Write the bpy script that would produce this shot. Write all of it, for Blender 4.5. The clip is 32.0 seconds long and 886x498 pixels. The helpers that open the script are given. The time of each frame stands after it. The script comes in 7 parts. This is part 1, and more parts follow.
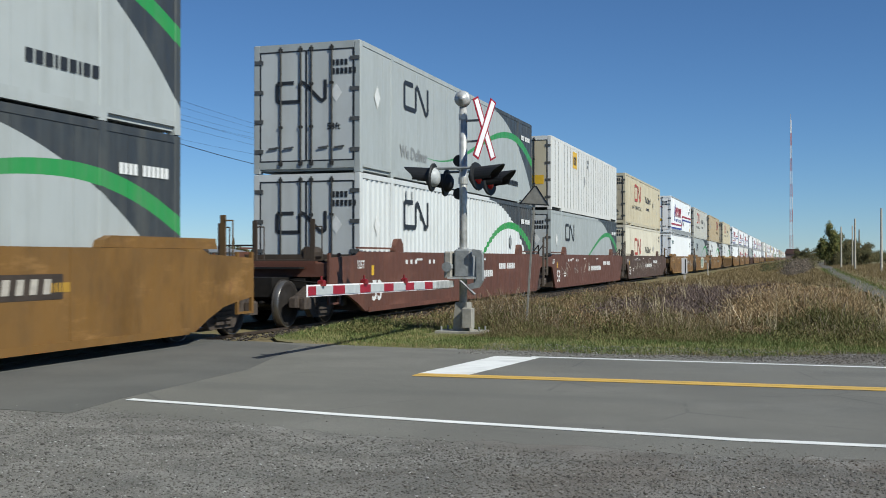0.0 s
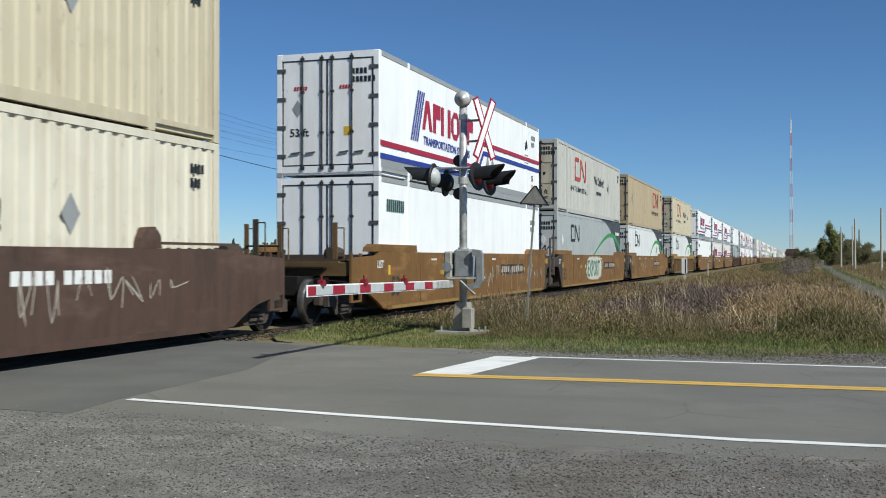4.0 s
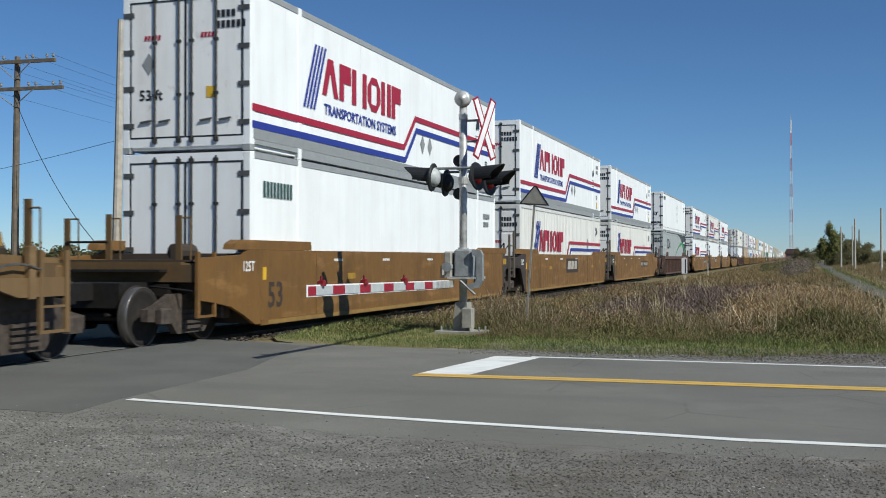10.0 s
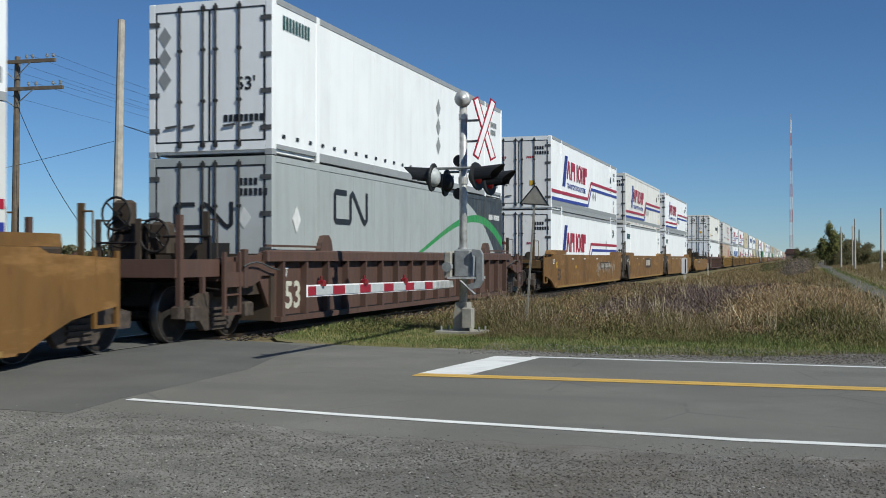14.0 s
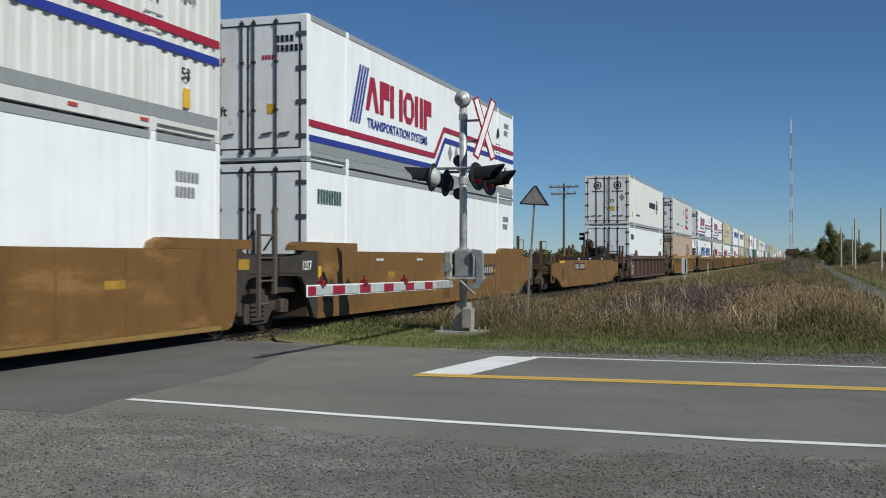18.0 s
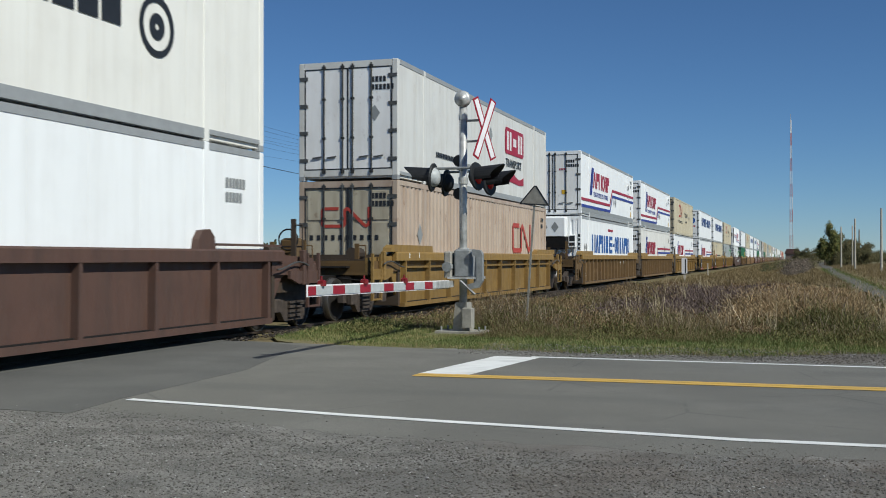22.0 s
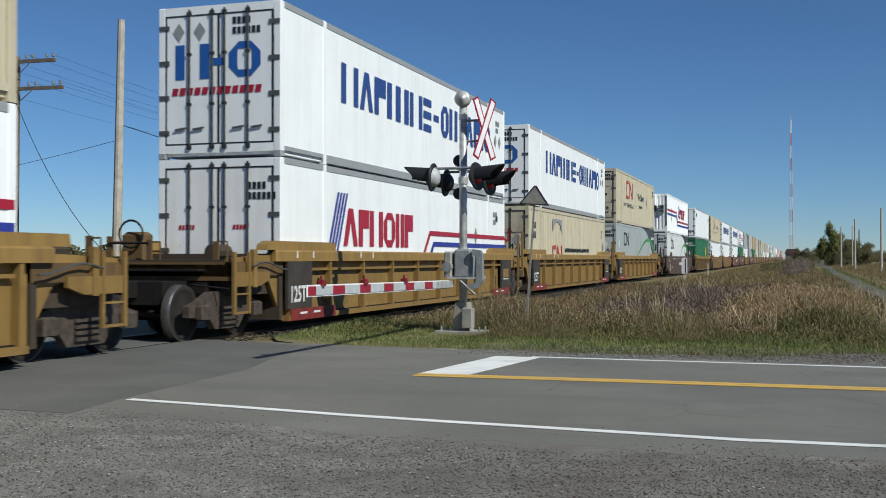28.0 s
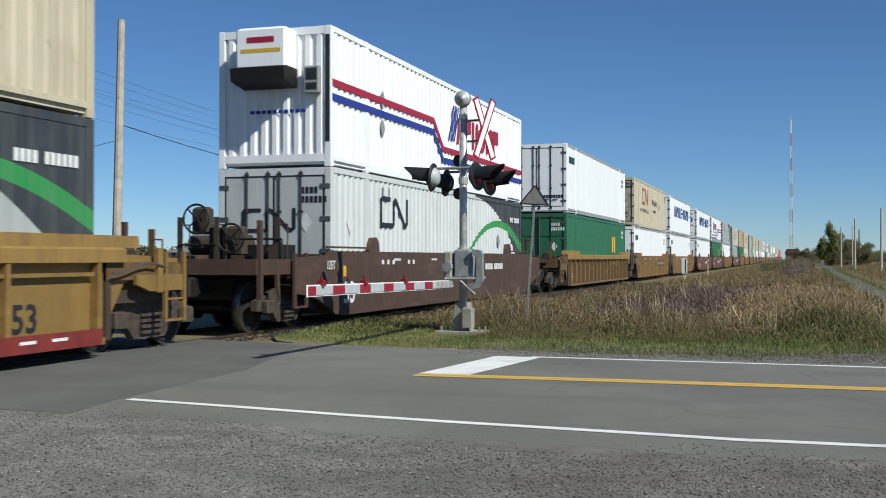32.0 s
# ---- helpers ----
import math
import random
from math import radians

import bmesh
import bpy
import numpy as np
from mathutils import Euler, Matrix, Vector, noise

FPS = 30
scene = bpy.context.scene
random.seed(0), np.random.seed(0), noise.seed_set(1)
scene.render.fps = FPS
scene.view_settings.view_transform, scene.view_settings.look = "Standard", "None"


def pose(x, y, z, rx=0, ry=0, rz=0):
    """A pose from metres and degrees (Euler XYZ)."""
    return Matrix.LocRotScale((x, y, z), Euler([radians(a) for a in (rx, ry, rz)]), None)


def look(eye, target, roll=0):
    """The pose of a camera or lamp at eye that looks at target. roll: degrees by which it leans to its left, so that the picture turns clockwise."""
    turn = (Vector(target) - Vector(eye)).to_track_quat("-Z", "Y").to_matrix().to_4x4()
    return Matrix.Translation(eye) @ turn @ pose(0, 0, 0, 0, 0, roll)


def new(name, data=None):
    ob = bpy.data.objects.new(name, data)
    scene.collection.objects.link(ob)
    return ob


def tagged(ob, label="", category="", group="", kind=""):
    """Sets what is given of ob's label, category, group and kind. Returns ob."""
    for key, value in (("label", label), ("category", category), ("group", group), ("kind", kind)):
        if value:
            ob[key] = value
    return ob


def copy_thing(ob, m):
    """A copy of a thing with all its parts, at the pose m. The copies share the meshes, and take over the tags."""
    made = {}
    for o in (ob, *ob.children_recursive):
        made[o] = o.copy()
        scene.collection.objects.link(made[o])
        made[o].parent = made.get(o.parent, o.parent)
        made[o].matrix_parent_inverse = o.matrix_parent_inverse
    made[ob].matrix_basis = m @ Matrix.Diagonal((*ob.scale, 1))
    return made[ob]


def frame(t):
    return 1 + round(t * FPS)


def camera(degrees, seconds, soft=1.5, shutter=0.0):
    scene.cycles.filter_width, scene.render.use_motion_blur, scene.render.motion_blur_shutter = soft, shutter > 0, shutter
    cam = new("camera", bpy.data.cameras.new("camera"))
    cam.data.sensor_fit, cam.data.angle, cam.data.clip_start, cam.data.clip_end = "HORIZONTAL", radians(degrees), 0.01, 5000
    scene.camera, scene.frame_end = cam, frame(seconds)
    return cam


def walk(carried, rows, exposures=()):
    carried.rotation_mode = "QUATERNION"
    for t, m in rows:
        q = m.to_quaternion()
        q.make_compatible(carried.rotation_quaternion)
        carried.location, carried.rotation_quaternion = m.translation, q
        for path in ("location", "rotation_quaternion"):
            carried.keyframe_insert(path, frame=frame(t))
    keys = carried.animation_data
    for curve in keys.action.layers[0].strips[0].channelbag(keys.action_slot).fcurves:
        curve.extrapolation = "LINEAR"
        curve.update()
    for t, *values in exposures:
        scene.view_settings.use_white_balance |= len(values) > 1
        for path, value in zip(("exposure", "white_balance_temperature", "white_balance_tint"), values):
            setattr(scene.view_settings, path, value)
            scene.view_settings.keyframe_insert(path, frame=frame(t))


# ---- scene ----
cam = camera(44.46, 32.0, 0.95, 0.12)
VIEW = pose(0, 0, 1.36, 90.477, 0, 18.008)
# the clip's camera darkens a little while bright loads fill the view
EXPOSURE = [(0, 0.03), (9, -0.02), (10, -0.07), (11.5, -0.25), (13, -0.25), (14, -0.15), (16, -0.25), (18, -0.32), (19, -0.27), (20, -0.08), (21, -0.12), (22, -0.24), (23, -0.15), (24, -0.12), (25, -0.2), (28, -0.17), (29, -0.24), (30, -0.16), (31, -0.1), (32, 0)]
walk(cam, [(0.0, VIEW), (32.0, VIEW)], [(t, e + 0.07, 6290, 3.5) for t, e in EXPOSURE])

# sun, sky and exposure
SUN_DIR = Vector((1.05, -0.47, 1.0)).normalized()
sun = new("sun", bpy.data.lights.new("sun", "SUN"))
sun.data.energy, sun.data.angle, sun.data.color = 4.9, radians(0.5), (1.0, 0.955, 0.88)
sun.matrix_world = look((63, -28.2, 60), (0, 0, 0))
world = bpy.data.worlds.new("sky")
scene.world = world
world.use_nodes = True
wn = world.node_tree.nodes
sky = wn.new("ShaderNodeTexSky")
sky.sky_type, sky.sun_disc = "NISHITA", False
sky.sun_elevation = math.asin(SUN_DIR.z)
sky.sun_rotation = math.atan2(SUN_DIR.x, SUN_DIR.y)
sky.air_density, sky.dust_density, sky.ozone_density = 0.75, 0.0, 9.5
world.node_tree.links.new(sky.outputs[0], wn["Background"].inputs[0])
wn["Background"].inputs[1].default_value = 0.083


# ---- materials ----
def material(name, rough=0.6, metal=0.0):
    m = bpy.data.materials.new(name)
    m.use_nodes = True
    p = m.node_tree.nodes["Principled BSDF"]
    p.inputs["Roughness"].default_value, p.inputs["Metallic"].default_value = rough, metal
    return m, m.node_tree.nodes, m.node_tree.links, p


def mixed(nt, fac, a, b, blend="MIX"):
    """A colour mix node; fac, a and b are sockets or values."""
    n = nt.nodes.new("ShaderNodeMix")
    n.data_type, n.blend_type = "RGBA", blend
    for k, v in ((0, fac), (6, a), (7, b)):
        if isinstance(v, bpy.types.NodeSocket):
            nt.links.new(v, n.inputs[k])
        else:
            n.inputs[k].default_value = (*v, 1) if k and len(v) == 3 else v
    return n.outputs[2]


def calc(nt, op, a, b=0.0, c=0.0):
    n = nt.nodes.new("ShaderNodeMath")
    n.operation = op
    for k, v in enumerate((a, b, c)):
        if isinstance(v, bpy.types.NodeSocket):
            nt.links.new(v, n.inputs[k])
        else:
            n.inputs[k].default_value = v
    return n.outputs[0]


def noisy(nt, scale, stretch=(1, 1, 1), detail=4, low=0.35, high=0.65, rough=0.6):
    """Noise in the object's own space, turned into a mask from 0 to 1."""
    tc = nt.nodes.new("ShaderNodeTexCoord")
    mp = nt.nodes.new("ShaderNodeMapping")
    mp.inputs["Scale"].default_value = stretch
    info = nt.nodes.new("ShaderNodeObjectInfo")
    add = nt.nodes.new("ShaderNodeVectorMath")
    shift = calc(nt, "MULTIPLY", info.outputs["Random"], 37.0)
    nt.links.new(tc.outputs["Object"], add.inputs[0])
    nt.links.new(shift, add.inputs[1])
    nt.links.new(add.outputs[0], mp.inputs[0])
    nz = nt.nodes.new("ShaderNodeTexNoise")
    nz.inputs["Scale"].default_value, nz.inputs["Detail"].default_value = scale, detail
    nz.inputs["Roughness"].default_value = rough
    nt.links.new(mp.outputs[0], nz.inputs["Vector"])
    r = nt.nodes.new("ShaderNodeMapRange")
    r.inputs["From Min"].default_value, r.inputs["From Max"].default_value = low, high
    nt.links.new(nz.outputs["Fac"], r.inputs["Value"])
    return r.outputs[0]


def bumped(nt, p, height, strength=0.3, distance=0.01):
    b = nt.nodes.new("ShaderNodeBump")
    b.inputs["Strength"].default_value, b.inputs["Distance"].default_value = strength, distance
    nt.links.new(height, b.inputs["Height"])
    nt.links.new(b.outputs[0], p.inputs["Normal"])


def paint(name, colour, dirt=(0.16, 0.11, 0.07), amount=0.35, rough=0.45, rust=0.0, wave=None, metal=0.0, streaks=1.0, scuff=0.0):
    """Weathered paint: run-down streaks, blotches, scuffs; wave adds the charcoal field and green sweep at the tail end."""
    m, n, l, p = material(name, rough, metal)
    nt = m.node_tree
    col = mixed(nt, calc(nt, "MULTIPLY", noisy(nt, 0.55, (1, 1, 1), 3), 0.25), colour, tuple(c * 0.82 for c in colour))
    if wave:
        tc = n.new("ShaderNodeTexCoord")
        sp = n.new("ShaderNodeSeparateXYZ")
        l.new(tc.outputs["Object"], sp.inputs[0])
        y, z = sp.outputs[1], sp.outputs[2]

        def ring(cy, cz, r):
            dy, dz = calc(nt, "SUBTRACT", y, cy), calc(nt, "SUBTRACT", z, cz)
            return calc(nt, "SUBTRACT", calc(nt, "SQRT", calc(nt, "ADD", calc(nt, "MULTIPLY", dy, dy), calc(nt, "MULTIPLY", dz, dz))), r)
        outside = calc(nt, "GREATER_THAN", ring(10.5, -4.98, 7.80), 0.0)
        tail = calc(nt, "GREATER_THAN", y, 10.5)
        col = mixed(nt, calc(nt, "MULTIPLY", outside, tail), col, (0.035, 0.04, 0.045))
        if wave == "arc":
            off = ring(13.15, -3.95, 6.05)
        else:
            swell = calc(nt, "MULTIPLY_ADD", calc(nt, "COSINE", calc(nt, "MULTIPLY", calc(nt, "SUBTRACT", y, 5.0), math.pi / 8.3)), -0.75, 1.43)
            past = calc(nt, "MAXIMUM", calc(nt, "SUBTRACT", y, 13.3), 0.0)
            crest = calc(nt, "MULTIPLY_ADD", calc(nt, "MULTIPLY", past, past), -0.085, 2.18)
            late = calc(nt, "GREATER_THAN", y, 13.3)
            line = calc(nt, "ADD", calc(nt, "MULTIPLY", crest, late), calc(nt, "MULTIPLY", swell, calc(nt, "SUBTRACT", 1.0, late)))
            off = calc(nt, "SUBTRACT", z, line)
        band = calc(nt, "LESS_THAN", calc(nt, "ABSOLUTE", off), calc(nt, "MULTIPLY_ADD", calc(nt, "SUBTRACT", y, 9.6), 0.012, 0.065))
        col = mixed(nt, calc(nt, "MULTIPLY", band, calc(nt, "GREATER_THAN", calc(nt, "MULTIPLY", z, y), 2.6)), col, (0.03, 0.245, 0.06))
    streak = calc(nt, "MULTIPLY", noisy(nt, 2.2, (1.0, 1.6, 0.12), 5, 0.45, 0.75), amount * streaks)
    col = mixed(nt, streak, col, dirt)
    blot = calc(nt, "MULTIPLY", noisy(nt, 1.3, (1, 1, 1), 6, 0.5, 0.8), amount * 0.7)
    col = mixed(nt, blot, col, dirt)
    if scuff:
        col = mixed(nt, calc(nt, "MULTIPLY", noisy(nt, 1.5, (1, 0.35, 1.6), 7, 0.54, 0.68, 0.68), scuff), col, tuple(min(1.0, c * 1.55 + 0.02) for c in colour))
        col = mixed(nt, calc(nt, "MULTIPLY", noisy(nt, 1.2, (1, 0.6, 0.35), 6, 0.53, 0.66, 0.65), scuff * 0.8), col, tuple(c * 0.5 for c in colour))
    if rust:
        col = mixed(nt, calc(nt, "MULTIPLY", noisy(nt, 4.5, (1, 1, 0.6), 7, 0.60, 0.68, 0.7), rust), col, (0.12, 0.045, 0.02))
    l.new(col, p.inputs["Base Color"])
    l.new(calc(nt, "MULTIPLY_ADD", noisy(nt, 6, (1, 1, 0.4), 4), 0.25, rough - 0.1), p.inputs["Roughness"])
    bumped(nt, p, noisy(nt, 18, (1, 1, 1), 5), 0.12, 0.004)
    return m


def plain(name, colour, rough=0.6, metal=0.0, vary=0.25, scale=6.0, bump=0.1):
    m, n, l, p = material(name, rough, metal)
    nt = m.node_tree
    col = mixed(nt, noisy(nt, scale, (1, 1, 1), 5), colour, tuple(c * (1 - vary) for c in colour))
    l.new(col, p.inputs["Base Color"])
    if bump:
        bumped(nt, p, noisy(nt, scale * 4, (1, 1, 1), 4), bump, 0.004)
    return m


WHITE = paint("white_paint", (0.86, 0.87, 0.87), (0.42, 0.39, 0.35), 0.16)
DUSTYWHITE = paint("dusty_white_paint", (0.66, 0.655, 0.625), (0.30, 0.25, 0.19), 0.28, rust=0.12)
WARMWHITE = paint("warm_white_paint", (0.79, 0.775, 0.72), (0.38, 0.33, 0.26), 0.20)
STAINEDDOOR = paint("stained_white_doors", (0.88, 0.87, 0.85), (0.36, 0.30, 0.22), 0.26, rust=0.25)
OFFWHITE = paint("offwhite_corrugated_paint", (0.455, 0.45, 0.41), (0.25, 0.22, 0.18), 0.30, rust=0.25)
GREY = paint("pale_grey_paint", (0.50, 0.52, 0.515), (0.22, 0.20, 0.17), 0.30)
GREYWAVE = paint("pale_grey_wave_paint", (0.375, 0.40, 0.395), (0.18, 0.18, 0.15), 0.28, wave="long")
WHITEWAVE = paint("white_wave_paint", (0.60, 0.62, 0.615), (0.25, 0.22, 0.18), 0.24, wave="arc")
CREAM = paint("cream_paint", (0.52, 0.465, 0.335), (0.22, 0.15, 0.08), 0.32, rust=0.3)
PALECREAM = paint("pale_cream_paint", (0.62, 0.58, 0.47), (0.25, 0.18, 0.10), 0.28, rust=0.3)
TAN = paint("tan_paint", (0.41, 0.33, 0.21), (0.18, 0.13, 0.08), 0.35, rust=0.4)
PEACH = paint("peach_tan_paint", (0.46, 0.365, 0.285), (0.22, 0.13, 0.08), 0.55, rust=0.4)
GREEN = paint("dark_green_paint", (0.02, 0.13, 0.06), (0.05, 0.06, 0.04), 0.3)
ORANGE = paint("orange_red_paint", (0.45, 0.09, 0.03), (0.12, 0.05, 0.03), 0.3)
YELLOWCAR = paint("weathered_yellow_steel", (0.178, 0.090, 0.020), (0.07, 0.045, 0.02), 0.6, 0.6, rust=0.45, streaks=0.4, scuff=0.8)
DULLCAR = paint("dull_brown_yellow_steel", (0.168, 0.083, 0.019), (0.07, 0.042, 0.02), 0.6, 0.6, rust=0.5, streaks=0.4, scuff=0.8)
OCHRECAR = paint("ochre_ribbed_steel", (0.225, 0.136, 0.036), (0.13, 0.074, 0.03), 0.5, 0.6, rust=0.5, scuff=0.4)
CHORD = paint("faded_yellow_chord", (0.27, 0.165, 0.045), (0.12, 0.07, 0.03), 0.5, 0.6, rust=0.3)
RUSTCAR = paint("rusty_ochre_steel", (0.160, 0.098, 0.040), (0.10, 0.058, 0.026), 0.5, 0.65, rust=0.6, scuff=0.4)
BROWNCAR = paint("oxide_brown_steel", (0.115, 0.044, 0.027), (0.05, 0.03, 0.022), 0.5, 0.6, rust=0.3, scuff=0.4)
DARKBROWNCAR = paint("dark_brown_steel", (0.072, 0.040, 0.027), (0.04, 0.028, 0.022), 0.5, 0.65, rust=0.4, scuff=0.5)
MAROONCAR = paint("dull_maroon_steel", (0.092, 0.049, 0.036), (0.04, 0.03, 0.025), 0.5, 0.65, rust=0.3)
CREAMDOOR = paint("stained_cream_doors", (0.50, 0.45, 0.34), (0.16, 0.11, 0.07), 0.65, rust=0.5)
STEELDARK = plain("grimy_black_steel", (0.017, 0.014, 0.012), 0.6, 0.2, 0.5, 9)
GRIMED = paint("grimy_brown_steel", (0.052, 0.036, 0.024), (0.022, 0.017, 0.013), 0.6, 0.7, rust=0.4)
GRIMEDYELLOW = paint("grimy_yellow_steel", (0.125, 0.072, 0.024), (0.05, 0.034, 0.02), 0.6, 0.7, rust=0.5)
FADEDYELLOW = plain("faded_yellow_marking", (0.42, 0.24, 0.03), 0.6, 0, 0.35, 5, 0)
PATCH = plain("dark_grey_patch", (0.050, 0.040, 0.033), 0.75, 0, 0.35, 3)
BOARD = plain("dark_number_board", (0.05, 0.035, 0.025), 0.7, 0, 0.4, 6)
STEELDUST = plain("dusty_truck_steel", (0.092, 0.070, 0.056), 0.7, 0.2, 0.5, 9)
WHEELBROWN = plain("grimy_wheel_steel", (0.024, 0.019, 0.016), 0.75, 0.1, 0.5, 9)
TREAD = plain("bright_wheel_steel", (0.24, 0.225, 0.21), 0.35, 0.8, 0.2, 12)
RODMETAL = plain("galvanised_rod", (0.13, 0.13, 0.125), 0.5, 0.4, 0.4, 12)
RODDARK = plain("grimy_lock_rod", (0.045, 0.043, 0.04), 0.6, 0.2, 0.5, 12)
LADDERGREY = paint("worn_grey_brown_ladder", (0.11, 0.09, 0.072), (0.05, 0.035, 0.025), 0.6, 0.7, rust=0.5)
RAILTOP = plain("railcap_grey", (0.36, 0.37, 0.37), 0.5, 0.2, 0.12, 5)
INKBLACK = plain("black_marking", (0.02, 0.022, 0.026), 0.5, 0, 0.3, 7, 0)
FADEDRED = plain("faded_red_panel", (0.20, 0.028, 0.022), 0.6, 0, 0.35, 4, 0)
INKRED = plain("red_marking", (0.45, 0.06, 0.04), 0.5, 0, 0.2, 7, 0)
INKCRIMSON = plain("crimson_marking", (0.36, 0.012, 0.035), 0.45, 0, 0.15, 7, 0)
INKBLUE = plain("blue_marking", (0.025, 0.04, 0.27), 0.45, 0, 0.15, 7, 0)
INKSKY = plain("mid_blue_marking", (0.02, 0.10, 0.36), 0.45, 0, 0.15, 7, 0)
INKGREY = plain("grey_marking", (0.27, 0.28, 0.28), 0.5, 0, 0.1, 7, 0)
INKWHITE = plain("white_marking", (0.72, 0.72, 0.70), 0.5, 0, 0.15, 7, 0)
INKYELLOW = plain("yellow_marking", (0.70, 0.42, 0.03), 0.5, 0, 0.15, 7, 0)
INKCREAM = plain("cream_spray", (0.55, 0.53, 0.44), 0.6, 0, 0.2, 7, 0)
INKTEAL = plain("teal_spray", (0.035, 0.17, 0.13), 0.5, 0, 0.2, 7, 0)
INKTEALDARK = plain("dark_teal_marking", (0.03, 0.09, 0.085), 0.5, 0, 0.2, 7, 0)
INKNAVY = plain("navy_marking", (0.025, 0.065, 0.24), 0.5, 0, 0.2, 7, 0)
INKSPRAY = plain("faded_spray", (0.44, 0.40, 0.34), 0.6, 0, 0.25, 7, 0)


# ---- mesh kit ----
class Geo:
    """Collects boxes, tubes and prisms into one mesh."""

    def __init__(self):
        self.v, self.f = [], []

    def box(self, x0, x1, y0, y1, z0, z1):
        b = len(self.v)
        self.v += [(x, y, z) for z in (z0, z1) for y in (y0, y1) for x in (x0, x1)]
        self.f += [tuple(b + i for i in q) for q in ((0, 2, 3, 1), (4, 5, 7, 6), (0, 1, 5, 4), (2, 6, 7, 3), (0, 4, 6, 2), (1, 3, 7, 5))]
        return self

    def cbox(self, x0, x1, y0, y1, z0, z1, c=0.02):
        """A box with its edges along z and top rim cut off by c."""
        ring = [(x0 + c, y0), (x1 - c, y0), (x1, y0 + c), (x1, y1 - c), (x1 - c, y1), (x0 + c, y1), (x0, y1 - c), (x0, y0 + c)]
        cx, cy = (x0 + x1) / 2, (y0 + y1) / 2
        inner = [(x + (c if x < cx else -c), y + (c if y < cy else -c)) for x, y in ring]
        b = len(self.v)
        self.v += [(x, y, z0) for x, y in ring] + [(x, y, z1 - c) for x, y in ring] + [(x, y, z1) for x, y in inner]
        self.f.append(tuple(b + i for i in reversed(range(8))))
        for k in (0, 8):
            self.f += [(b + k + i, b + k + (i + 1) % 8, b + k + 8 + (i + 1) % 8, b + k + 8 + i) for i in range(8)]
        self.f.append(tuple(b + 16 + i for i in range(8)))
        return self

    def tube(self, a, b, r, r2=None, n=8, caps=True):
        a, b, r2 = Vector(a), Vector(b), r if r2 is None else r2
        d = (b - a).normalized()
        u = d.orthogonal().normalized()
        w = d.cross(u)
        k = len(self.v)
        for c, q in ((a, r), (b, r2)):
            self.v += [tuple(c + (u * math.cos(t) + w * math.sin(t)) * q) for t in (2 * math.pi * i / n for i in range(n))]
        self.f += [(k + i, k + (i + 1) % n, k + n + (i + 1) % n, k + n + i) for i in range(n)]
        if caps:
            self.f += [tuple(k + i for i in reversed(range(n))), tuple(k + n + i for i in range(n))]
        return self

    def prism(self, outline, lo, hi, axis=0):
        """An outline in the two other axes, pushed from lo to hi along axis."""
        k, n = len(self.v), len(outline)
        for c in (lo, hi):
            for a, b in outline:
                self.v.append((c, a, b) if axis == 0 else (a, c, b) if axis == 1 else (a, b, c))
        self.f += [(k + i, k + (i + 1) % n, k + n + (i + 1) % n, k + n + i) for i in range(n)]
        self.f += [tuple(k + i for i in reversed(range(n))), tuple(k + n + i for i in range(n))]
        return self

    def lathe(self, profile, n=16, axis=2, centre=(0, 0, 0)):
        """Turns a profile of (radius, height) round the axis."""
        k, m = len(self.v), len(profile)
        for r, h in profile:
            for i in range(n):
                t = 2 * math.pi * i / n
                a, b = r * math.cos(t), r * math.sin(t)
                q = (h, a, b) if axis == 0 else (a, h, b) if axis == 1 else (a, b, h)
                self.v.append(tuple(q[j] + centre[j] for j in range(3)))
        self.f += [(k + j * n + i, k + j * n + (i + 1) % n, k + (j + 1) * n + (i + 1) % n, k + (j + 1) * n + i) for j in range(m - 1) for i in range(n)]
        return self

    def cable(self, pts, r, n=5):
        """A round cable along the points, in one piece."""
        k = len(self.v)
        pts = [Vector(q) for q in pts]
        for i, q in enumerate(pts):
            d = (pts[min(i + 1, len(pts) - 1)] - pts[max(i - 1, 0)]).normalized()
            u = d.cross(Vector((0, 0, 1))).normalized()
            w = d.cross(u)
            self.v += [tuple(q + (u * math.cos(t) + w * math.sin(t)) * r) for t in (2 * math.pi * j / n for j in range(n))]
        self.f += [(k + i * n + j, k + i * n + (j + 1) % n, k + (i + 1) * n + (j + 1) % n, k + (i + 1) * n + j) for i in range(len(pts) - 1) for j in range(n)]
        return self

    def quad(self, *pts):
        k = len(self.v)
        self.v += pts
        self.f.append(tuple(range(k, k + len(pts))))
        return self

    def mesh(self, name, mat=None, smooth=False):
        me = bpy.data.meshes.new(name)
        me.from_pydata(self.v, [], self.f)
        bm = bmesh.new()
        bm.from_mesh(me)
        bmesh.ops.recalc_face_normals(bm, faces=bm.faces)
        bm.to_mesh(me)
        bm.free()
        if mat:
            me.materials.append(mat)
        if smooth:
            me.polygons.foreach_set("use_smooth", [True] * len(me.polygons))
        return me


def part(name, geo, mat, parent, label="", smooth=False):
    """Links a mesh as one part under a thing or a part."""
    ob = new(name, geo if isinstance(geo, bpy.types.Mesh) else geo.mesh(name, mat, smooth))
    ob.parent = parent
    return tagged(ob, label)


def thing(name, label, category, group="", at=(0, 0, 0), kind=""):
    ob = new(name)
    ob.location = at
    ob.empty_display_size = 0.2
    return tagged(ob, label, category, group, kind)


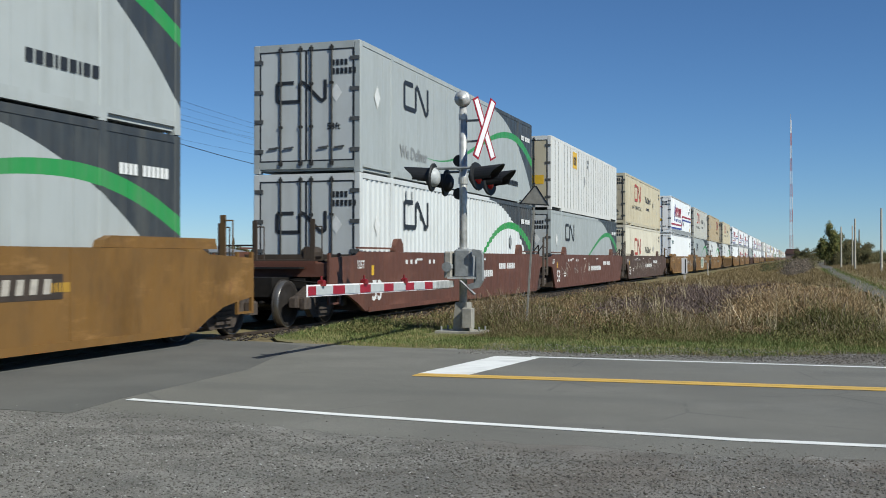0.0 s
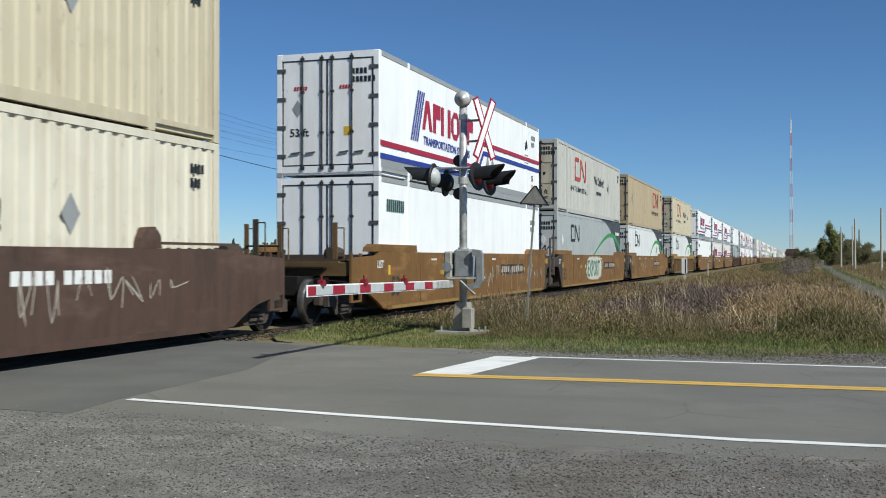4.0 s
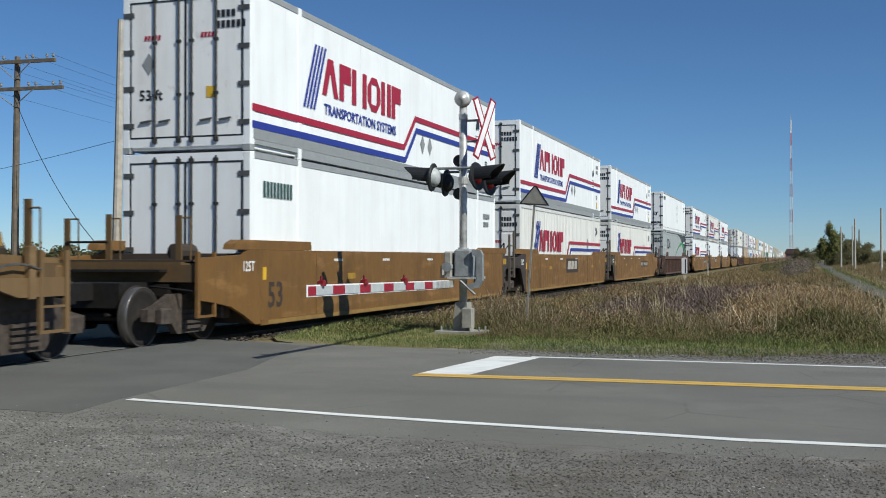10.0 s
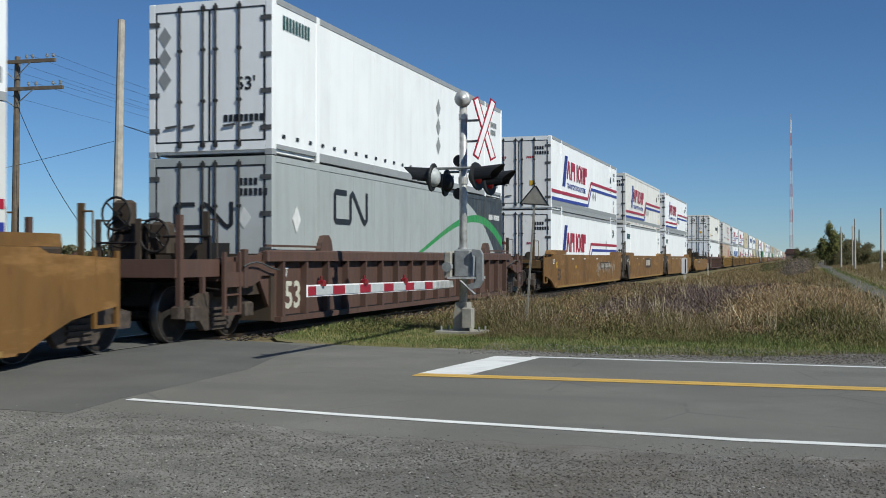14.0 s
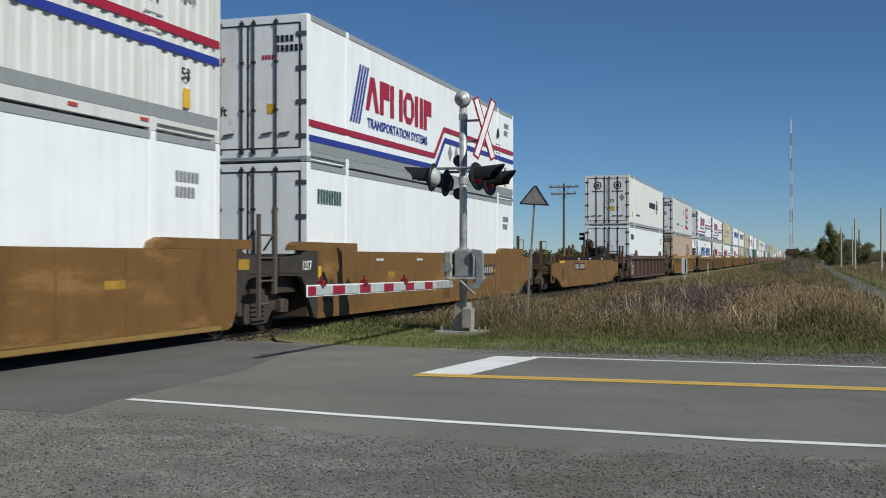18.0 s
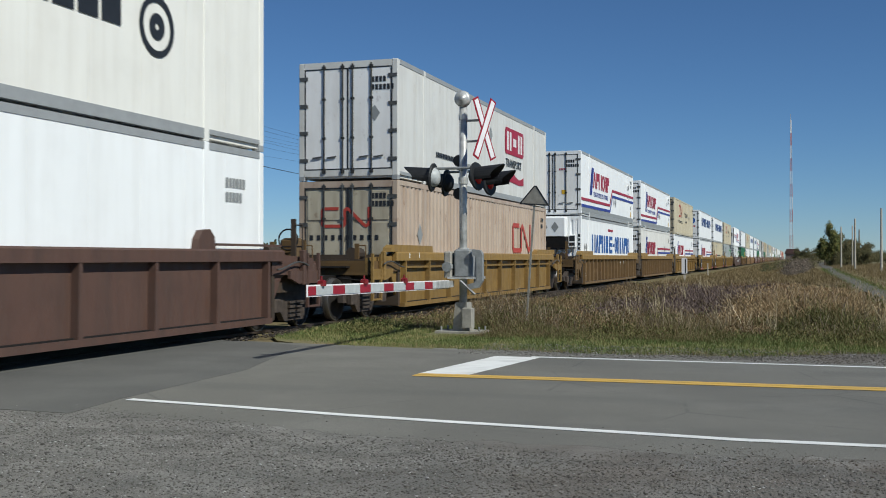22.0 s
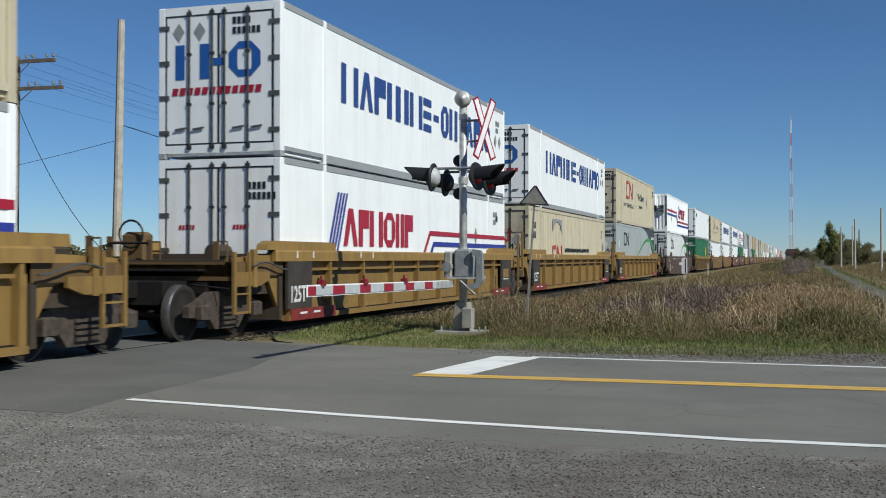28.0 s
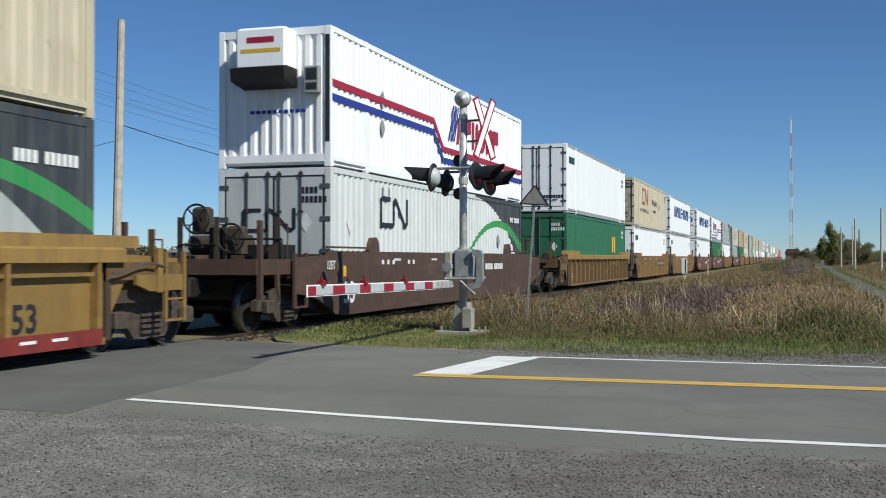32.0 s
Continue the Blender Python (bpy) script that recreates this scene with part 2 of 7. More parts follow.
def solid(name, geo, mat, label, category="", group="", kind="", at=(0, 0, 0), smooth=False):
    ob = new(name, geo.mesh(name, mat, smooth))
    ob.location = at
    return tagged(ob, label, category, group, kind)


LETTER_MESH = {}


def words(text, size, mat):
    """A flat mesh of the words, facing +x, running along +y."""
    key = (text, size, mat.name)
    if key not in LETTER_MESH:
        cu = bpy.data.curves.new("text", "FONT")
        cu.body, cu.size, cu.resolution_u, cu.offset = text, size, 2, size * 0.022
        ob = bpy.data.objects.new("text", cu)
        me = bpy.data.meshes.new_from_object(ob)
        bpy.data.objects.remove(ob)
        me.transform(Matrix(((0, 0, 1, 0), (1, 0, 0, 0), (0, 1, 0, 0), (0, 0, 0, 1))))
        me.materials.clear()
        me.materials.append(mat)
        LETTER_MESH[key] = me
    return LETTER_MESH[key]


def lettering(text, size, mat, parent, x, y, z, name="lettering", wide=1.0, end=False, tall=1.0):
    """Words on a side (facing +x) or, with end, on the leading end (facing -y)."""
    ob = new(name, words(text, size, mat))
    ob.parent = parent
    ob.matrix_basis = pose(x, y, z, 0, 0, -90 if end else 0) @ Matrix.Diagonal((1, wide, tall, 1))
    return tagged(ob, kind="stuff") if len(text) > 1 else ob


def bars(parent, mat, x, y, z, widths, height, gap=0.05, end=False, name="marking_bar", slant=0.0):
    """Plain bars, one for each sign of a marking that is not spelt out."""
    g = Geo()
    c = y
    for w in widths:
        if w > 0:
            if end:
                g.prism([(c, z), (c + w, z), (c + w + slant, z + height), (c + slant, z + height)], x - 0.003, x, 1)
            else:
                g.prism([(c, z), (c + w, z), (c + w + slant, z + height), (c + slant, z + height)], x, x + 0.003, 0)
        c += abs(w) + gap
    ob = part(name, g, mat, parent)
    return tagged(ob, kind="stuff") if len(widths) > 1 else ob


def stroke(points, width, x0, x1):
    """A mitred band along points in (y, z), of that width, from x0 to x1."""
    pts = [Vector(p) for p in points]
    left, right = [], []
    for i, p in enumerate(pts):
        a = (p - pts[i - 1]).normalized() if i else (pts[1] - p).normalized()
        b = (pts[i + 1] - p).normalized() if i < len(pts) - 1 else a
        na, nb = Vector((-a.y, a.x)), Vector((-b.y, b.x))
        m = (na + nb).normalized()
        m = m * (width / 2 / max(m.dot(na), 0.4))
        left.append(tuple(p + m))
        right.append(tuple(p - m))
    g = Geo()
    for a, b in zip(left, right):
        g.v += [(x0, *a), (x0, *b), (x1, *b), (x1, *a)]
    n = len(pts)
    g.f += [(4 * i + j, 4 * i + (j + 1) % 4, 4 * i + 4 + (j + 1) % 4, 4 * i + 4 + j) for i in range(n - 1) for j in range(4)]
    g.f += [(3, 2, 1, 0), tuple(4 * n - 4 + j for j in range(4))]
    return g


# ---- containers ----
BOX_L, BOX_W, BOX_H = 16.15, 2.59, 2.896
POST = 1.97
FACE = 1.2965


def side_wall(kind, x, sign, length):
    """One long wall between the corner posts; corr: pressed ribs, smooth: flat sheets, wide: sheets between dark joints."""
    z0, z1 = 0.20, 2.77
    a, b = 0.15, length - 0.15
    pitch, shape = {"corr": (0.30, ((0.0, 0.034), (0.18, 0.034), (0.32, 0.0), (0.68, 0.0), (0.82, 0.034))),
                    "smooth": (1.22, ((0.0, 0.012), (0.004, 0.0), (0.996, 0.0))),
                    "wide": (0.61, ((0.0, 0.03), (0.05, 0.03), (0.06, 0.0), (0.94, 0.0), (0.95, 0.03)))}[kind]
    n = round((b - a) / pitch)
    s = (b - a) / n
    line = [(a + (i + q) * s, x - sign * d) for i in range(n) for q, d in shape] + [(b, x - sign * shape[0][1])]
    g = Geo()
    for yy, xx in line:
        g.v += [(xx, yy, z0), (xx, yy, z1)]
    g.f += [(2 * i, 2 * i + 2, 2 * i + 3, 2 * i + 1) for i in range(len(line) - 1)]
    return g


def container(kind, body, doors, label, rail=None, joint=None, end="doors", length=BOX_L):
    """A domestic container: leading end at y = 0, floor at z = 0."""
    c = thing("shipping_container", label, "container", "containers on the train")
    h = BOX_W / 2
    rail = rail or body
    core = Geo().box(-h + 0.05, h - 0.05, 0.06, length - 0.06, 0.05, 2.80)
    core.box(-h + 0.02, h - 0.02, 0.05, length - 0.05, 2.80, 2.868)
    part("core", core, joint or body, c)
    part("roof", Geo().box(-h + 0.06, h - 0.06, 0.1, length - 0.1, 2.868, 2.886), body, c)
    if kind == "wide":
        n = 26
        step = (length - 0.32) / n
        sheet_mesh = Geo().box(h - 0.03, h - 0.004, 0.03, step - 0.03, 0.20, 2.77).mesh("wall_panel", body)
        for i in range(n):
            part("wall_panel", sheet_mesh, None, c).location = (0, 0.16 + i * step, 0)
        strip = Geo().box(h - 0.03, h - 0.008, -0.028, 0.028, 0.20, 2.77).mesh("joint_strip", STEELDARK)
        for i in range(1, n):
            part("joint_strip", strip, None, c).location = (0, 0.16 + i * step, 0)
    else:
        part("side_wall", side_wall(kind, h - 0.012, 1, length), body, c)
    part("side_wall", side_wall(kind, -h + 0.012, -1, length), body, c)
    for s in (-1, 1):
        x0, x1 = sorted((s * (h - 0.09), s * h))
        frame_coat = body if rail is RAILTOP else rail
        part("top_rail", Geo().box(x0, x1, 0.16, length - 0.16, 2.77, 2.885), rail, c)
        part("bottom_rail", Geo().box(x0, x1, POST - 0.1, length - POST + 0.1, 0.035, 0.20).box(x0, x1, 0.16, POST - 0.1, 0.12, 0.20).box(x0, x1, length - POST + 0.1, length - 0.16, 0.12, 0.20), rail, c)
        for y in (0.0, length - 0.16):
            part("corner_post", Geo().cbox(*sorted((s * (h - 0.15), s * h)), y, y + 0.16, 0.10, BOX_H - 0.01, 0.015), frame_coat, c)
            part("corner_casting", Geo().cbox(*sorted((s * (h - 0.16), s * (h + 0.001))), y - 0.001, y + 0.161, 0.0, 0.118, 0.012), rail, c)
        for y in (POST - 0.085, length - POST - 0.085):
            part("lifting_post", Geo().cbox(*sorted((s * (h - 0.1), s * (h + 0.002))), y, y + 0.17, 0.0, BOX_H, 0.012), frame_coat, c)
    # trailing bulkhead
    part("rear_wall", Geo().box(-h + 0.15, h - 0.15, length - 0.04, length - 0.005, 0.12, 2.86), body, c)
    part("end_sill", Geo().box(-h + 0.15, h - 0.15, 0.0, 0.10, 0.10, 0.26), frame_coat, c)
    part("end_header", Geo().box(-h + 0.15, h - 0.15, 0.0, 0.10, 2.72, 2.88), frame_coat, c)
    if end == "doors":
        for s in (-1, 1):
            x0, x1 = sorted((s * 0.012, s * (h - 0.155)))
            panelled = kind == "corr" and doors is not GREY
            g = Geo().box(x0, x1, 0.02 if panelled else 0.004, 0.07, 0.27, 2.71)
            d = part("door", g, doors, c)
            if panelled:
                for z0, z1 in ((0.36, 1.02), (1.10, 1.86), (1.94, 2.63)):
                    part("door_panel", Geo().prism([(x0 + 0.08, z0), (x1 - 0.08, z0), (x1 - 0.08, z1), (x0 + 0.08, z1)], 0.004, 0.02, 1), doors, d)
            for q in (0.13, 0.62):
                bar = Geo().tube((s * q, -0.012, 0.16), (s * q, -0.012, 2.82), 0.021, n=6)
                for z0, z1 in ((0.17, 0.25), (1.0, 1.05), (1.95, 2.0), (2.70, 2.78)):
                    bar.box(s * q - 0.045, s * q + 0.045, -0.03, 0.01, z0, z1)
                part("lock_rod", bar, RODDARK if q > 0.3 or not panelled else RODMETAL, d)
            part("edge_seal", Geo().prism([(x0, 0.255), (x1, 0.255), (x1, 2.725), (x0, 2.725), (x0, 2.695), (x1 - 0.03, 2.695), (x1 - 0.03, 0.285), (x0, 0.285)], -0.002, 0.01, 1) if s > 0 else Geo().prism([(x1, 0.255), (x1, 0.285), (x0 + 0.03, 0.285), (x0 + 0.03, 2.695), (x1, 2.695), (x1, 2.725), (x0, 2.725), (x0, 0.255)], -0.002, 0.01, 1), INKBLACK, d)
            for z in (0.45, 1.12, 1.78, 2.45):
                part("hinge", Geo().box(*sorted((s * (h - 0.24), s * (h - 0.02))), -0.012, 0.03, z, z + 0.09), RODMETAL, d)
            for q in (0.42, 0.80):
                part("door_handle", Geo().prism([(s * q - 0.12, 0.53), (s * q + 0.12, 0.56), (s * q + 0.12, 0.595), (s * q - 0.12, 0.565)], -0.03, -0.012, 1), RODMETAL, d)
            part("gasket", Geo().box(*sorted((s * 0.0, s * 0.022)), -0.001, 0.01, 0.27, 2.71), INKBLACK, d)
    else:
        g = Geo()
        n, w = 9, (2 * h - 0.32) / 9
        line = [(-h + 0.16 + (i + q) * w, d) for i in range(n) for q, d in ((0.0, 0.05), (0.2, 0.05), (0.32, 0.008), (0.72, 0.008), (0.84, 0.05))] + [(h - 0.16, 0.05)]
        for xx, yy in line:
            g.v += [(xx, yy, 0.26), (xx, yy, 2.72)]
        g.f += [(2 * i, 2 * i + 2, 2 * i + 3, 2 * i + 1) for i in range(len(line) - 1)]
        part("front_wall", g, body, c)
        broad = end == "reefer_wide"
        left, right = (-1.02, 0.70) if broad else (-0.62, 0.52)
        u = part("cooling_unit", Geo().cbox(left, right, -0.52, 0.0, 1.98 if broad else 2.02, 2.82, 0.05), body, c, "white refrigeration unit housing")
        part("unit_base", Geo().prism([(-0.02, 1.40), (-0.55, 1.46), (-0.62, 1.90), (-0.02, 1.96)] if broad else [(-0.02, 1.62), (-0.62, 1.72), (-0.66, 1.98), (-0.02, 2.0)], left - 0.05, right + 0.02, 0), STEELDARK, c, "black fuel tank under the unit")
        if broad:
            part("unit_seam", Geo().box(-0.60, -0.575, -0.523, -0.51, 2.05, 2.76), INKGREY, u)
            for x in (-0.28, 0.22):
                diamond(c, INKGREY, x, 2.38, 0.24, -0.521, end=True)
            for i in range(8):
                bars(c, INKBLACK, -0.002, 1.155, 0.62 + 0.19 * i, (0.09,), 0.13, end=True)
        else:
            part("nameplate", Geo().box(-0.36, 0.26, -0.524, -0.52, 2.5, 2.62), INKCRIMSON, u)
            part("stripe", Geo().box(-0.5, 0.4, -0.524, -0.52, 2.3, 2.38), INKYELLOW, u)
        box = part("control_box", Geo().cbox(0.74, 1.08, -0.14, 0.0, 1.50, 2.05, 0.02), body if broad else INKGREY, c)
        for z in (1.56, 1.76):
            part("panel_window", Geo().box(0.79, 1.03, -0.145, -0.13, z, z + (0.14 if z < 1.7 else 0.24)), INKBLACK, box)
        bars(c, INKBLUE, 0.0, -0.55, 1.12, (0.1,) * 10, 0.07, 0.03, end=True)
    return c


SHAPES = {"carrier": ("wedge", "flag", "pair", "ring", "pair", "flag"), "long": ("pair", "wedge", "flag", "bar", "mid", "bar", "pair", "slats"), "short": ("ring", "pair", "mid", "wedge", "flag", "bar", "ring")}


def name_shape(kind, a, z, w, h):
    """One plain shape of a brand's word, in (y, z), as a list of outlines."""
    t = min(0.36 * w, 0.27 * h)
    box = lambda y0, y1, z0, z1: [(y0, z0), (y1, z0), (y1, z1), (y0, z1)]
    if kind == "wedge":
        return [[(a, z), (a + t, z), (a + w * 0.5, z + h * 0.66), (a + w * 0.5, z + h), (a + w * 0.34, z + h)], [(a + w - t, z), (a + w, z), (a + w * 0.66, z + h), (a + w * 0.5, z + h), (a + w * 0.5, z + h * 0.66)]]
    if kind == "ring":
        c = w * 0.3
        return [box(a, a + t, z + c, z + h - c), box(a + w - t, a + w, z + c, z + h - c), [(a, z + h - c), (a + t, z + h - c), (a + c, z + h - t * 0.75), (a + w - c, z + h - t * 0.75), (a + w - t, z + h - c), (a + w, z + h - c), (a + w - c, z + h), (a + c, z + h)],
                [(a, z + c), (a + c, z), (a + w - c, z), (a + w, z + c), (a + w - t, z + c), (a + w - c, z + t * 0.75), (a + c, z + t * 0.75), (a + t, z + c)]]
    if kind == "pair":
        return [box(a, a + t * 1.1, z, z + h), box(a + w - t * 1.1, a + w, z, z + h)]
    if kind == "flag":
        return [box(a, a + t * 1.1, z, z + h), box(a + t * 1.1, a + w, z + h * 0.5, z + h)]
    if kind == "slats":
        return [box(a, a + w, z + h * q, z + h * (q + 0.22)) for q in (0.0, 0.39, 0.78)]
    if kind == "mid":
        return [box(a + w * 0.5 - t * 0.7, a + w * 0.5 + t * 0.7, z, z + h)]
    return [box(a, a + w, z, z + h)]


def blocks(parent, mat, y, z, count, width, height, gap, name="name_block", x=FACE, shapes=None):
    """A brand's word as plain shapes in its colour, one for each sign."""
    a = y - gap
    w = 0
    for i in range(count):
        a += w + gap
        w = width[i] if isinstance(width, tuple) else width
        g = Geo()
        for rim in name_shape(SHAPES[shapes][i] if shapes else "bar", a, z, w, height):
            g.prism(rim, x, x + 0.003, 0)
        part(name, g, mat, parent)


def emblem(c, mat, y, z, w, h, x=FACE, end=False):
    """The railway's mark as a plain looped band: an open rounded box and a zigzag."""
    t = h * 0.155
    lo, hi, v = z + t / 2, z + h - t / 2, y + w * 0.475
    band = [(y + w * 0.36, hi), (y + t, hi), (y + t / 2, hi - t / 2), (y + t / 2, lo + t / 2), (y + t, lo), (v - t / 2, lo), (v, lo + t / 2), (v, hi - t * 0.6),
            (v + w * 0.05, hi), (v + w * 0.10, hi - t * 0.4), (y + w * 0.86, lo + t * 0.4), (y + w * 0.91, lo), (y + w - t / 2, lo + t * 0.7), (y + w - t / 2, z + h)]
    g = stroke(band, t, 0 if end else x, 0.003 if end else x + 0.003)
    if end:
        g.v = [(q[1], -q[0] - 0.001 + x, q[2]) for q in g.v]
    part("emblem", g, mat, c)


def diamond(c, mat, y, z, s, x=FACE, end=False):
    q = [(y - s * 0.7, z), (y, z - s), (y + s * 0.7, z), (y, z + s)]
    g = Geo().prism(q, x - 0.003, x, 1) if end else Geo().prism(q, x, x + 0.003, 0)
    part("placard", g, mat, c)


def number(c, mat, y, z, size=0.16, n=7, x=FACE, rows=2):
    """Registration marks as plain bars."""
    for r in range(rows):
        bars(c, mat, x, y, z - r * size * 1.5, (size * 0.5,) * (n - r), size, size * 0.22)


def end_number(c, x=0.62, z=2.35, mat=None):
    bars(c, mat or INKBLACK, -0.002, x, z, (0.07,) * 4, 0.13, 0.03, end=True)
    bars(c, mat or INKBLACK, -0.002, x, z - 0.19, (0.07,) * 6, 0.13, 0.03, end=True)


def stripes(c, kink=7.77):
    """The red and blue lines that run low, climb in a kink and run on."""
    for mat, dz, lag in ((INKCRIMSON, 0.30, 0.0), (INKBLUE, 0.0, 0.08)):
        p = [(0.05, 0.46 + dz), (kink + lag, 0.50 + dz), (kink + 0.82 + lag, 1.30 + dz * 0.95), (BOX_L - 0.05, 1.32 + dz * 0.95)]
        part("red_stripe" if dz else "blue_stripe", stroke(p, 0.13, FACE + 0.004, FACE + 0.007), mat, c)
    part("grey_band", Geo().box(FACE - 0.002, FACE + 0.001, 0.1, BOX_L - 0.1, 0.205, 0.40), INKGREY, c)


def slant_bars(c, y, z, h):
    for i in range(4):
        a = y + i * 0.15
        part("slanted_bar", Geo().prism([(a, z), (a + 0.085, z), (a + 0.085 + h * 0.42, z + h), (a + h * 0.42, z + h)], FACE, FACE + 0.003, 0), INKBLUE, c)


def paint_rail(kind):
    return RAILTOP if kind == "smooth" else None


def carrier_upper(kind="smooth"):
    c = container(kind, WHITE if kind == "smooth" else DUSTYWHITE, STAINEDDOOR, "white container with red and blue stripes and lettering", paint_rail(kind))
    slant_bars(c, 2.12, 1.04, 1.3)
    blocks(c, INKCRIMSON, 3.0, 1.40, 6, (0.80, 0.60, 0.82, 0.76, 0.60, 0.60), 0.76, 0.07, shapes="carrier")
    lettering("TRANSPORTATION SYSTEMS", 0.30, INKBLUE, c, FACE + 0.001, 3.1, 1.02, wide=1.06)
    stripes(c)
    if kind == "corr":
        for i in range(8):
            part("marker_lamp", Geo().box(FACE, FACE + 0.012, 2.3 + i * 1.65, 2.5 + i * 1.65, 0.11, 0.16), INKRED, c)
    diamond(c, INKGREY, 9.15, 1.0, 0.24)
    diamond(c, INKGREY, 9.72, 1.0, 0.24)
    part("leaf_mark", Geo().prism([(14.0, 1.95), (14.12, 1.9), (14.2, 2.0), (14.3, 1.9), (14.36, 2.05), (14.28, 2.2), (14.18, 2.28), (14.08, 2.18)], FACE, FACE + 0.003, 0), INKBLACK, c)
    for i in range(4):
        bars(c, INKGREY, FACE, 13.95, 1.72 - i * 0.09, (0.5,), 0.03)
    number(c, INKGREY, BOX_L - 1.2, 2.35, 0.16, 5)
    lettering("53", 0.27, INKBLACK, c, FACE + 0.001, BOX_L - 1.2, 0.88)
    part("warning_sign", Geo().box(FACE, FACE + 0.003, BOX_L - 1.15, BOX_L - 0.95, 0.45, 0.75), INKYELLOW, c)
    for x in (-0.85, 0.3):
        bars(c, INKCRIMSON, 0.0, x, 2.02, (0.05,) * 5, 0.09, 0.02, end=True, slant=0.02)
    end_number(c)
    lettering("53 ft", 0.26, INKBLACK, c, -0.95, -0.002, 0.95, end=True)
    diamond(c, INKGREY, -0.75, 1.6, 0.2, 0.0, end=True)
    part("warning_sign", Geo().box(0.42, 0.62, -0.002, 0.03, 0.95, 1.15), INKYELLOW, c)
    return c


def carrier_lower(kind="corr"):
    body = WHITE if kind == "smooth" else DUSTYWHITE
    c = container(kind, body, STAINEDDOOR, "white container with large crimson block lettering", paint_rail(kind))
    slant_bars(c, 2.12, 1.18, 1.2)
    blocks(c, INKCRIMSON, 2.92, 1.27, 6, (0.78, 0.58, 0.80, 0.74, 0.55, 0.58), 0.80, 0.06, shapes="carrier")
    for mat, z, q in ((INKCRIMSON, 1.66, 7.9), (INKBLUE, 1.38, 8.2)):
        p = [(q, 0.9 if z > 1.5 else 0.64), (q + 0.68, z), (BOX_L - 0.05, z)]
        part("red_stripe" if z > 1.5 else "blue_stripe", stroke(p, 0.12, FACE + 0.002, FACE + 0.005), mat, c)
    diamond(c, INKGREY, 12.8, 1.68, 0.24)
    part("leaf_mark", Geo().prism([(15.0, 2.16), (15.1, 2.12), (15.16, 2.2), (15.26, 2.14), (15.26, 2.3), (15.16, 2.42), (15.08, 2.36)], FACE, FACE + 0.003, 0), INKBLACK, c)
    number(c, INKGREY, BOX_L - 1.4, 2.3, 0.16, 4)
    for x in (-0.85, 0.3):
        bars(c, INKCRIMSON, 0.0, x, 1.55, (0.05,) * 5, 0.09, 0.02, end=True, slant=0.02)
    end_number(c, z=2.3)
    return c


def plain_white(marks=True):
    c = container("smooth", WHITE, WHITE, "plain white smooth-sided shipping container", RAILTOP)
    if marks:
        bars(c, INKTEALDARK, FACE, 0.48, 2.10, (0.085,) * 9, 0.29, 0.048)
    else:
        bars(c, INKTEALDARK, FACE, 0.42, 2.35, (0.085,) * 9, 0.26, 0.048)
        lettering("53'", 0.34, INKBLACK, c, 0.55, -0.003, 1.2, end=True)
        for z in (1.45, 1.85, 2.25):
            diamond(c, INKGREY, -0.95, z, 0.2, -0.001, end=True)
        for z in (1.1, 1.6, 2.1):
            diamond(c, INKGREY, 9.6, z, 0.24)
        for i in range(27):
            part("rivet_plate", Geo().box(FACE, FACE + 0.002, 0.4 + i * 0.58, 0.52 + i * 0.58, 0.33, 0.40), INKBLACK, c)
    number(c, INKGREY, BOX_L - 1.35, 2.2, 0.16, 6)
    bars(c, INKBLACK, -0.002, 0.3, 0.62, (0.08,) * 8, 0.13, 0.025, end=True)
    return c


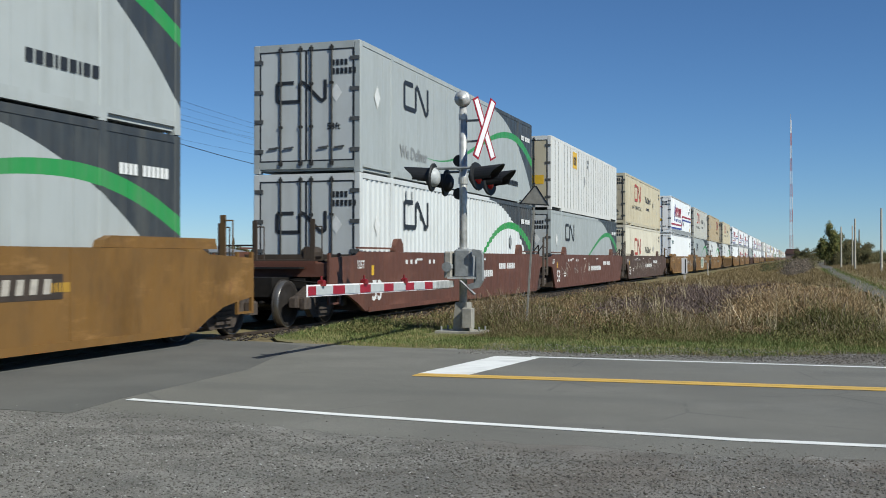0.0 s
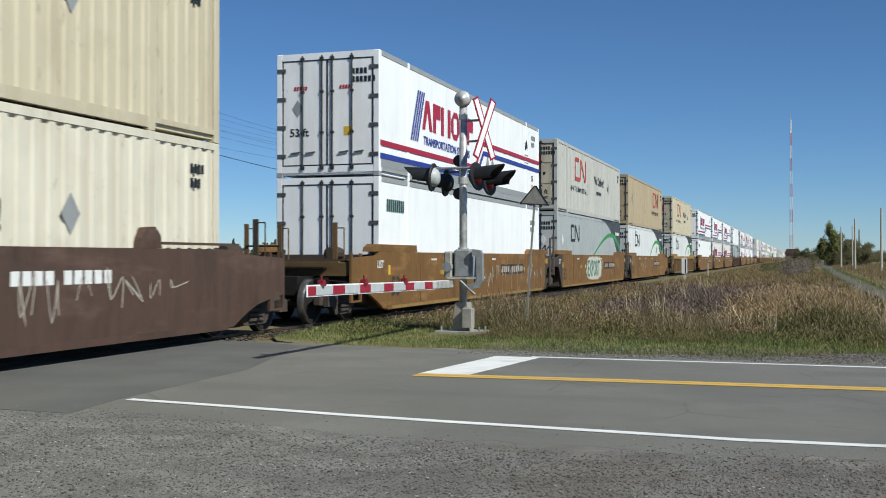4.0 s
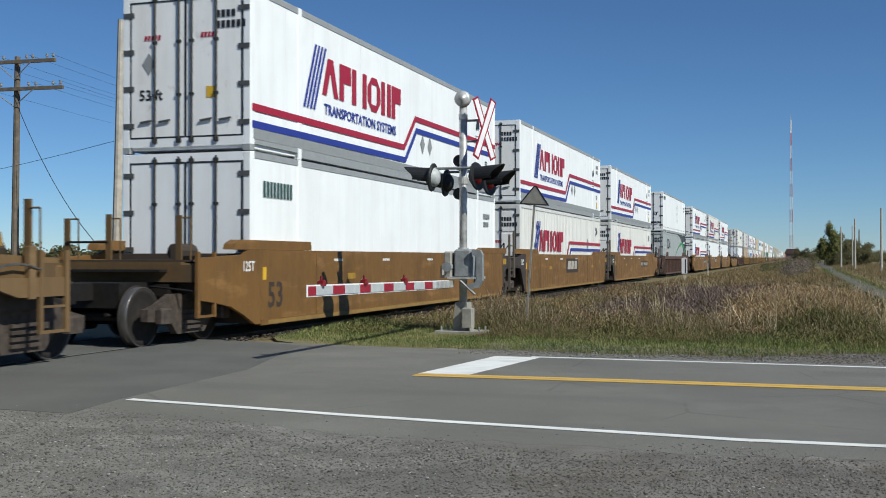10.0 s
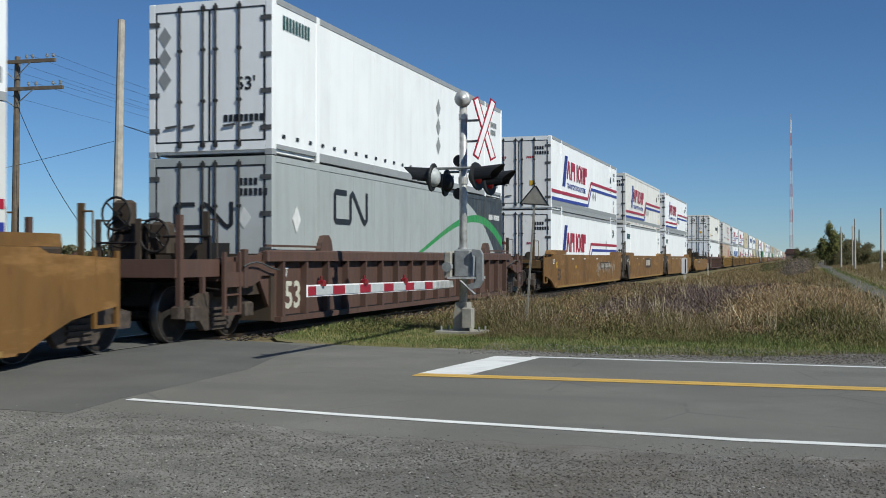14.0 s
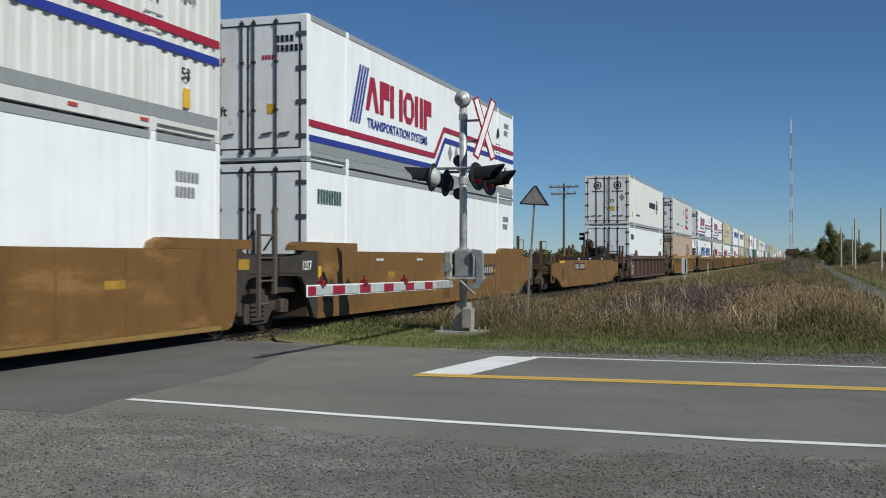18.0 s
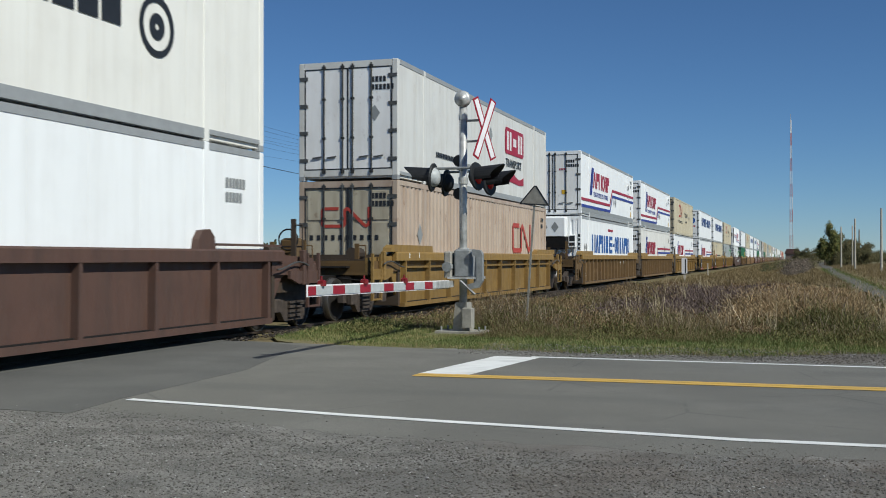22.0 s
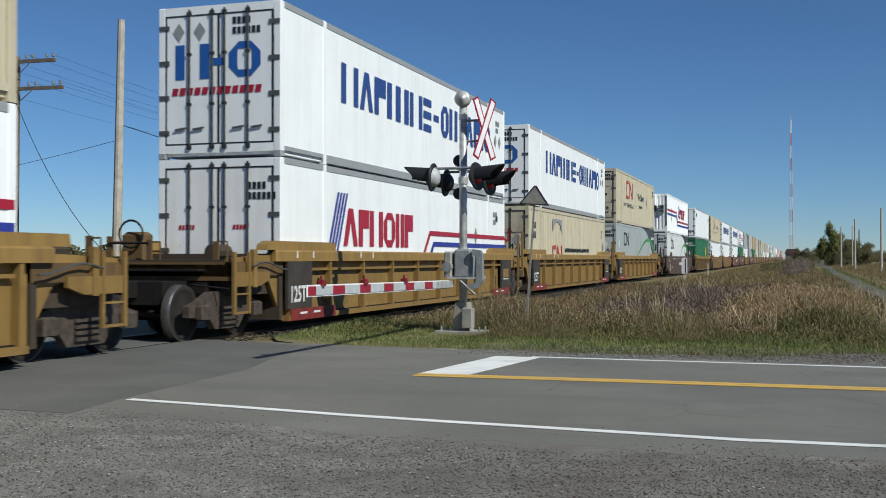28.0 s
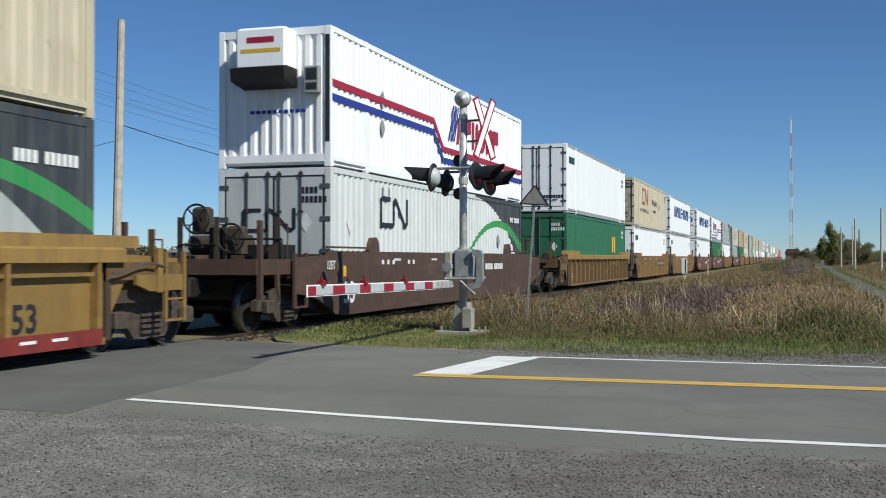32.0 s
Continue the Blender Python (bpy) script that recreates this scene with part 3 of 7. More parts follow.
def railway_box(kind, body, doors, ink, label, wordy, logo_y=3.6, big=True, wave=False):
    c = container(kind, body, doors, label)
    if wave:
        emblem(c, INKBLACK, 2.75, 1.72, 1.85, 0.72)
        bars(c, INKWHITE, FACE, BOX_L - 1.6, 2.2, (0.09, 0.09, 0.09, 0.09, -0.09, 0.09, 0.09, 0.09, 0.09, 0.09, 0.09), 0.16, 0.025)
        diamond(c, INKWHITE, 1.0, 1.75, 0.26)
        if kind == "smooth":
            lettering("We Deliver", 0.42, INKGREY, c, FACE + 0.001, 2.5, 0.55)
            bars(c, INKBLACK, FACE, 12.6, 0.55, (0.14, 0.14, 0.14, 0.05, 0.14, 0.14, 0.05, 0.14, 0.14), 0.17, 0.05)
        if kind == "corr":
            diamond(c, INKGREY, 13.1, 1.55, 0.24)
            for y in (2.9, 3.3):
                bars(c, INKGREY, FACE, y, 2.45, (0.07,), 0.2)
        emblem(c, INKBLACK, -0.75, 1.55, 1.25, 0.5, -0.003, end=True)
        end_number(c)
        diamond(c, INKWHITE, 0.72, 1.75, 0.2, -0.001, end=True)
        lettering("53ft", 0.2, INKBLACK, c, 0.5, -0.003, 0.95, end=True)
    else:
        h = 1.0
        emblem(c, ink, logo_y, 1.48 if wordy else 1.2, 2.6, h)
        if wordy:
            lettering("I N T E R M O D A L", 0.30, INKBLACK, c, FACE + 0.001, logo_y - 0.75, 1.0, wide=1.42)
        if logo_y < 6:
            lettering("We Deliver!", 0.55, INKBLACK, c, FACE + 0.001, 8.3, 1.6 if wordy else 1.35, wide=0.98)
            if wordy:
                bars(c, INKBLACK, FACE, 8.9, 1.12, (0.1,) * 9, 0.16, 0.05)
        diamond(c, INKGREY, 12.3 if logo_y < 6 else 1.6, 1.6, 0.28)
        emblem(c, ink, -0.7, 1.75, 1.3, 0.5, -0.003, end=True)
        end_number(c, z=2.45)
        bars(c, INKBLACK, -0.002, -1.0, 1.45, (0.09,) * 10, 0.12, 0.1, end=True)
        number(c, INKBLACK, BOX_L - 0.9, 2.35, 0.15, 4)
        lettering("53 ft", 0.24, INKBLACK, c, 0.45, -0.003, 0.7, end=True)
    return c


def arch_box():
    c = container("corr", CREAM, CREAMDOOR, "cream corrugated container with a grey arch and red mark")
    emblem(c, INKRED, 3.93, 0.55, 1.82, 0.97)
    for s in (-1, 1):
        pts = [(4.86 + s * 0.89, 1.80), (4.86 + s * 0.89, 2.56), (4.86, 2.56), (4.86, 2.46)] + [(4.86 + s * 0.89 * math.sin(radians(a)), 1.80 + 0.65 * math.cos(radians(a))) for a in (15, 30, 45, 60, 75)]
        part("arch_spandrel", Geo().prism(pts, FACE, FACE + 0.003, 0), INKGREY, c)
    bars(c, INKBLACK, FACE, 6.42, 1.27, (0.11, 0.09, 0.12, 0.05, 0.11, 0.1, 0.11, -0.06) * 4 + (0.1, 0.09, 0.11, 0.1), 0.15, 0.055)
    diamond(c, INKGREY, 15.55, 1.55, 0.25)
    number(c, INKGREY, BOX_L - 1.1, 2.2, 0.15, 3)
    emblem(c, INKRED, -0.7, 1.6, 1.3, 0.5, -0.003, end=True)
    diamond(c, INKGREY, 0.85, 1.7, 0.26, -0.001, end=True)
    bars(c, INKBLACK, -0.002, -0.4, 1.35, (0.09,) * 6, 0.12, 0.06, end=True)
    for z in (2.1, 1.75):
        bars(c, INKBLACK, FACE, 0.75, z, (0.13, 0.13), 0.24, 0.06)
    return c


def block_word_box(upper):
    c = container("smooth", WHITE, WHITE, "white container with tall blue block lettering", RAILTOP)
    z, h = (1.37, 0.84) if upper else (1.2, 0.8)
    blocks(c, INKNAVY, 2.8, z, 8, (0.92, 0.76, 0.70, 0.30, 0.66, 0.30, 0.92, 0.62), h, 0.10, shapes="long")
    part("dash", Geo().box(FACE, FACE + 0.003, 8.88, 9.3, z + h * 0.4, z + h * 0.6), INKNAVY, c)
    blocks(c, INKNAVY, 9.5, z, 7, (0.66, 0.72, 0.64, 0.74, 0.66, 0.28, 0.66), h, 0.085, shapes="short")
    if upper:
        for y in (15.0, 15.5):
            diamond(c, INKGREY, y, 1.8, 0.2)
        for kind, x, w in (("pair", -0.92, 0.72), ("ring", 0.22, 0.66)):
            g = Geo()
            for rim in name_shape(kind, x, 1.5, w, 0.66):
                g.prism(rim, -0.004, -0.001, 1)
            part("name_block", g, INKSKY, c)
        part("dash", Geo().box(-0.12, 0.12, -0.004, -0.001, 1.74, 1.88), INKSKY, c)
        bars(c, INKCRIMSON, -0.002, -1.0, 1.2, (0.12,) * 12, 0.14, 0.04, end=True, slant=0.03)
        end_number(c, 0.3, 2.5)
        for x in (-0.85, -0.4):
            diamond(c, INKGREY, x, 2.4, 0.18, -0.001, end=True)
    number(c, INKGREY, BOX_L - 1.1, 2.3, 0.15, 4)
    return c


def roundel_box():
    c = container("smooth", WARMWHITE, STAINEDDOOR, "off-white container with black name blocks and a round emblem", RAILTOP)
    part("warning_sign", Geo().box(FACE, FACE + 0.003, 1.05, 1.29, 0.52, 0.80), INKYELLOW, c)
    blocks(c, INKBLACK, 8.8, 1.38, 6, 0.44, 0.36, 0.08)
    g = Geo()
    for r0, r1 in ((0.36, 0.46), (0.05, 0.2)):
        for i in range(20):
            a, b = 2 * math.pi * i / 20, 2 * math.pi * (i + 1) / 20
            g.prism([(12.75 + r0 * math.cos(a), 1.55 + r0 * math.sin(a)), (12.75 + r1 * math.cos(a), 1.55 + r1 * math.sin(a)), (12.75 + r1 * math.cos(b), 1.55 + r1 * math.sin(b)), (12.75 + r0 * math.cos(b), 1.55 + r0 * math.sin(b))], FACE, FACE + 0.003, 0)
    tagged(part("round_emblem", g, INKBLACK, c), kind="stuff")
    bars(c, INKBLACK, FACE, 2.6, 0.62, (0.075,) * 13, 0.11, 0.05)
    for x in (-0.55, 0.6):
        g = Geo()
        for r0, r1 in ((0.17, 0.23), (0.03, 0.11)):
            for i in range(14):
                a, b = 2 * math.pi * i / 14, 2 * math.pi * (i + 1) / 14
                g.prism([(x + r0 * math.cos(a), 2.3 + r0 * math.sin(a)), (x + r1 * math.cos(a), 2.3 + r1 * math.sin(a)), (x + r1 * math.cos(b), 2.3 + r1 * math.sin(b)), (x + r0 * math.cos(b), 2.3 + r0 * math.sin(b))], -0.004, -0.001, 1)
        tagged(part("round_emblem", g, INKBLACK, c), kind="stuff")
        bars(c, INKBLACK, -0.002, x - 0.33, 1.92, (0.08,) * 6, 0.07, 0.03, end=True)
    lettering("53", 0.26, INKBLACK, c, 0.15, -0.003, 1.32, end=True)
    part("warning_sign", Geo().box(0.2, 0.44, -0.004, 0.03, 0.85, 1.1), INKYELLOW, c)
    diamond(c, INKGREY, 0.85, 1.6, 0.22, -0.001, end=True)
    return c


def badge_box():
    c = container("smooth", DUSTYWHITE, STAINEDDOOR, "white container with a dark red badge and lettering", RAILTOP)
    y = BOX_L - 6.1
    part("badge", Geo().prism([(y + 0.1, 1.55), (y + 2.4, 1.55), (y + 2.5, 1.65), (y + 2.5, 2.32), (y + 2.4, 2.42), (y + 0.1, 2.42), (y, 2.32), (y, 1.65)], FACE, FACE + 0.003, 0), INKCRIMSON, c)
    for a, w in ((0.22, 0.22), (0.58, 0.22), (1.05, 0.4), (1.7, 0.22), (2.06, 0.22)):
        part("badge_block", Geo().box(FACE + 0.003, FACE + 0.006, y + a, y + a + w, 1.68 if w < 0.3 else 1.85, 2.3 if w < 0.3 else 2.12), INKWHITE, c)
    lettering("TRANSPORT", 0.38, INKBLACK, c, FACE + 0.001, y + 0.08, 1.13, wide=0.98)
    g = Geo()
    for i in range(10):
        a, b = i / 10, (i + 1) / 10
        f = lambda q: 0.12 * math.sin(q * 2 * math.pi)
        g.prism([(y + 2.5 * a, 0.62 + f(a) * 0.2), (y + 2.5 * b, 0.62 + f(b) * 0.2), (y + 2.5 * b, 0.9 + f(b)), (y + 2.5 * a, 0.9 + f(a))], FACE, FACE + 0.003, 0)
    part("wavy_band", g, INKCRIMSON, c)
    bars(c, INKBLACK, FACE, 2.9, 0.78, (0.09,) * 14, 0.14, 0.05)
    bars(c, INKGREY, FACE, 5.8, 0.74, (0.09,) * 14, 0.10, 0.04)
    diamond(c, INKGREY, 8.3, 1.95, 0.26)
    end_number(c)
    diamond(c, INKGREY, 0.7, 1.6, 0.2, -0.001, end=True)
    return c


def ribbed_sign_box():
    c = container("wide", DUSTYWHITE, CREAM, "white container with dark panel joints and a gold sign", None, STEELDARK)
    part("gold_sign", Geo().box(FACE, FACE + 0.003, 4.3, 5.2, 1.95, 2.65), INKYELLOW, c)
    bars(c, INKBLACK, FACE + 0.003, 4.45, 2.1, (0.18, 0.18, 0.12), 0.35, 0.06)
    diamond(c, INKGREY, 7.0, 1.55, 0.25)
    part("warning_sign", Geo().box(0.55, 1.0, -0.004, 0.03, 1.0, 1.35), INKYELLOW, c)
    end_number(c, -0.9, 2.45)
    number(c, INKGREY, 7.6, 2.4, 0.15, 4)
    return c


def reefer_stripes():
    c = container("corr", WHITE, WHITE, "white corrugated refrigerated container with red and blue stripes", end="reefer")
    for mat, dz in ((INKCRIMSON, 0.3), (INKBLUE, 0.0)):
        p = [(0.05, 1.42 + dz), (6.6, 1.42 + dz), (7.4, 0.75 + dz), (BOX_L - 0.05, 0.75 + dz)]
        part("red_stripe" if dz else "blue_stripe", stroke(p, 0.15, FACE + 0.002, FACE + 0.005), mat, c)
    slant_bars(c, 7.9, 1.35, 1.0)
    blocks(c, INKCRIMSON, 8.6, 1.3, 6, 0.66, 0.8, 0.1, shapes="carrier")
    for q in (1.1, 1.75):
        diamond(c, INKGREY, 2.9, q, 0.22)
    bars(c, INKBLACK, 0.0, 1.16, 0.5, (0.1,), 2.2, end=True)
    return c


def reefer_words():
    c = container("smooth", WHITE, WHITE, "white refrigerated container with blue block lettering", RAILTOP, end="reefer_wide")
    blocks(c, INKSKY, 2.7, 1.26, 8, (0.92, 0.76, 0.70, 0.30, 0.66, 0.30, 0.92, 0.62), 0.86, 0.10, shapes="long")
    part("dash", Geo().box(FACE, FACE + 0.003, 8.82, 9.25, 1.6, 1.76), INKSKY, c)
    blocks(c, INKSKY, 9.4, 1.26, 7, (0.66, 0.74, 0.66, 0.76, 0.68, 0.28, 0.72), 0.86, 0.10, shapes="short")
    for y in (0.9, 1.3):
        diamond(c, INKGREY, y, 1.5, 0.22)
    bars(c, INKCRIMSON, FACE, 7.2, 2.35, (0.1,) * 12, 0.12, 0.03)
    return c


def coloured(mat, label, mark=INKYELLOW):
    c = container("corr", mat, mat, label)
    blocks(c, mark, 11.5, 1.3, 2, 0.5, 0.8, 0.12)
    number(c, INKWHITE, BOX_L - 1.4, 2.3, 0.16, 5)
    end_number(c, mat=INKWHITE)
    diamond(c, INKWHITE, 0.75, 1.5, 0.2, -0.001, end=True)
    return c


MAKERS = {
    "GW": lambda: railway_box("smooth", GREYWAVE, GREY, INKBLACK, "pale grey smooth container with charcoal and green sweep", False, wave=True),
    "WW": lambda: railway_box("corr", WHITEWAVE, GREY, INKBLACK, "white corrugated container with charcoal and green sweep", False, wave=True),
    "CI": lambda: railway_box("corr", CREAM, CREAMDOOR, INKRED, "weathered cream corrugated container with red looped mark", True),
    "CD": lambda: railway_box("corr", PALECREAM, PALECREAM, INKRED, "cream corrugated container with large red looped mark", False),
    "OI": lambda: railway_box("corr", OFFWHITE, CREAMDOOR, INKRED, "dirty off-white corrugated container with red looped mark", True),
    "TI": lambda: railway_box("corr", TAN, TAN, INKRED, "faded tan corrugated container with red mark near its tail", True, logo_y=11.2),
    "PC": lambda: railway_box("corr", PEACH, CREAMDOOR, INKRED, "peach-tan corrugated container with red looped mark", False, logo_y=11.0),
    "CM": arch_box, "AU": carrier_upper, "AC": lambda: carrier_upper("corr"), "AL": carrier_lower, "AS": lambda: carrier_lower("smooth"),
    "PW": plain_white, "PD": lambda: plain_white(False), "MU": lambda: block_word_box(True), "ML": lambda: block_word_box(False),
    "VI": roundel_box, "HR": badge_box, "RS": ribbed_sign_box, "RA": reefer_stripes, "RM": reefer_words,
    "GN": lambda: coloured(GREEN, "dark green corrugated container with yellow mark"),
    "OR": lambda: coloured(ORANGE, "orange-red corrugated steel shipping container", INKWHITE),
}
STOCK = {}
RIDERS = []


def merged(src):
    """A copy of a thing for the far end of the train, its small parts joined by material."""
    heap = {}
    bpy.context.view_layer.update()
    inv = src.matrix_world.inverted()
    for o in src.children_recursive:
        m = inv @ o.matrix_world
        g = heap.setdefault(o.data.materials[0], Geo())
        k = len(g.v)
        g.v += [tuple(m @ v.co) for v in o.data.vertices]
        g.f += [tuple(k + i for i in q.vertices) for q in o.data.polygons]
    out = thing(src.name.split(".")[0], src["label"], src["category"], src["group"])
    for mat, g in heap.items():
        part("door_gear" if mat is RODMETAL else "running_gear" if mat in (STEELDARK, STEELDUST) else "marking" if mat.name.endswith("marking") else "shell", g, mat, out)
    return out


FARSTOCK = {}


def load(code, s, z, far=False):
    """Sets a container of that make on the train, its leading end s metres along, its floor at z."""
    if code not in STOCK:
        STOCK[code] = ob = MAKERS[code]()
        ob.matrix_basis = pose(0, s, z)
    elif far and code not in FARSTOCK:
        FARSTOCK[code] = ob = merged(STOCK[code])
    elif far:
        ob = copy_thing(FARSTOCK[code], pose(0, s, z))
    else:
        ob = copy_thing(STOCK[code], pose(0, s, z))
    RIDERS.append((ob, s, z))


# ---- well cars ----
SILL, TOP, LOW = 1.47, 1.50, 0.22


def end_profile(reach, coupled, top):
    """One end of the side's outline, from the bottom up, as (distance past the load, height); a coupled end hangs lower over its truck."""
    foot = [(0.15, LOW), (0.55, 0.40), (1.0, 0.56), (1.5, 0.64), (reach, 0.70)] if coupled else [(0.06, LOW), (0.30, 0.58), (0.60, 1.00), (0.80, 1.04), (reach, 1.05)]
    return foot + [(reach, top - 0.14), (0.55, top - 0.08), (0.35, top)]


def outline(length, front, back, top=TOP, front_coupled=False, back_coupled=False):
    """The side's outline in (y, z); front and back: how far the ends reach past the load."""
    return [(length + q, z) for q, z in end_profile(back, back_coupled, top)] + [(-q, z) for q, z in end_profile(front, front_coupled, top)[::-1]]


WHEELSETS = []
TRUCK = []


def truck(parent, y):
    """A two-axle truck under the car's end; built once, then copied."""
    if TRUCK:
        made = {}
        src = TRUCK[0]
        for o in (src, *src.children_recursive):
            made[o] = o.copy()
            scene.collection.objects.link(made[o])
            made[o].parent = made.get(o.parent, parent)
            if o.name.startswith("wheelset"):
                WHEELSETS.append(made[o])
        made[src].location = (0, y, 0)
        return
    g = Geo()
    side = [(-1.22, 0.40), (-1.22, 0.58), (-0.95, 0.64), (-0.55, 0.80), (0.55, 0.80), (0.95, 0.64), (1.22, 0.58), (1.22, 0.40), (0.85, 0.38), (0.62, 0.40), (0.40, 0.17), (-0.40, 0.17), (-0.62, 0.40), (-0.85, 0.38)]
    # bolster, plus added dark filler boxes that stand for shade between the wheels
    t = part("truck", g.box(-1.05, 1.05, -0.18, 0.18, 0.42, 0.72).box(-0.92, 0.92, -0.40, 0.40, 0.30, 0.95).box(-0.62, 0.62, -1.25, 1.25, 0.60, 0.98), STEELDARK, parent)
    t.location = (0, y, 0)
    for s in (-1, 1):
        f = part("side_frame", Geo().prism(side, *sorted((s * 0.98, s * 1.10)), 0), STEELDUST, t)
        sg = Geo()
        for k in range(4):
            sg.box(*sorted((s * 1.10, s * 1.15)), -0.27, 0.27, 0.24 + k * 0.085, 0.29 + k * 0.085)
        part("spring_nest", sg, STEELDUST, f)
        for q in (-0.89, 0.89):
            part("bearing_box", Geo().cbox(*sorted((s * 1.09, s * 1.24)), q - 0.14, q + 0.14, 0.36, 0.60, 0.03), STEELDUST, f)
    for q in (-0.89, 0.89):
        w = part("wheelset", Geo().tube((-1.0, 0, 0), (1.0, 0, 0), 0.08, n=10), STEELDARK, t)
        w.location = (0, q, 0.458)
        WHEELSETS.append(w)
        for s in (-1, 1):
            x = 0.735 * s
            disc = part("wheel", Geo().lathe([(r, x - s * d) for r, d in ((0.08, -0.08), (0.16, -0.09), (0.30, -0.02), (0.37, -0.06), (0.455, -0.065), (0.458, 0.04), (0.485, 0.045), (0.485, 0.068), (0.40, 0.068), (0.32, 0.03), (0.08, 0.06))], 24, 0), WHEELBROWN, w, smooth=True)
            part("tread", Geo().lathe([(0.440, x + s * 0.066), (0.452, x + s * 0.071), (0.460, x + s * 0.064), (0.461, x - s * 0.035)], 24, 0), TREAD, disc, smooth=True)
    TRUCK.append(t)


def graffiti(car, seed, mat, y0, y1, n, x):
    """Sprayed tags: wobbly loops and hooks in bands on the side plate."""
    rnd = random.Random(seed)
    w = (y1 - y0) / n
    wide = 0.013 if mat is INKSPRAY else 0.11
    if mat is INKTEAL:
        cy, ry = (y0 + y1) / 2, (y1 - y0) / 2 + 0.2
        rim = []
        for k in range(72):
            t = 2 * math.pi * k / 72
            c, q = math.cos(t), math.sin(t)
            out = (1.0 + (0.12 if k % 2 else -0.10) * rnd.uniform(0.4, 1.0)) / max(abs(c) ** 4 + abs(q) ** 4, 0.01) ** 0.25
            rim.append((cy + ry * c * out, min(1.485, max(0.27, 0.90 + 0.52 * q * out))))
        part("spray_cloud", Geo().prism(rim, x - 0.003, x, 0), INKCREAM, car)
        lettering("EXPORT", 1.02, mat, car, x + 0.002, y0 - 0.05, 0.54, "spray_lettering", wide=0.80)
        for k in range(9):
            a, z = rnd.choice((y0 - 0.5, y1 + 0.45)) + rnd.uniform(-0.15, 0.15), rnd.uniform(0.6, 1.25)
            part("spray_blot", Geo().tube((x - 0.004, a, z), (x, a, z), rnd.uniform(0.03, 0.07), n=9), INKCREAM, car)
        return
    for i in range(n):
        cy, cz = y0 + w * (i + 0.5), rnd.uniform(0.75, 1.05)
        ry, rz = w * rnd.uniform(0.35, 0.7), rnd.uniform(0.12, 0.38)
        turns = rnd.randint(3, 6)
        knots = [Vector((cy + rnd.uniform(-ry, ry), cz + (rz if j % 2 else -rz) * rnd.uniform(0.3, 1.1))) for j in range(turns)]
        pts = []
        for j in range(len(knots) - 1):
            before, after = knots[max(j - 1, 0)], knots[min(j + 2, len(knots) - 1)]
            for q in (0, 0.25, 0.5, 0.75):
                p = 0.5 * (2 * knots[j] + (knots[j + 1] - before) * q + (2 * before - 5 * knots[j] + 4 * knots[j + 1] - after) * q * q + (3 * knots[j] - before - 3 * knots[j + 1] + after) * q ** 3)
                pts.append((p.x, min(1.38, max(0.36, p.y))))
        pts = [q for j, q in enumerate(pts) if not j or abs(q[0] - pts[j - 1][0]) + abs(q[1] - pts[j - 1][1]) > 0.02]
        if mat is INKSPRAY and rnd.random() < 0.4:
            drip = pts[rnd.randrange(len(pts))]
            part("spray_drip", stroke([drip, (drip[0] + rnd.uniform(-0.03, 0.03), max(0.34, drip[1] - rnd.uniform(0.2, 0.6)))], 0.012, x, x + 0.002), mat, car)
        if len(pts) > 2:
            part("spray_tag", stroke(pts, wide * rnd.uniform(0.8, 1.5), x, x + 0.003), mat, car)["kind"] = "stuff"


CARS = []


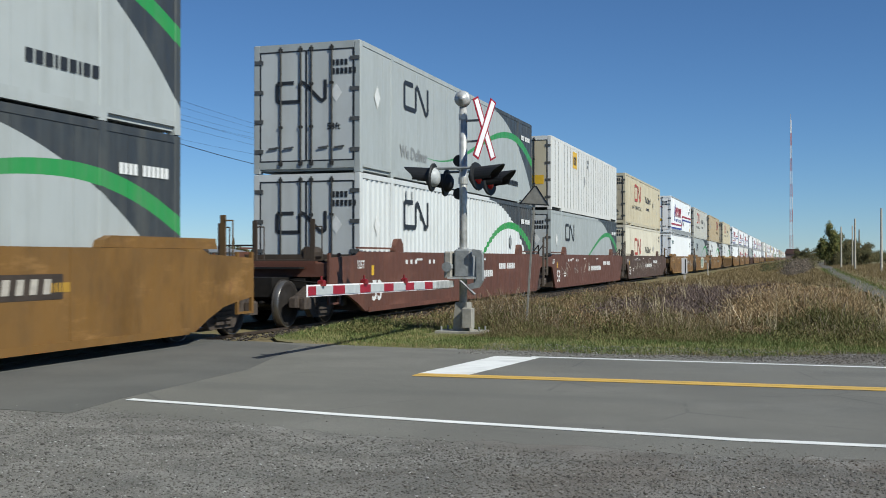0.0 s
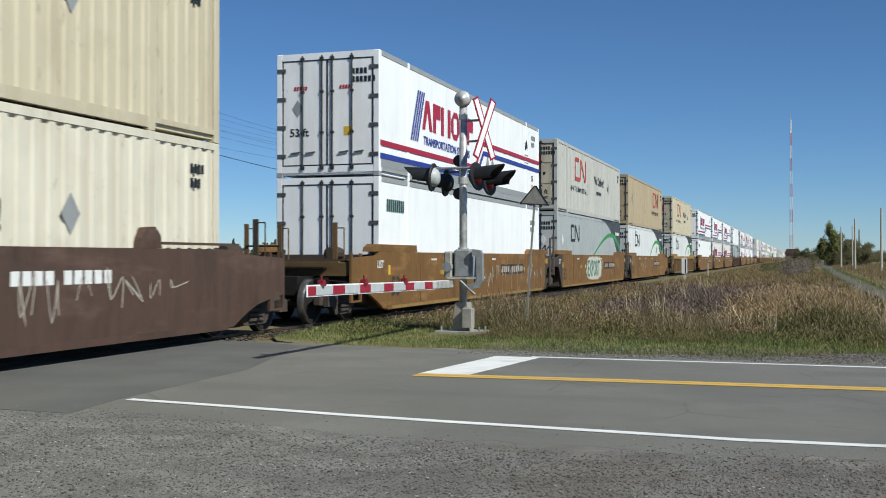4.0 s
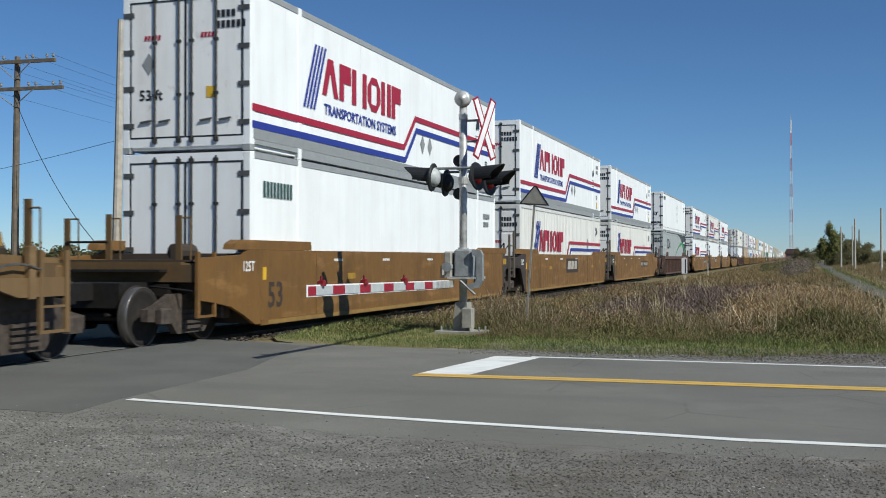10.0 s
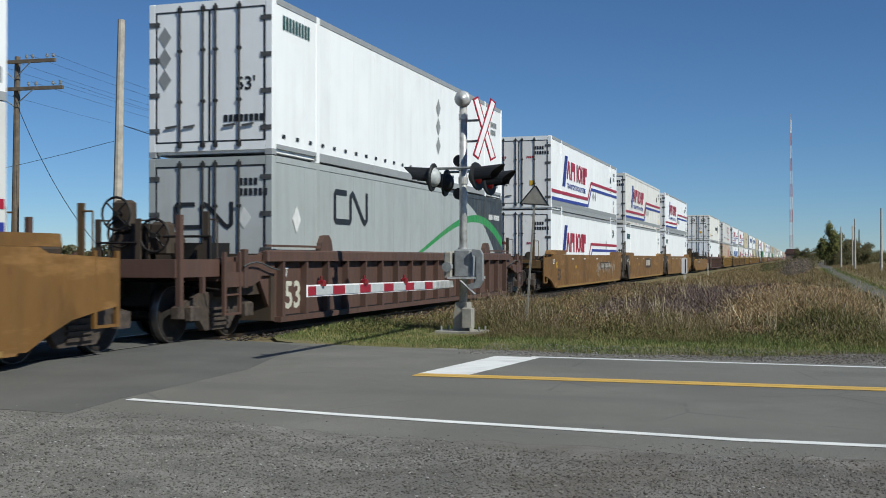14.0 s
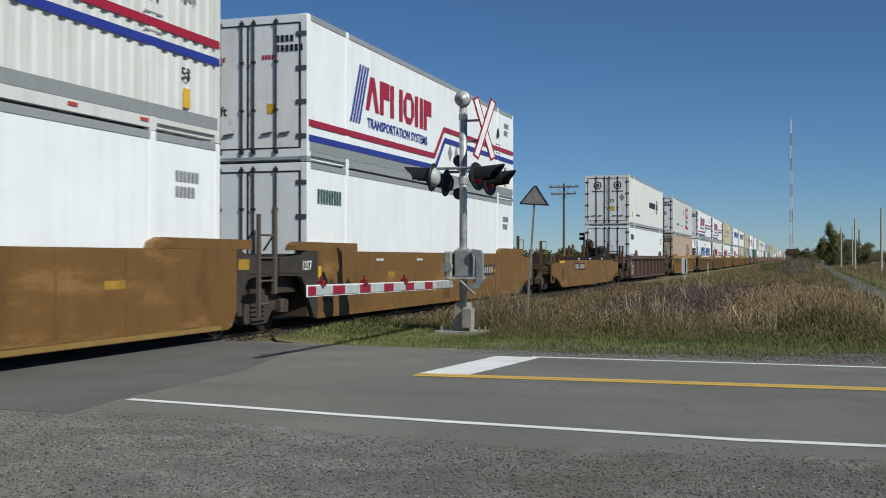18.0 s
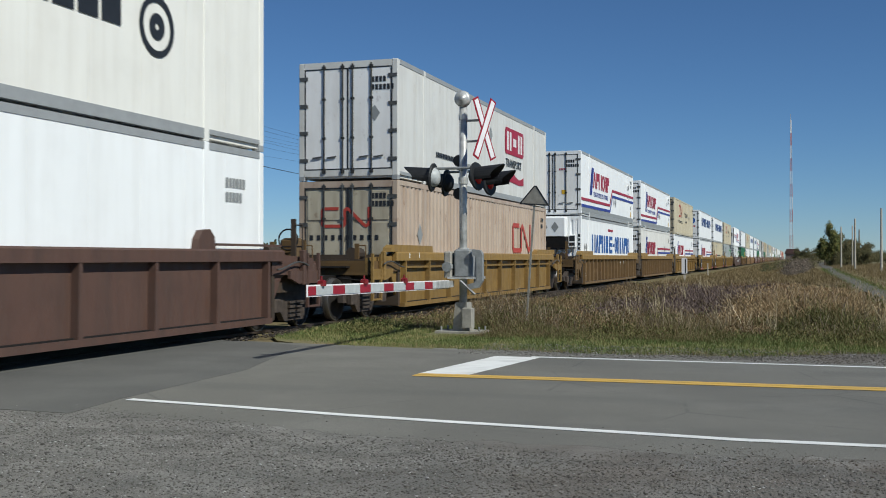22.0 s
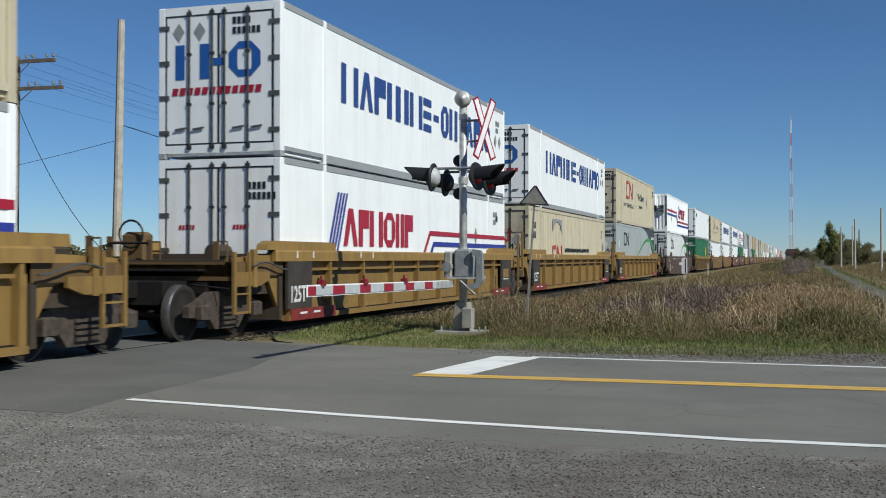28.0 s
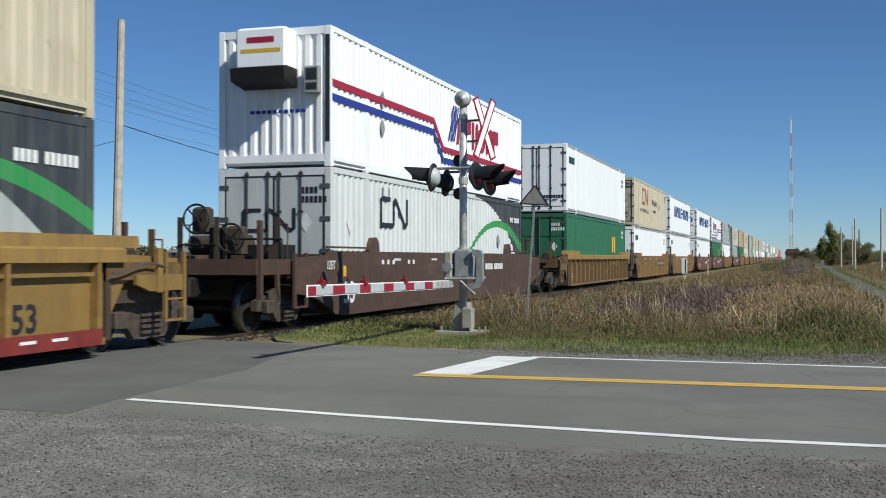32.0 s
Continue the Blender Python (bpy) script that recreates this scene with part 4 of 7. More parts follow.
def well_car(s, paintwork, kind, length, front, back, seed=0, brake=False, spray=None, label="", top=TOP):
    """One well of a stack car, its load's leading end s metres along the train; front and back say "c" for a coupler, "a" for a shared truck, "-" for a truck that the next well carries."""
    rnd = random.Random(seed * 7 + 3)
    looks = {"smooth": "smooth-sided", "ribbed": "ribbed", "sparse": "open-ribbed"}[kind]
    car = thing("well_car", label or "weathered %s well car of a freight train" % looks, "rail car", "well cars of the train")
    fo, bo = (2.0 if front == "c" else 1.55), (2.0 if back == "c" else 1.55)
    chord = CHORD if paintwork in (OCHRECAR, RUSTCAR) else paintwork
    for sg in (1, -1):
        if kind == "smooth":
            sill = part("side_sill", Geo().prism(outline(length, fo, bo, top, front == "c", back == "c"), *sorted((sg * (SILL - 0.07), sg * SILL)), 0), paintwork, car)
            part("bottom_chord", Geo().box(*sorted((sg * (SILL - 0.12), sg * (SILL + 0.015))), 0.05, length - 0.05, LOW - 0.03, LOW + 0.07), paintwork, sill)
        else:
            sill = part("side_sill", Geo().prism(outline(length, fo, bo, TOP), *sorted((sg * (SILL - 0.20), sg * (SILL - 0.13))), 0), paintwork, car)
            part("top_chord", Geo().cbox(*sorted((sg * (SILL - 0.14), sg * (SILL + 0.01))), -0.5, length + 0.5, TOP - 0.20, TOP + 0.004, 0.03), chord, sill)
            part("bottom_chord", Geo().box(*sorted((sg * (SILL - 0.14), sg * SILL)), 0.0, length, LOW - 0.02, LOW + 0.08), paintwork, sill)
            if kind == "sparse":
                part("mid_flange", Geo().box(*sorted((sg * (SILL - 0.13), sg * (SILL - 0.03))), 0.2, length - 0.2, 1.12, 1.17), paintwork, sill)
            few = paintwork is MAROONCAR and s > 90
            n = round(length / (1.0 if kind == "ribbed" and not few else 1.8))
            rib = Geo().prism([(-0.055, LOW + 0.06), (0.055, LOW + 0.06), (0.035, TOP - 0.20), (-0.035, TOP - 0.20)], *sorted((sg * (SILL - 0.13), sg * SILL)), 0).mesh("rib", paintwork)
            for i in range(1 if few else 0, n + 1):
                part("rib", rib, None, sill).location = (0, 0.12 + i * (length - 0.24) / n, 0)
        if paintwork in (BROWNCAR, DARKBROWNCAR, MAROONCAR):
            for y, d in ((2.15, -1), (length - 2.15, 1)):
                part("guide_bracket", Geo().prism([(y - 0.28, TOP + 0.004), (y + 0.28, TOP + 0.004), (y + 0.24, TOP + 0.20), (y + 0.10, TOP + 0.32), (y - 0.12, TOP + 0.30), (y - 0.24, TOP + 0.16)], *sorted((sg * (SILL - 0.20), sg * (SILL - 0.06))), 0), paintwork, sill)
                part("guard_rail", Geo().box(*sorted((sg * (SILL - 0.10), sg * (SILL - 0.05))), *sorted((y + d * 0.3, y + d * 2.6)), TOP + 0.06, TOP + 0.10), paintwork, sill)
        elif top == TOP:
            for y0, y1 in ((-0.85, 2.2), (length - 2.2, length + 0.85)):
                part("top_cap", Geo().prism([(y0, TOP + 0.004), (y1, TOP + 0.004), (y1 - 0.04, TOP + 0.17), (y0 + 0.25, TOP + 0.17), (y0 + 0.05, TOP + 0.10)], *sorted((sg * (SILL - 0.24), sg * (SILL - 0.03))), 0), chord, sill)
        # step irons and grabs at the ends
        for y, on in ((-fo, front), (length + bo, back)):
            if on == "c":
                d = 1 if y > 0 else -1
                st = part("ladder", Geo().box(*sorted((sg * (SILL - 0.05), sg * SILL)), y - 0.04, y + 0.04, 0.42, 1.46).box(*sorted((sg * (SILL - 0.05), sg * SILL)), y - d * 0.5 - 0.03, y - d * 0.5 + 0.03, 0.42, 1.46).box(*sorted((sg * (SILL - 0.04), sg * (SILL - 0.01))), min(y, y - d * 0.5), max(y, y - d * 0.5), 0.42, 0.46).box(*sorted((sg * (SILL - 0.04), sg * (SILL - 0.01))), min(y, y - d * 0.5), max(y, y - d * 0.5), 0.74, 0.77), paintwork, car)
    worn = GRIMEDYELLOW if paintwork in (YELLOWCAR, DULLCAR, OCHRECAR, RUSTCAR) else GRIMED
    part("well_floor", Geo().box(-SILL + 0.06, SILL - 0.06, 0.1, length - 0.1, LOW, LOW + 0.10), STEELDARK, car)
    for y0, y1, d, on in ((-fo, -0.12, -1, front), (length + 0.12, length + bo, 1, back)):
        part("end_bulkhead", Geo().box(-SILL + 0.08, SILL - 0.08, *sorted((y1 if d < 0 else y0, (y1 if d < 0 else y0) + d * 0.12)), LOW + 0.02, 1.44), GRIMED, car)
        wide = 1.40 if on == "c" and kind != "smooth" else 1.15
        deck = paintwork if paintwork in (MAROONCAR, BROWNCAR, DARKBROWNCAR) and on == "c" else worn
        part("end_platform", Geo().box(-wide, wide, y0, y1, top - 0.45, top - 0.20), deck, car)
        # bolster widened into a dark filler, so no daylight shows through the end opening
        part("body_bolster", Geo().box(-1.25, 1.25, *sorted((y0 + 0.25, y1)), 0.72, top - 0.45), GRIMED, car)
        part("walkway", Geo().box(-1.3, 1.3, y0 + 0.1, y1 - 0.1, top - 0.198, top - 0.17), GRIMED, car)
        tip = y0 if d < 0 else y1
        if on == "c":
            part("coupler", Geo().box(-0.16, 0.16, *sorted((tip, tip + d * 1.45)), 0.72, 0.98).cbox(-0.2, 0.2, *sorted((tip + d * 1.3, tip + d * 1.62)), 0.68, 1.02, 0.04), STEELDARK, car)
            tall = 1.72 if kind == "sparse" else 2.08
            for x in (-1.1, -0.3, 1.0):
                part("stanchion", Geo().box(x - 0.05, x + 0.05, tip - d * 0.18 - 0.02, tip - d * 0.18 + 0.02, top - 0.2, tall + rnd.uniform(-0.08, 0.08)), worn, car)
                part("grab_iron", Geo().tube((x + 0.05, tip - d * 0.2, tall - 0.08), (x + 0.2, tip - d * 0.2, tall - 0.08), 0.014, n=5).tube((x + 0.2, tip - d * 0.2, top - 0.2), (x + 0.2, tip - d * 0.2, tall - 0.08), 0.014, n=5), worn, car)
            part("handrail", Geo().tube((-1.1, tip - d * 0.15, 1.62), (-0.3, tip - d * 0.15, 1.62), 0.02, n=5), STEELDARK, car)
            part("crossover_step", Geo().box(-0.9, 0.9, *sorted((tip, tip + d * 0.22)), top - 0.36, top - 0.32), STEELDARK, car)
            part("uncoupling_lever", Geo().tube((0.3, tip + d * 0.1, 0.95), (1.4, tip + d * 0.1, 0.85), 0.018, n=5), STEELDARK, car)
            part("end_beam", Geo().cbox(-1.42, 1.42, *sorted((tip, tip - d * 0.16)), top - 0.52, top - 0.22, 0.03), deck, car)
            part("draft_sill", Geo().box(-0.3, 0.3, *sorted((tip, tip - d * 1.5)), 0.62, 0.95), GRIMED, car)
            for x in (-1.2, -0.55, 0.55, 1.2):
                part("gusset", Geo().prism([(tip - d * 0.16, top - 0.5), (tip - d * 0.16, top - 0.2), (tip - d * 0.75, top - 0.5)], x - 0.02, x + 0.02, 0), worn, car)
            if kind != "smooth":
                for sgn in (-1, 1):
                    x = sgn * (SILL - 0.03)
                    part("end_post", Geo().cbox(x - 0.05, x + 0.05, *sorted((tip - d * 0.62, tip - d * 0.74)), 0.86, top + 0.01, 0.01), paintwork, car)
                    part("end_skirt", Geo().prism([(tip - d * 0.05, 0.88), (tip - d * 0.05, 1.12), (tip - d * 1.25, 1.12), (tip - d * 1.25, 0.98), (tip - d * 0.9, 0.88)], x - 0.04, x + 0.02, 0), paintwork, car)
                part("hose_loop", Geo().cable([(SILL + 0.03, tip - d * (0.55 + 0.22 * j), 1.22 + 0.07 * math.sin(j * 0.8)) for j in range(7)], 0.016), RODMETAL, car)
                part("winch_wheel", Geo().lathe([(0.24 + 0.02 * math.cos(a), 0.02 * math.sin(a)) for a in (2 * math.pi * i / 6 for i in range(7))], 18, 1, (-0.75, tip - d * 0.3, top + 0.28)), STEELDARK, car, smooth=True)
                part("winch_case", Geo().cbox(-1.0, -0.5, *sorted((tip - d * 0.35, tip - d * 0.65)), top - 0.2, top + 0.32, 0.06), worn, car)
            part("brake_rod", Geo().tube((0.9, tip - d * 0.2, 1.02), (0.9, tip - d * 1.8, 0.85), 0.025, n=6), RODMETAL, car)
            part("air_pipe", Geo().cable([(1.28, tip - d * (0.1 + 0.2 * j), 1.12 + 0.08 * math.sin(j * 1.1)) for j in range(9)], 0.022), RODMETAL, car)
            part("brake_cylinder", Geo().tube((0.75, tip - d * 0.95, 1.46), (0.75, tip - d * 0.45, 1.46), 0.14, n=10), GRIMED, car)
            part("air_hose", Geo().tube((0.4, tip, 0.9), (0.45, tip + d * 0.5, 0.45), 0.03, n=6).tube((0.45, tip + d * 0.5, 0.45), (0.4, tip + d * 0.9, 0.5), 0.03, n=6), STEELDARK, car)
            truck(car, -1.62 if d < 0 else length + 1.62)
        elif on == "a":
            truck(car, length + 1.625 if d > 0 else -1.625)
            part("articulation", Geo().cbox(-0.45, 0.45, *sorted((tip - d * 0.1, tip + d * 0.28)), 0.6, 1.2, 0.05), STEELDARK, car)
        if on != "c" and d > 0:
            y0, y1 = length + 0.93, length + 1.53
            coat = paintwork if kind == "sparse" else LADDERGREY
            for sgn in (1, -1):
                x = sgn * (SILL + 0.04)
                st = part("end_ladder", Geo().box(x - 0.03, x + 0.03, y0 - 0.035, y0 + 0.035, 0.34, 2.12), coat, car)
                part("ladder_stile", Geo().box(x - 0.03, x + 0.03, y1 - 0.05, y1 + 0.05, 0.72, 2.26), coat, st)
                for z in (0.56, 0.96, 1.36, 1.76):
                    part("rung", Geo().tube((x, y0, z), (x, y1 if z > 0.7 else y0 + 0.35, z), 0.02, n=6), coat, st)
        if on != "c":
            part("pipe_bracket", Geo().tube((1.25, tip - d * 0.3, 1.3), (1.25, tip - d * 0.3, 1.85), 0.03, n=6).tube((1.0, tip - d * 0.3, 1.5), (1.25, tip - d * 0.3, 1.85), 0.02, n=5), STEELDARK, car)
    if brake:
        y = -fo + 0.35
        part("brake_platform", Geo().box(-1.36, 1.36, -fo - 1.35, -fo, 1.06, 1.34), paintwork, car)
        for sgn in (-1, 1):
            part("platform_post", Geo().box(sgn * 1.38 - 0.04, sgn * 1.38 + 0.04, -fo - 1.3, -fo - 1.2, 0.62, 2.02), paintwork, car)
            part("platform_strut", Geo().box(sgn * 1.37 - 0.03, sgn * 1.37 + 0.03, -fo - 0.6, -fo - 0.52, 0.80, 1.06), paintwork, car)
        part("brake_reservoir", Geo().tube((-1.25, y + 0.55, 1.62), (0.05, y + 0.55, 1.62), 0.20, n=14), GRIMED, car)
        part("end_railing", Geo().tube((0.2, y - 0.2, 1.72), (1.1, y - 0.2, 1.72), 0.022, n=6).tube((1.1, y - 0.2, 1.3), (1.1, y - 0.2, 1.72), 0.022, n=6), STEELDARK, car)
        part("brake_stand", Geo().box(-0.5, -0.2, y - 0.1, y + 0.2, 1.3, 1.95).box(0.1, 0.9, y + 0.2, y + 0.8, 1.33, 1.62), STEELDARK, car)
        for wx, wz in ((-0.75, 2.12), (0.0, 1.74)):
            wheel = part("brake_wheel", Geo().lathe([(0.28 + 0.022 * math.cos(a), 0.022 * math.sin(a)) for a in (2 * math.pi * i / 6 for i in range(7))], 20, 1, (wx, y - 0.16, wz)), STEELDARK, car, smooth=True)
            part("hub", Geo().tube((wx, y - 0.19, wz), (wx, y, wz), 0.05, n=8), STEELDARK, wheel)
            for i in range(4):
                a = math.pi / 4 + math.pi * i / 2
                part("spoke", Geo().tube((wx, y - 0.16, wz), (wx + 0.28 * math.cos(a), y - 0.16, wz + 0.28 * math.sin(a)), 0.016, n=5), STEELDARK, wheel)
            part("gear_case", Geo().cbox(wx - 0.2, wx + 0.2, y - 0.02, y + 0.2, wz - 0.3, wz + 0.24, 0.05), GRIMED, car)
    # stencils on the camera's side
    face = SILL + 0.001 if kind == "smooth" else SILL - 0.129
    light = INKBLACK if kind == "sparse" else INKWHITE
    board = length - 6.1 if length > 14 else 2.5
    if paintwork in (YELLOWCAR, DULLCAR):
        logo = s in (-55.25, 30.2)
        if logo:
            part("logo_board", Geo().box(face, face + 0.003, 7.05, 9.54, 0.76, 1.34), BOARD, car)
            for a, w in ((7.3, 0.6), (8.0, 0.55), (8.7, 0.5)):
                part("logo_block", Geo().prism([(a, 0.9), (a + w, 0.9), (a + w + 0.12, 1.24), (a + 0.12, 1.24)], face + 0.003, face + 0.006, 0), INKSPRAY, car)
        else:
            part("number_board", Geo().box(face, face + 0.003, board, board + (3.05 if length > 14 else 2.35), 0.84, 1.16), BOARD, car)
        if not logo:
            bars(car, INKSPRAY, face + 0.003, board + 0.14, 0.91, ((0.13,) * 4 + (-0.15,) + (0.13,) * 6) if length > 14 else ((0.105,) * 4 + (-0.12,) + (0.105,) * 6), 0.19, 0.12 if length > 14 else 0.085, slant=0.03)
        if length > 14:
            part("reflector", Geo().box(face, face + 0.003, 0.12, 0.25, 0.98, 1.2), INKYELLOW, car)
            lettering("53", 0.62, BOARD, car, face + 0.002, 0.3, 0.5)
        else:
            part("yellow_patch", Geo().box(face, face + 0.003, -0.55, 0.45, 1.16, 1.25), INKYELLOW, car)
            lettering("40", 0.72, BOARD, car, face + 0.002, -0.12, 0.5, wide=0.62)
    else:
        if paintwork is not MAROONCAR:
            bars(car, light, face, length - 5.2, 1.02, (0.16,) * 4 + (-0.1,) + (0.16,) * 5, 0.18, 0.05)
        lettering("53", 0.62 if kind == "smooth" else 0.7 if paintwork is MAROONCAR else 0.5, INKCREAM if paintwork is MAROONCAR else light, car, face + 0.002, (0.24 if kind == "smooth" else 0.40) if kind != "sparse" else length - 1.70, 0.44)
        if paintwork is MAROONCAR:
            part("yellow_patch", Geo().box(SILL - 0.129, SILL - 0.124, -1.75, -0.8, 1.16, 1.28), INKYELLOW, car)
    if kind == "sparse" and 200 < s < 245:
        lettering("125T", 0.42, INKWHITE, car, SILL + 0.008, 0.02, 0.55, wide=0.78)
    elif length > 14:
        lettering("125T" if kind == "smooth" else "25T", 0.24, INKWHITE, car, face + 0.006, -0.62 if kind == "smooth" else 0.2, 1.14 if kind == "smooth" else 1.02, wide=0.85)
    if paintwork in (DULLCAR, YELLOWCAR) and length > 14:
        for on, reach, base, d in ((front, fo, 0.0, -1), (back, bo, length, 1)):
            if on == "c":
                continue
            start = -0.09 if d < 0 else 0.24
            foot = [(q + 0.012, z - 0.012) for q, z in end_profile(reach, False, top)[:5] if q > 0.2]
            rim = [(start, LOW - 0.01 if d < 0 else 0.36)] + ([(0.07, LOW - 0.01)] if d < 0 else [(0.24, 0.46)]) + foot + [(reach + 0.005, top - 0.14), (0.55, top - 0.076), (0.35, top + 0.003), (start, top + 0.003)]
            part("dark_panel", Geo().prism([(base + d * q, z) for q, z in rim], SILL - 0.08, face + 0.004, 0), PATCH, car)
            part("panel_seam", Geo().box(face, face + 0.014, *sorted((base + d * 0.62, base + d * (reach - 0.05))), 1.08, 1.12), GRIMED, car)
            if d > 0:
                part("yellow_patch", Geo().box(face + 0.004, face + 0.006, length + 0.28, length + 0.66, 1.16, 1.34), FADEDYELLOW, car)
    if paintwork in (DULLCAR, YELLOWCAR) and length > 14:
        for y in (2.35, length - 2.9, length - 4.4):
            part("plate_seam", Geo().box(face, face + 0.006, y - 0.012, y + 0.012, LOW + 0.08, TOP - 0.02), paintwork, car)
        for y, w in ((3.9, 0.4), (length - 3.4, 0.5)):
            part("yellow_patch", Geo().box(face, face + 0.003, y, y + w, 0.93, 1.05), FADEDYELLOW, car)
    if paintwork is DULLCAR:
        part("bottom_strip", Geo().box(SILL + 0.016, SILL + 0.019, 0.3, length - 0.3, LOW - 0.02, LOW + 0.05), CHORD, car)
    for y in (3.2, 5.9, 9.0):
        bars(car, light, face, y, 1.3, (0.09,) * 4, 0.05, 0.02)
    if kind == "sparse":
        for y in ((0.06, length - 2.1) if 200 < s < 245 else ()):
            part("red_panel", Geo().box(SILL + 0.001, SILL + 0.005, y, y + 2.04, LOW - 0.02, LOW + 0.20), FADEDRED, car)
            bars(car, INKWHITE, SILL + 0.005, y + 0.4, LOW + 0.09, (0.3, -0.2, 0.3), 0.04, 0.05)
        if 200 < s < 245:
            part("dark_panel", Geo().box(SILL - 0.05, SILL + 0.006, -0.06, 0.98, LOW + 0.202, TOP - 0.2), PATCH, car)
            if back != "c":
                tail = part("dark_panel", Geo().box(SILL - 0.05, SILL + 0.006, length - 1.05, length + 0.14, LOW + 0.202, TOP - 0.2), PATCH, car)
                part("yellow_board", Geo().box(SILL + 0.006, SILL + 0.009, length - 0.85, length - 0.2, 0.75, 1.02), OCHRECAR, tail)
                bars(car, INKWHITE, SILL + 0.006, length - 0.85, 0.68, (0.65,), 0.03)
        for y in (0.3, 1.0, 3.4, 4.1):
            part("tick_mark", Geo().box(SILL + 0.011, SILL + 0.014, y, y + 0.05, TOP - 0.14, TOP - 0.01), INKWHITE, car)
    if paintwork in (BROWNCAR, DARKBROWNCAR) and kind == "smooth":
        bars(car, INKWHITE, face, 7.0, 0.80, (0.10, 0.10, 0.10, -0.15) + (0.15,) * 13, 0.2, 0.05)
        bars(car, INKWHITE, face, 2.4, 1.22, (0.14,) * 3 + (-0.5,) + (0.14,) * 2, 0.1, 0.2)
        for z in (0.62, 0.72):
            bars(car, INKWHITE, face, 1.6, z, (0.35,), 0.05)
        part("reflector", Geo().box(face, face + 0.003, 0.22, 0.36, 0.98, 1.2), INKYELLOW, car)
    if spray:
        graffiti(car, seed, spray[0], spray[1], spray[2], spray[3], face + 0.004)
    car.location = (0, s, 0)
    RIDERS.append((car, s, 0.0))
    return car


FLOOR = 0.345
# leading end along the train, paint, side, front and back joints, upper, lower, brake wheel, spray paint
CONSIST = [
    (-265.0, YELLOWCAR, "smooth", "a", "-", "GW", "WW", 0, None),
    (-245.6, YELLOWCAR, "smooth", "a", "c", "GW", "GW", 0, None),
    (-222.2, BROWNCAR, "smooth", "c", "a", "GW", "WW", 0, None),
    (-202.8, BROWNCAR, "smooth", "-", "a", "RS", "GW", 0, (INKSPRAY, 1.0, 8.0, 6)),
    (-183.4, DARKBROWNCAR, "smooth", "-", "c", "CI", "CD", 0, (INKSPRAY, 2.0, 15.0, 22)),
    (-160.05, DULLCAR, "smooth", "c", "a", "AU", "PW", 0, (INKSPRAY, 8.0, 15.9, 16)),
    (-140.6, DULLCAR, "smooth", "-", "a", "OI", "GW", 0, (INKTEAL, 5.7, 9.0, 7)),
    (-121.3, YELLOWCAR, "smooth", "-", "c", "TI", "WW", 0, (INKSPRAY, 4.0, 7.0, 4)),
    (-98.0, RUSTCAR, "ribbed", "c", "c", "CI", "WW", 0, None),
    (-74.65, DULLCAR, "smooth", "c", "a", "AU", "PW", 0, None),
    (-55.25, DULLCAR, "smooth", "-", "a", "AU", "AL", 0, None),
    (-35.9, DULLCAR, "smooth", "-", "c", "AU", "AL", 0, None),
    (-12.8, MAROONCAR, "ribbed", "c", "c", "PD", "GW", 1, None),
    (10.8, DULLCAR, "smooth", "c", "a", "AU", "AS", 0, (INKSPRAY, 9.0, 14.5, 16)),
    (30.2, DULLCAR, "smooth", "-", "a", "AC", "PW", 0, None),
    (49.7, YELLOWCAR, "smooth", "-", "c", "AU", "PW", 0, (INKSPRAY, 8.0, 9.6, 4)),
    (73.1, YELLOWCAR, "smooth", "c", "c", None, None, 0, None),
    (92.75, MAROONCAR, "ribbed", "c", "c", "VI", "PW", 1, None),
    (115.75, OCHRECAR, "sparse", "c", "c", "HR", "PC", 0, None),
    (139.0, RUSTCAR, "ribbed", "c", "a", "AU", "RM", 0, None),
    (158.5, RUSTCAR, "ribbed", "-", "a", "AU", "AL", 0, None),
    (177.85, OCHRECAR, "sparse", "-", "c", "CI", "AS", 0, None),
    (201.1, OCHRECAR, "sparse", "c", "a", "MU", "AS", 0, None),
    (220.65, OCHRECAR, "sparse", "-", "a", "MU", "CM", 0, None),
    (240.4, OCHRECAR, "sparse", "-", "c", "CI", "GW", 0, None),
    (264.4, DARKBROWNCAR, "smooth", "c", "c", "RA", "WW", 1, None),
    (288.4, RUSTCAR, "ribbed", "c", "a", "PW", "GN", 0, None),
    (308.2, YELLOWCAR, "smooth", "-", "a", "CI", "PW", 0, None),
    (327.6, YELLOWCAR, "smooth", "-", "c", "MU", "PW", 0, None),
]
rnd = random.Random(5)
s = 351.0
k = 0
while s < 1020:
    joint = (("c", "a"), ("-", "a"), ("-", "c"))[k % 3]
    up = rnd.choice(["AU", "CI", "OI", "GW", "MU", "PW", "CI", "TI"])
    lo = rnd.choice(["GW", "PW", "WW", "AL", "CD", "PW", "GN"]) if s < 800 else rnd.choice(["GW", "PW", "OR"])
    if s > 860:
        up = rnd.choice(["CI", "OR", "OI", "OR"])
    CONSIST.append((s, rnd.choice([DULLCAR, BROWNCAR]), "smooth", *joint, up, lo, 0, None))
    s += 23.4 if joint[1] == "c" else 19.4
    k += 1
FARCAR = {}
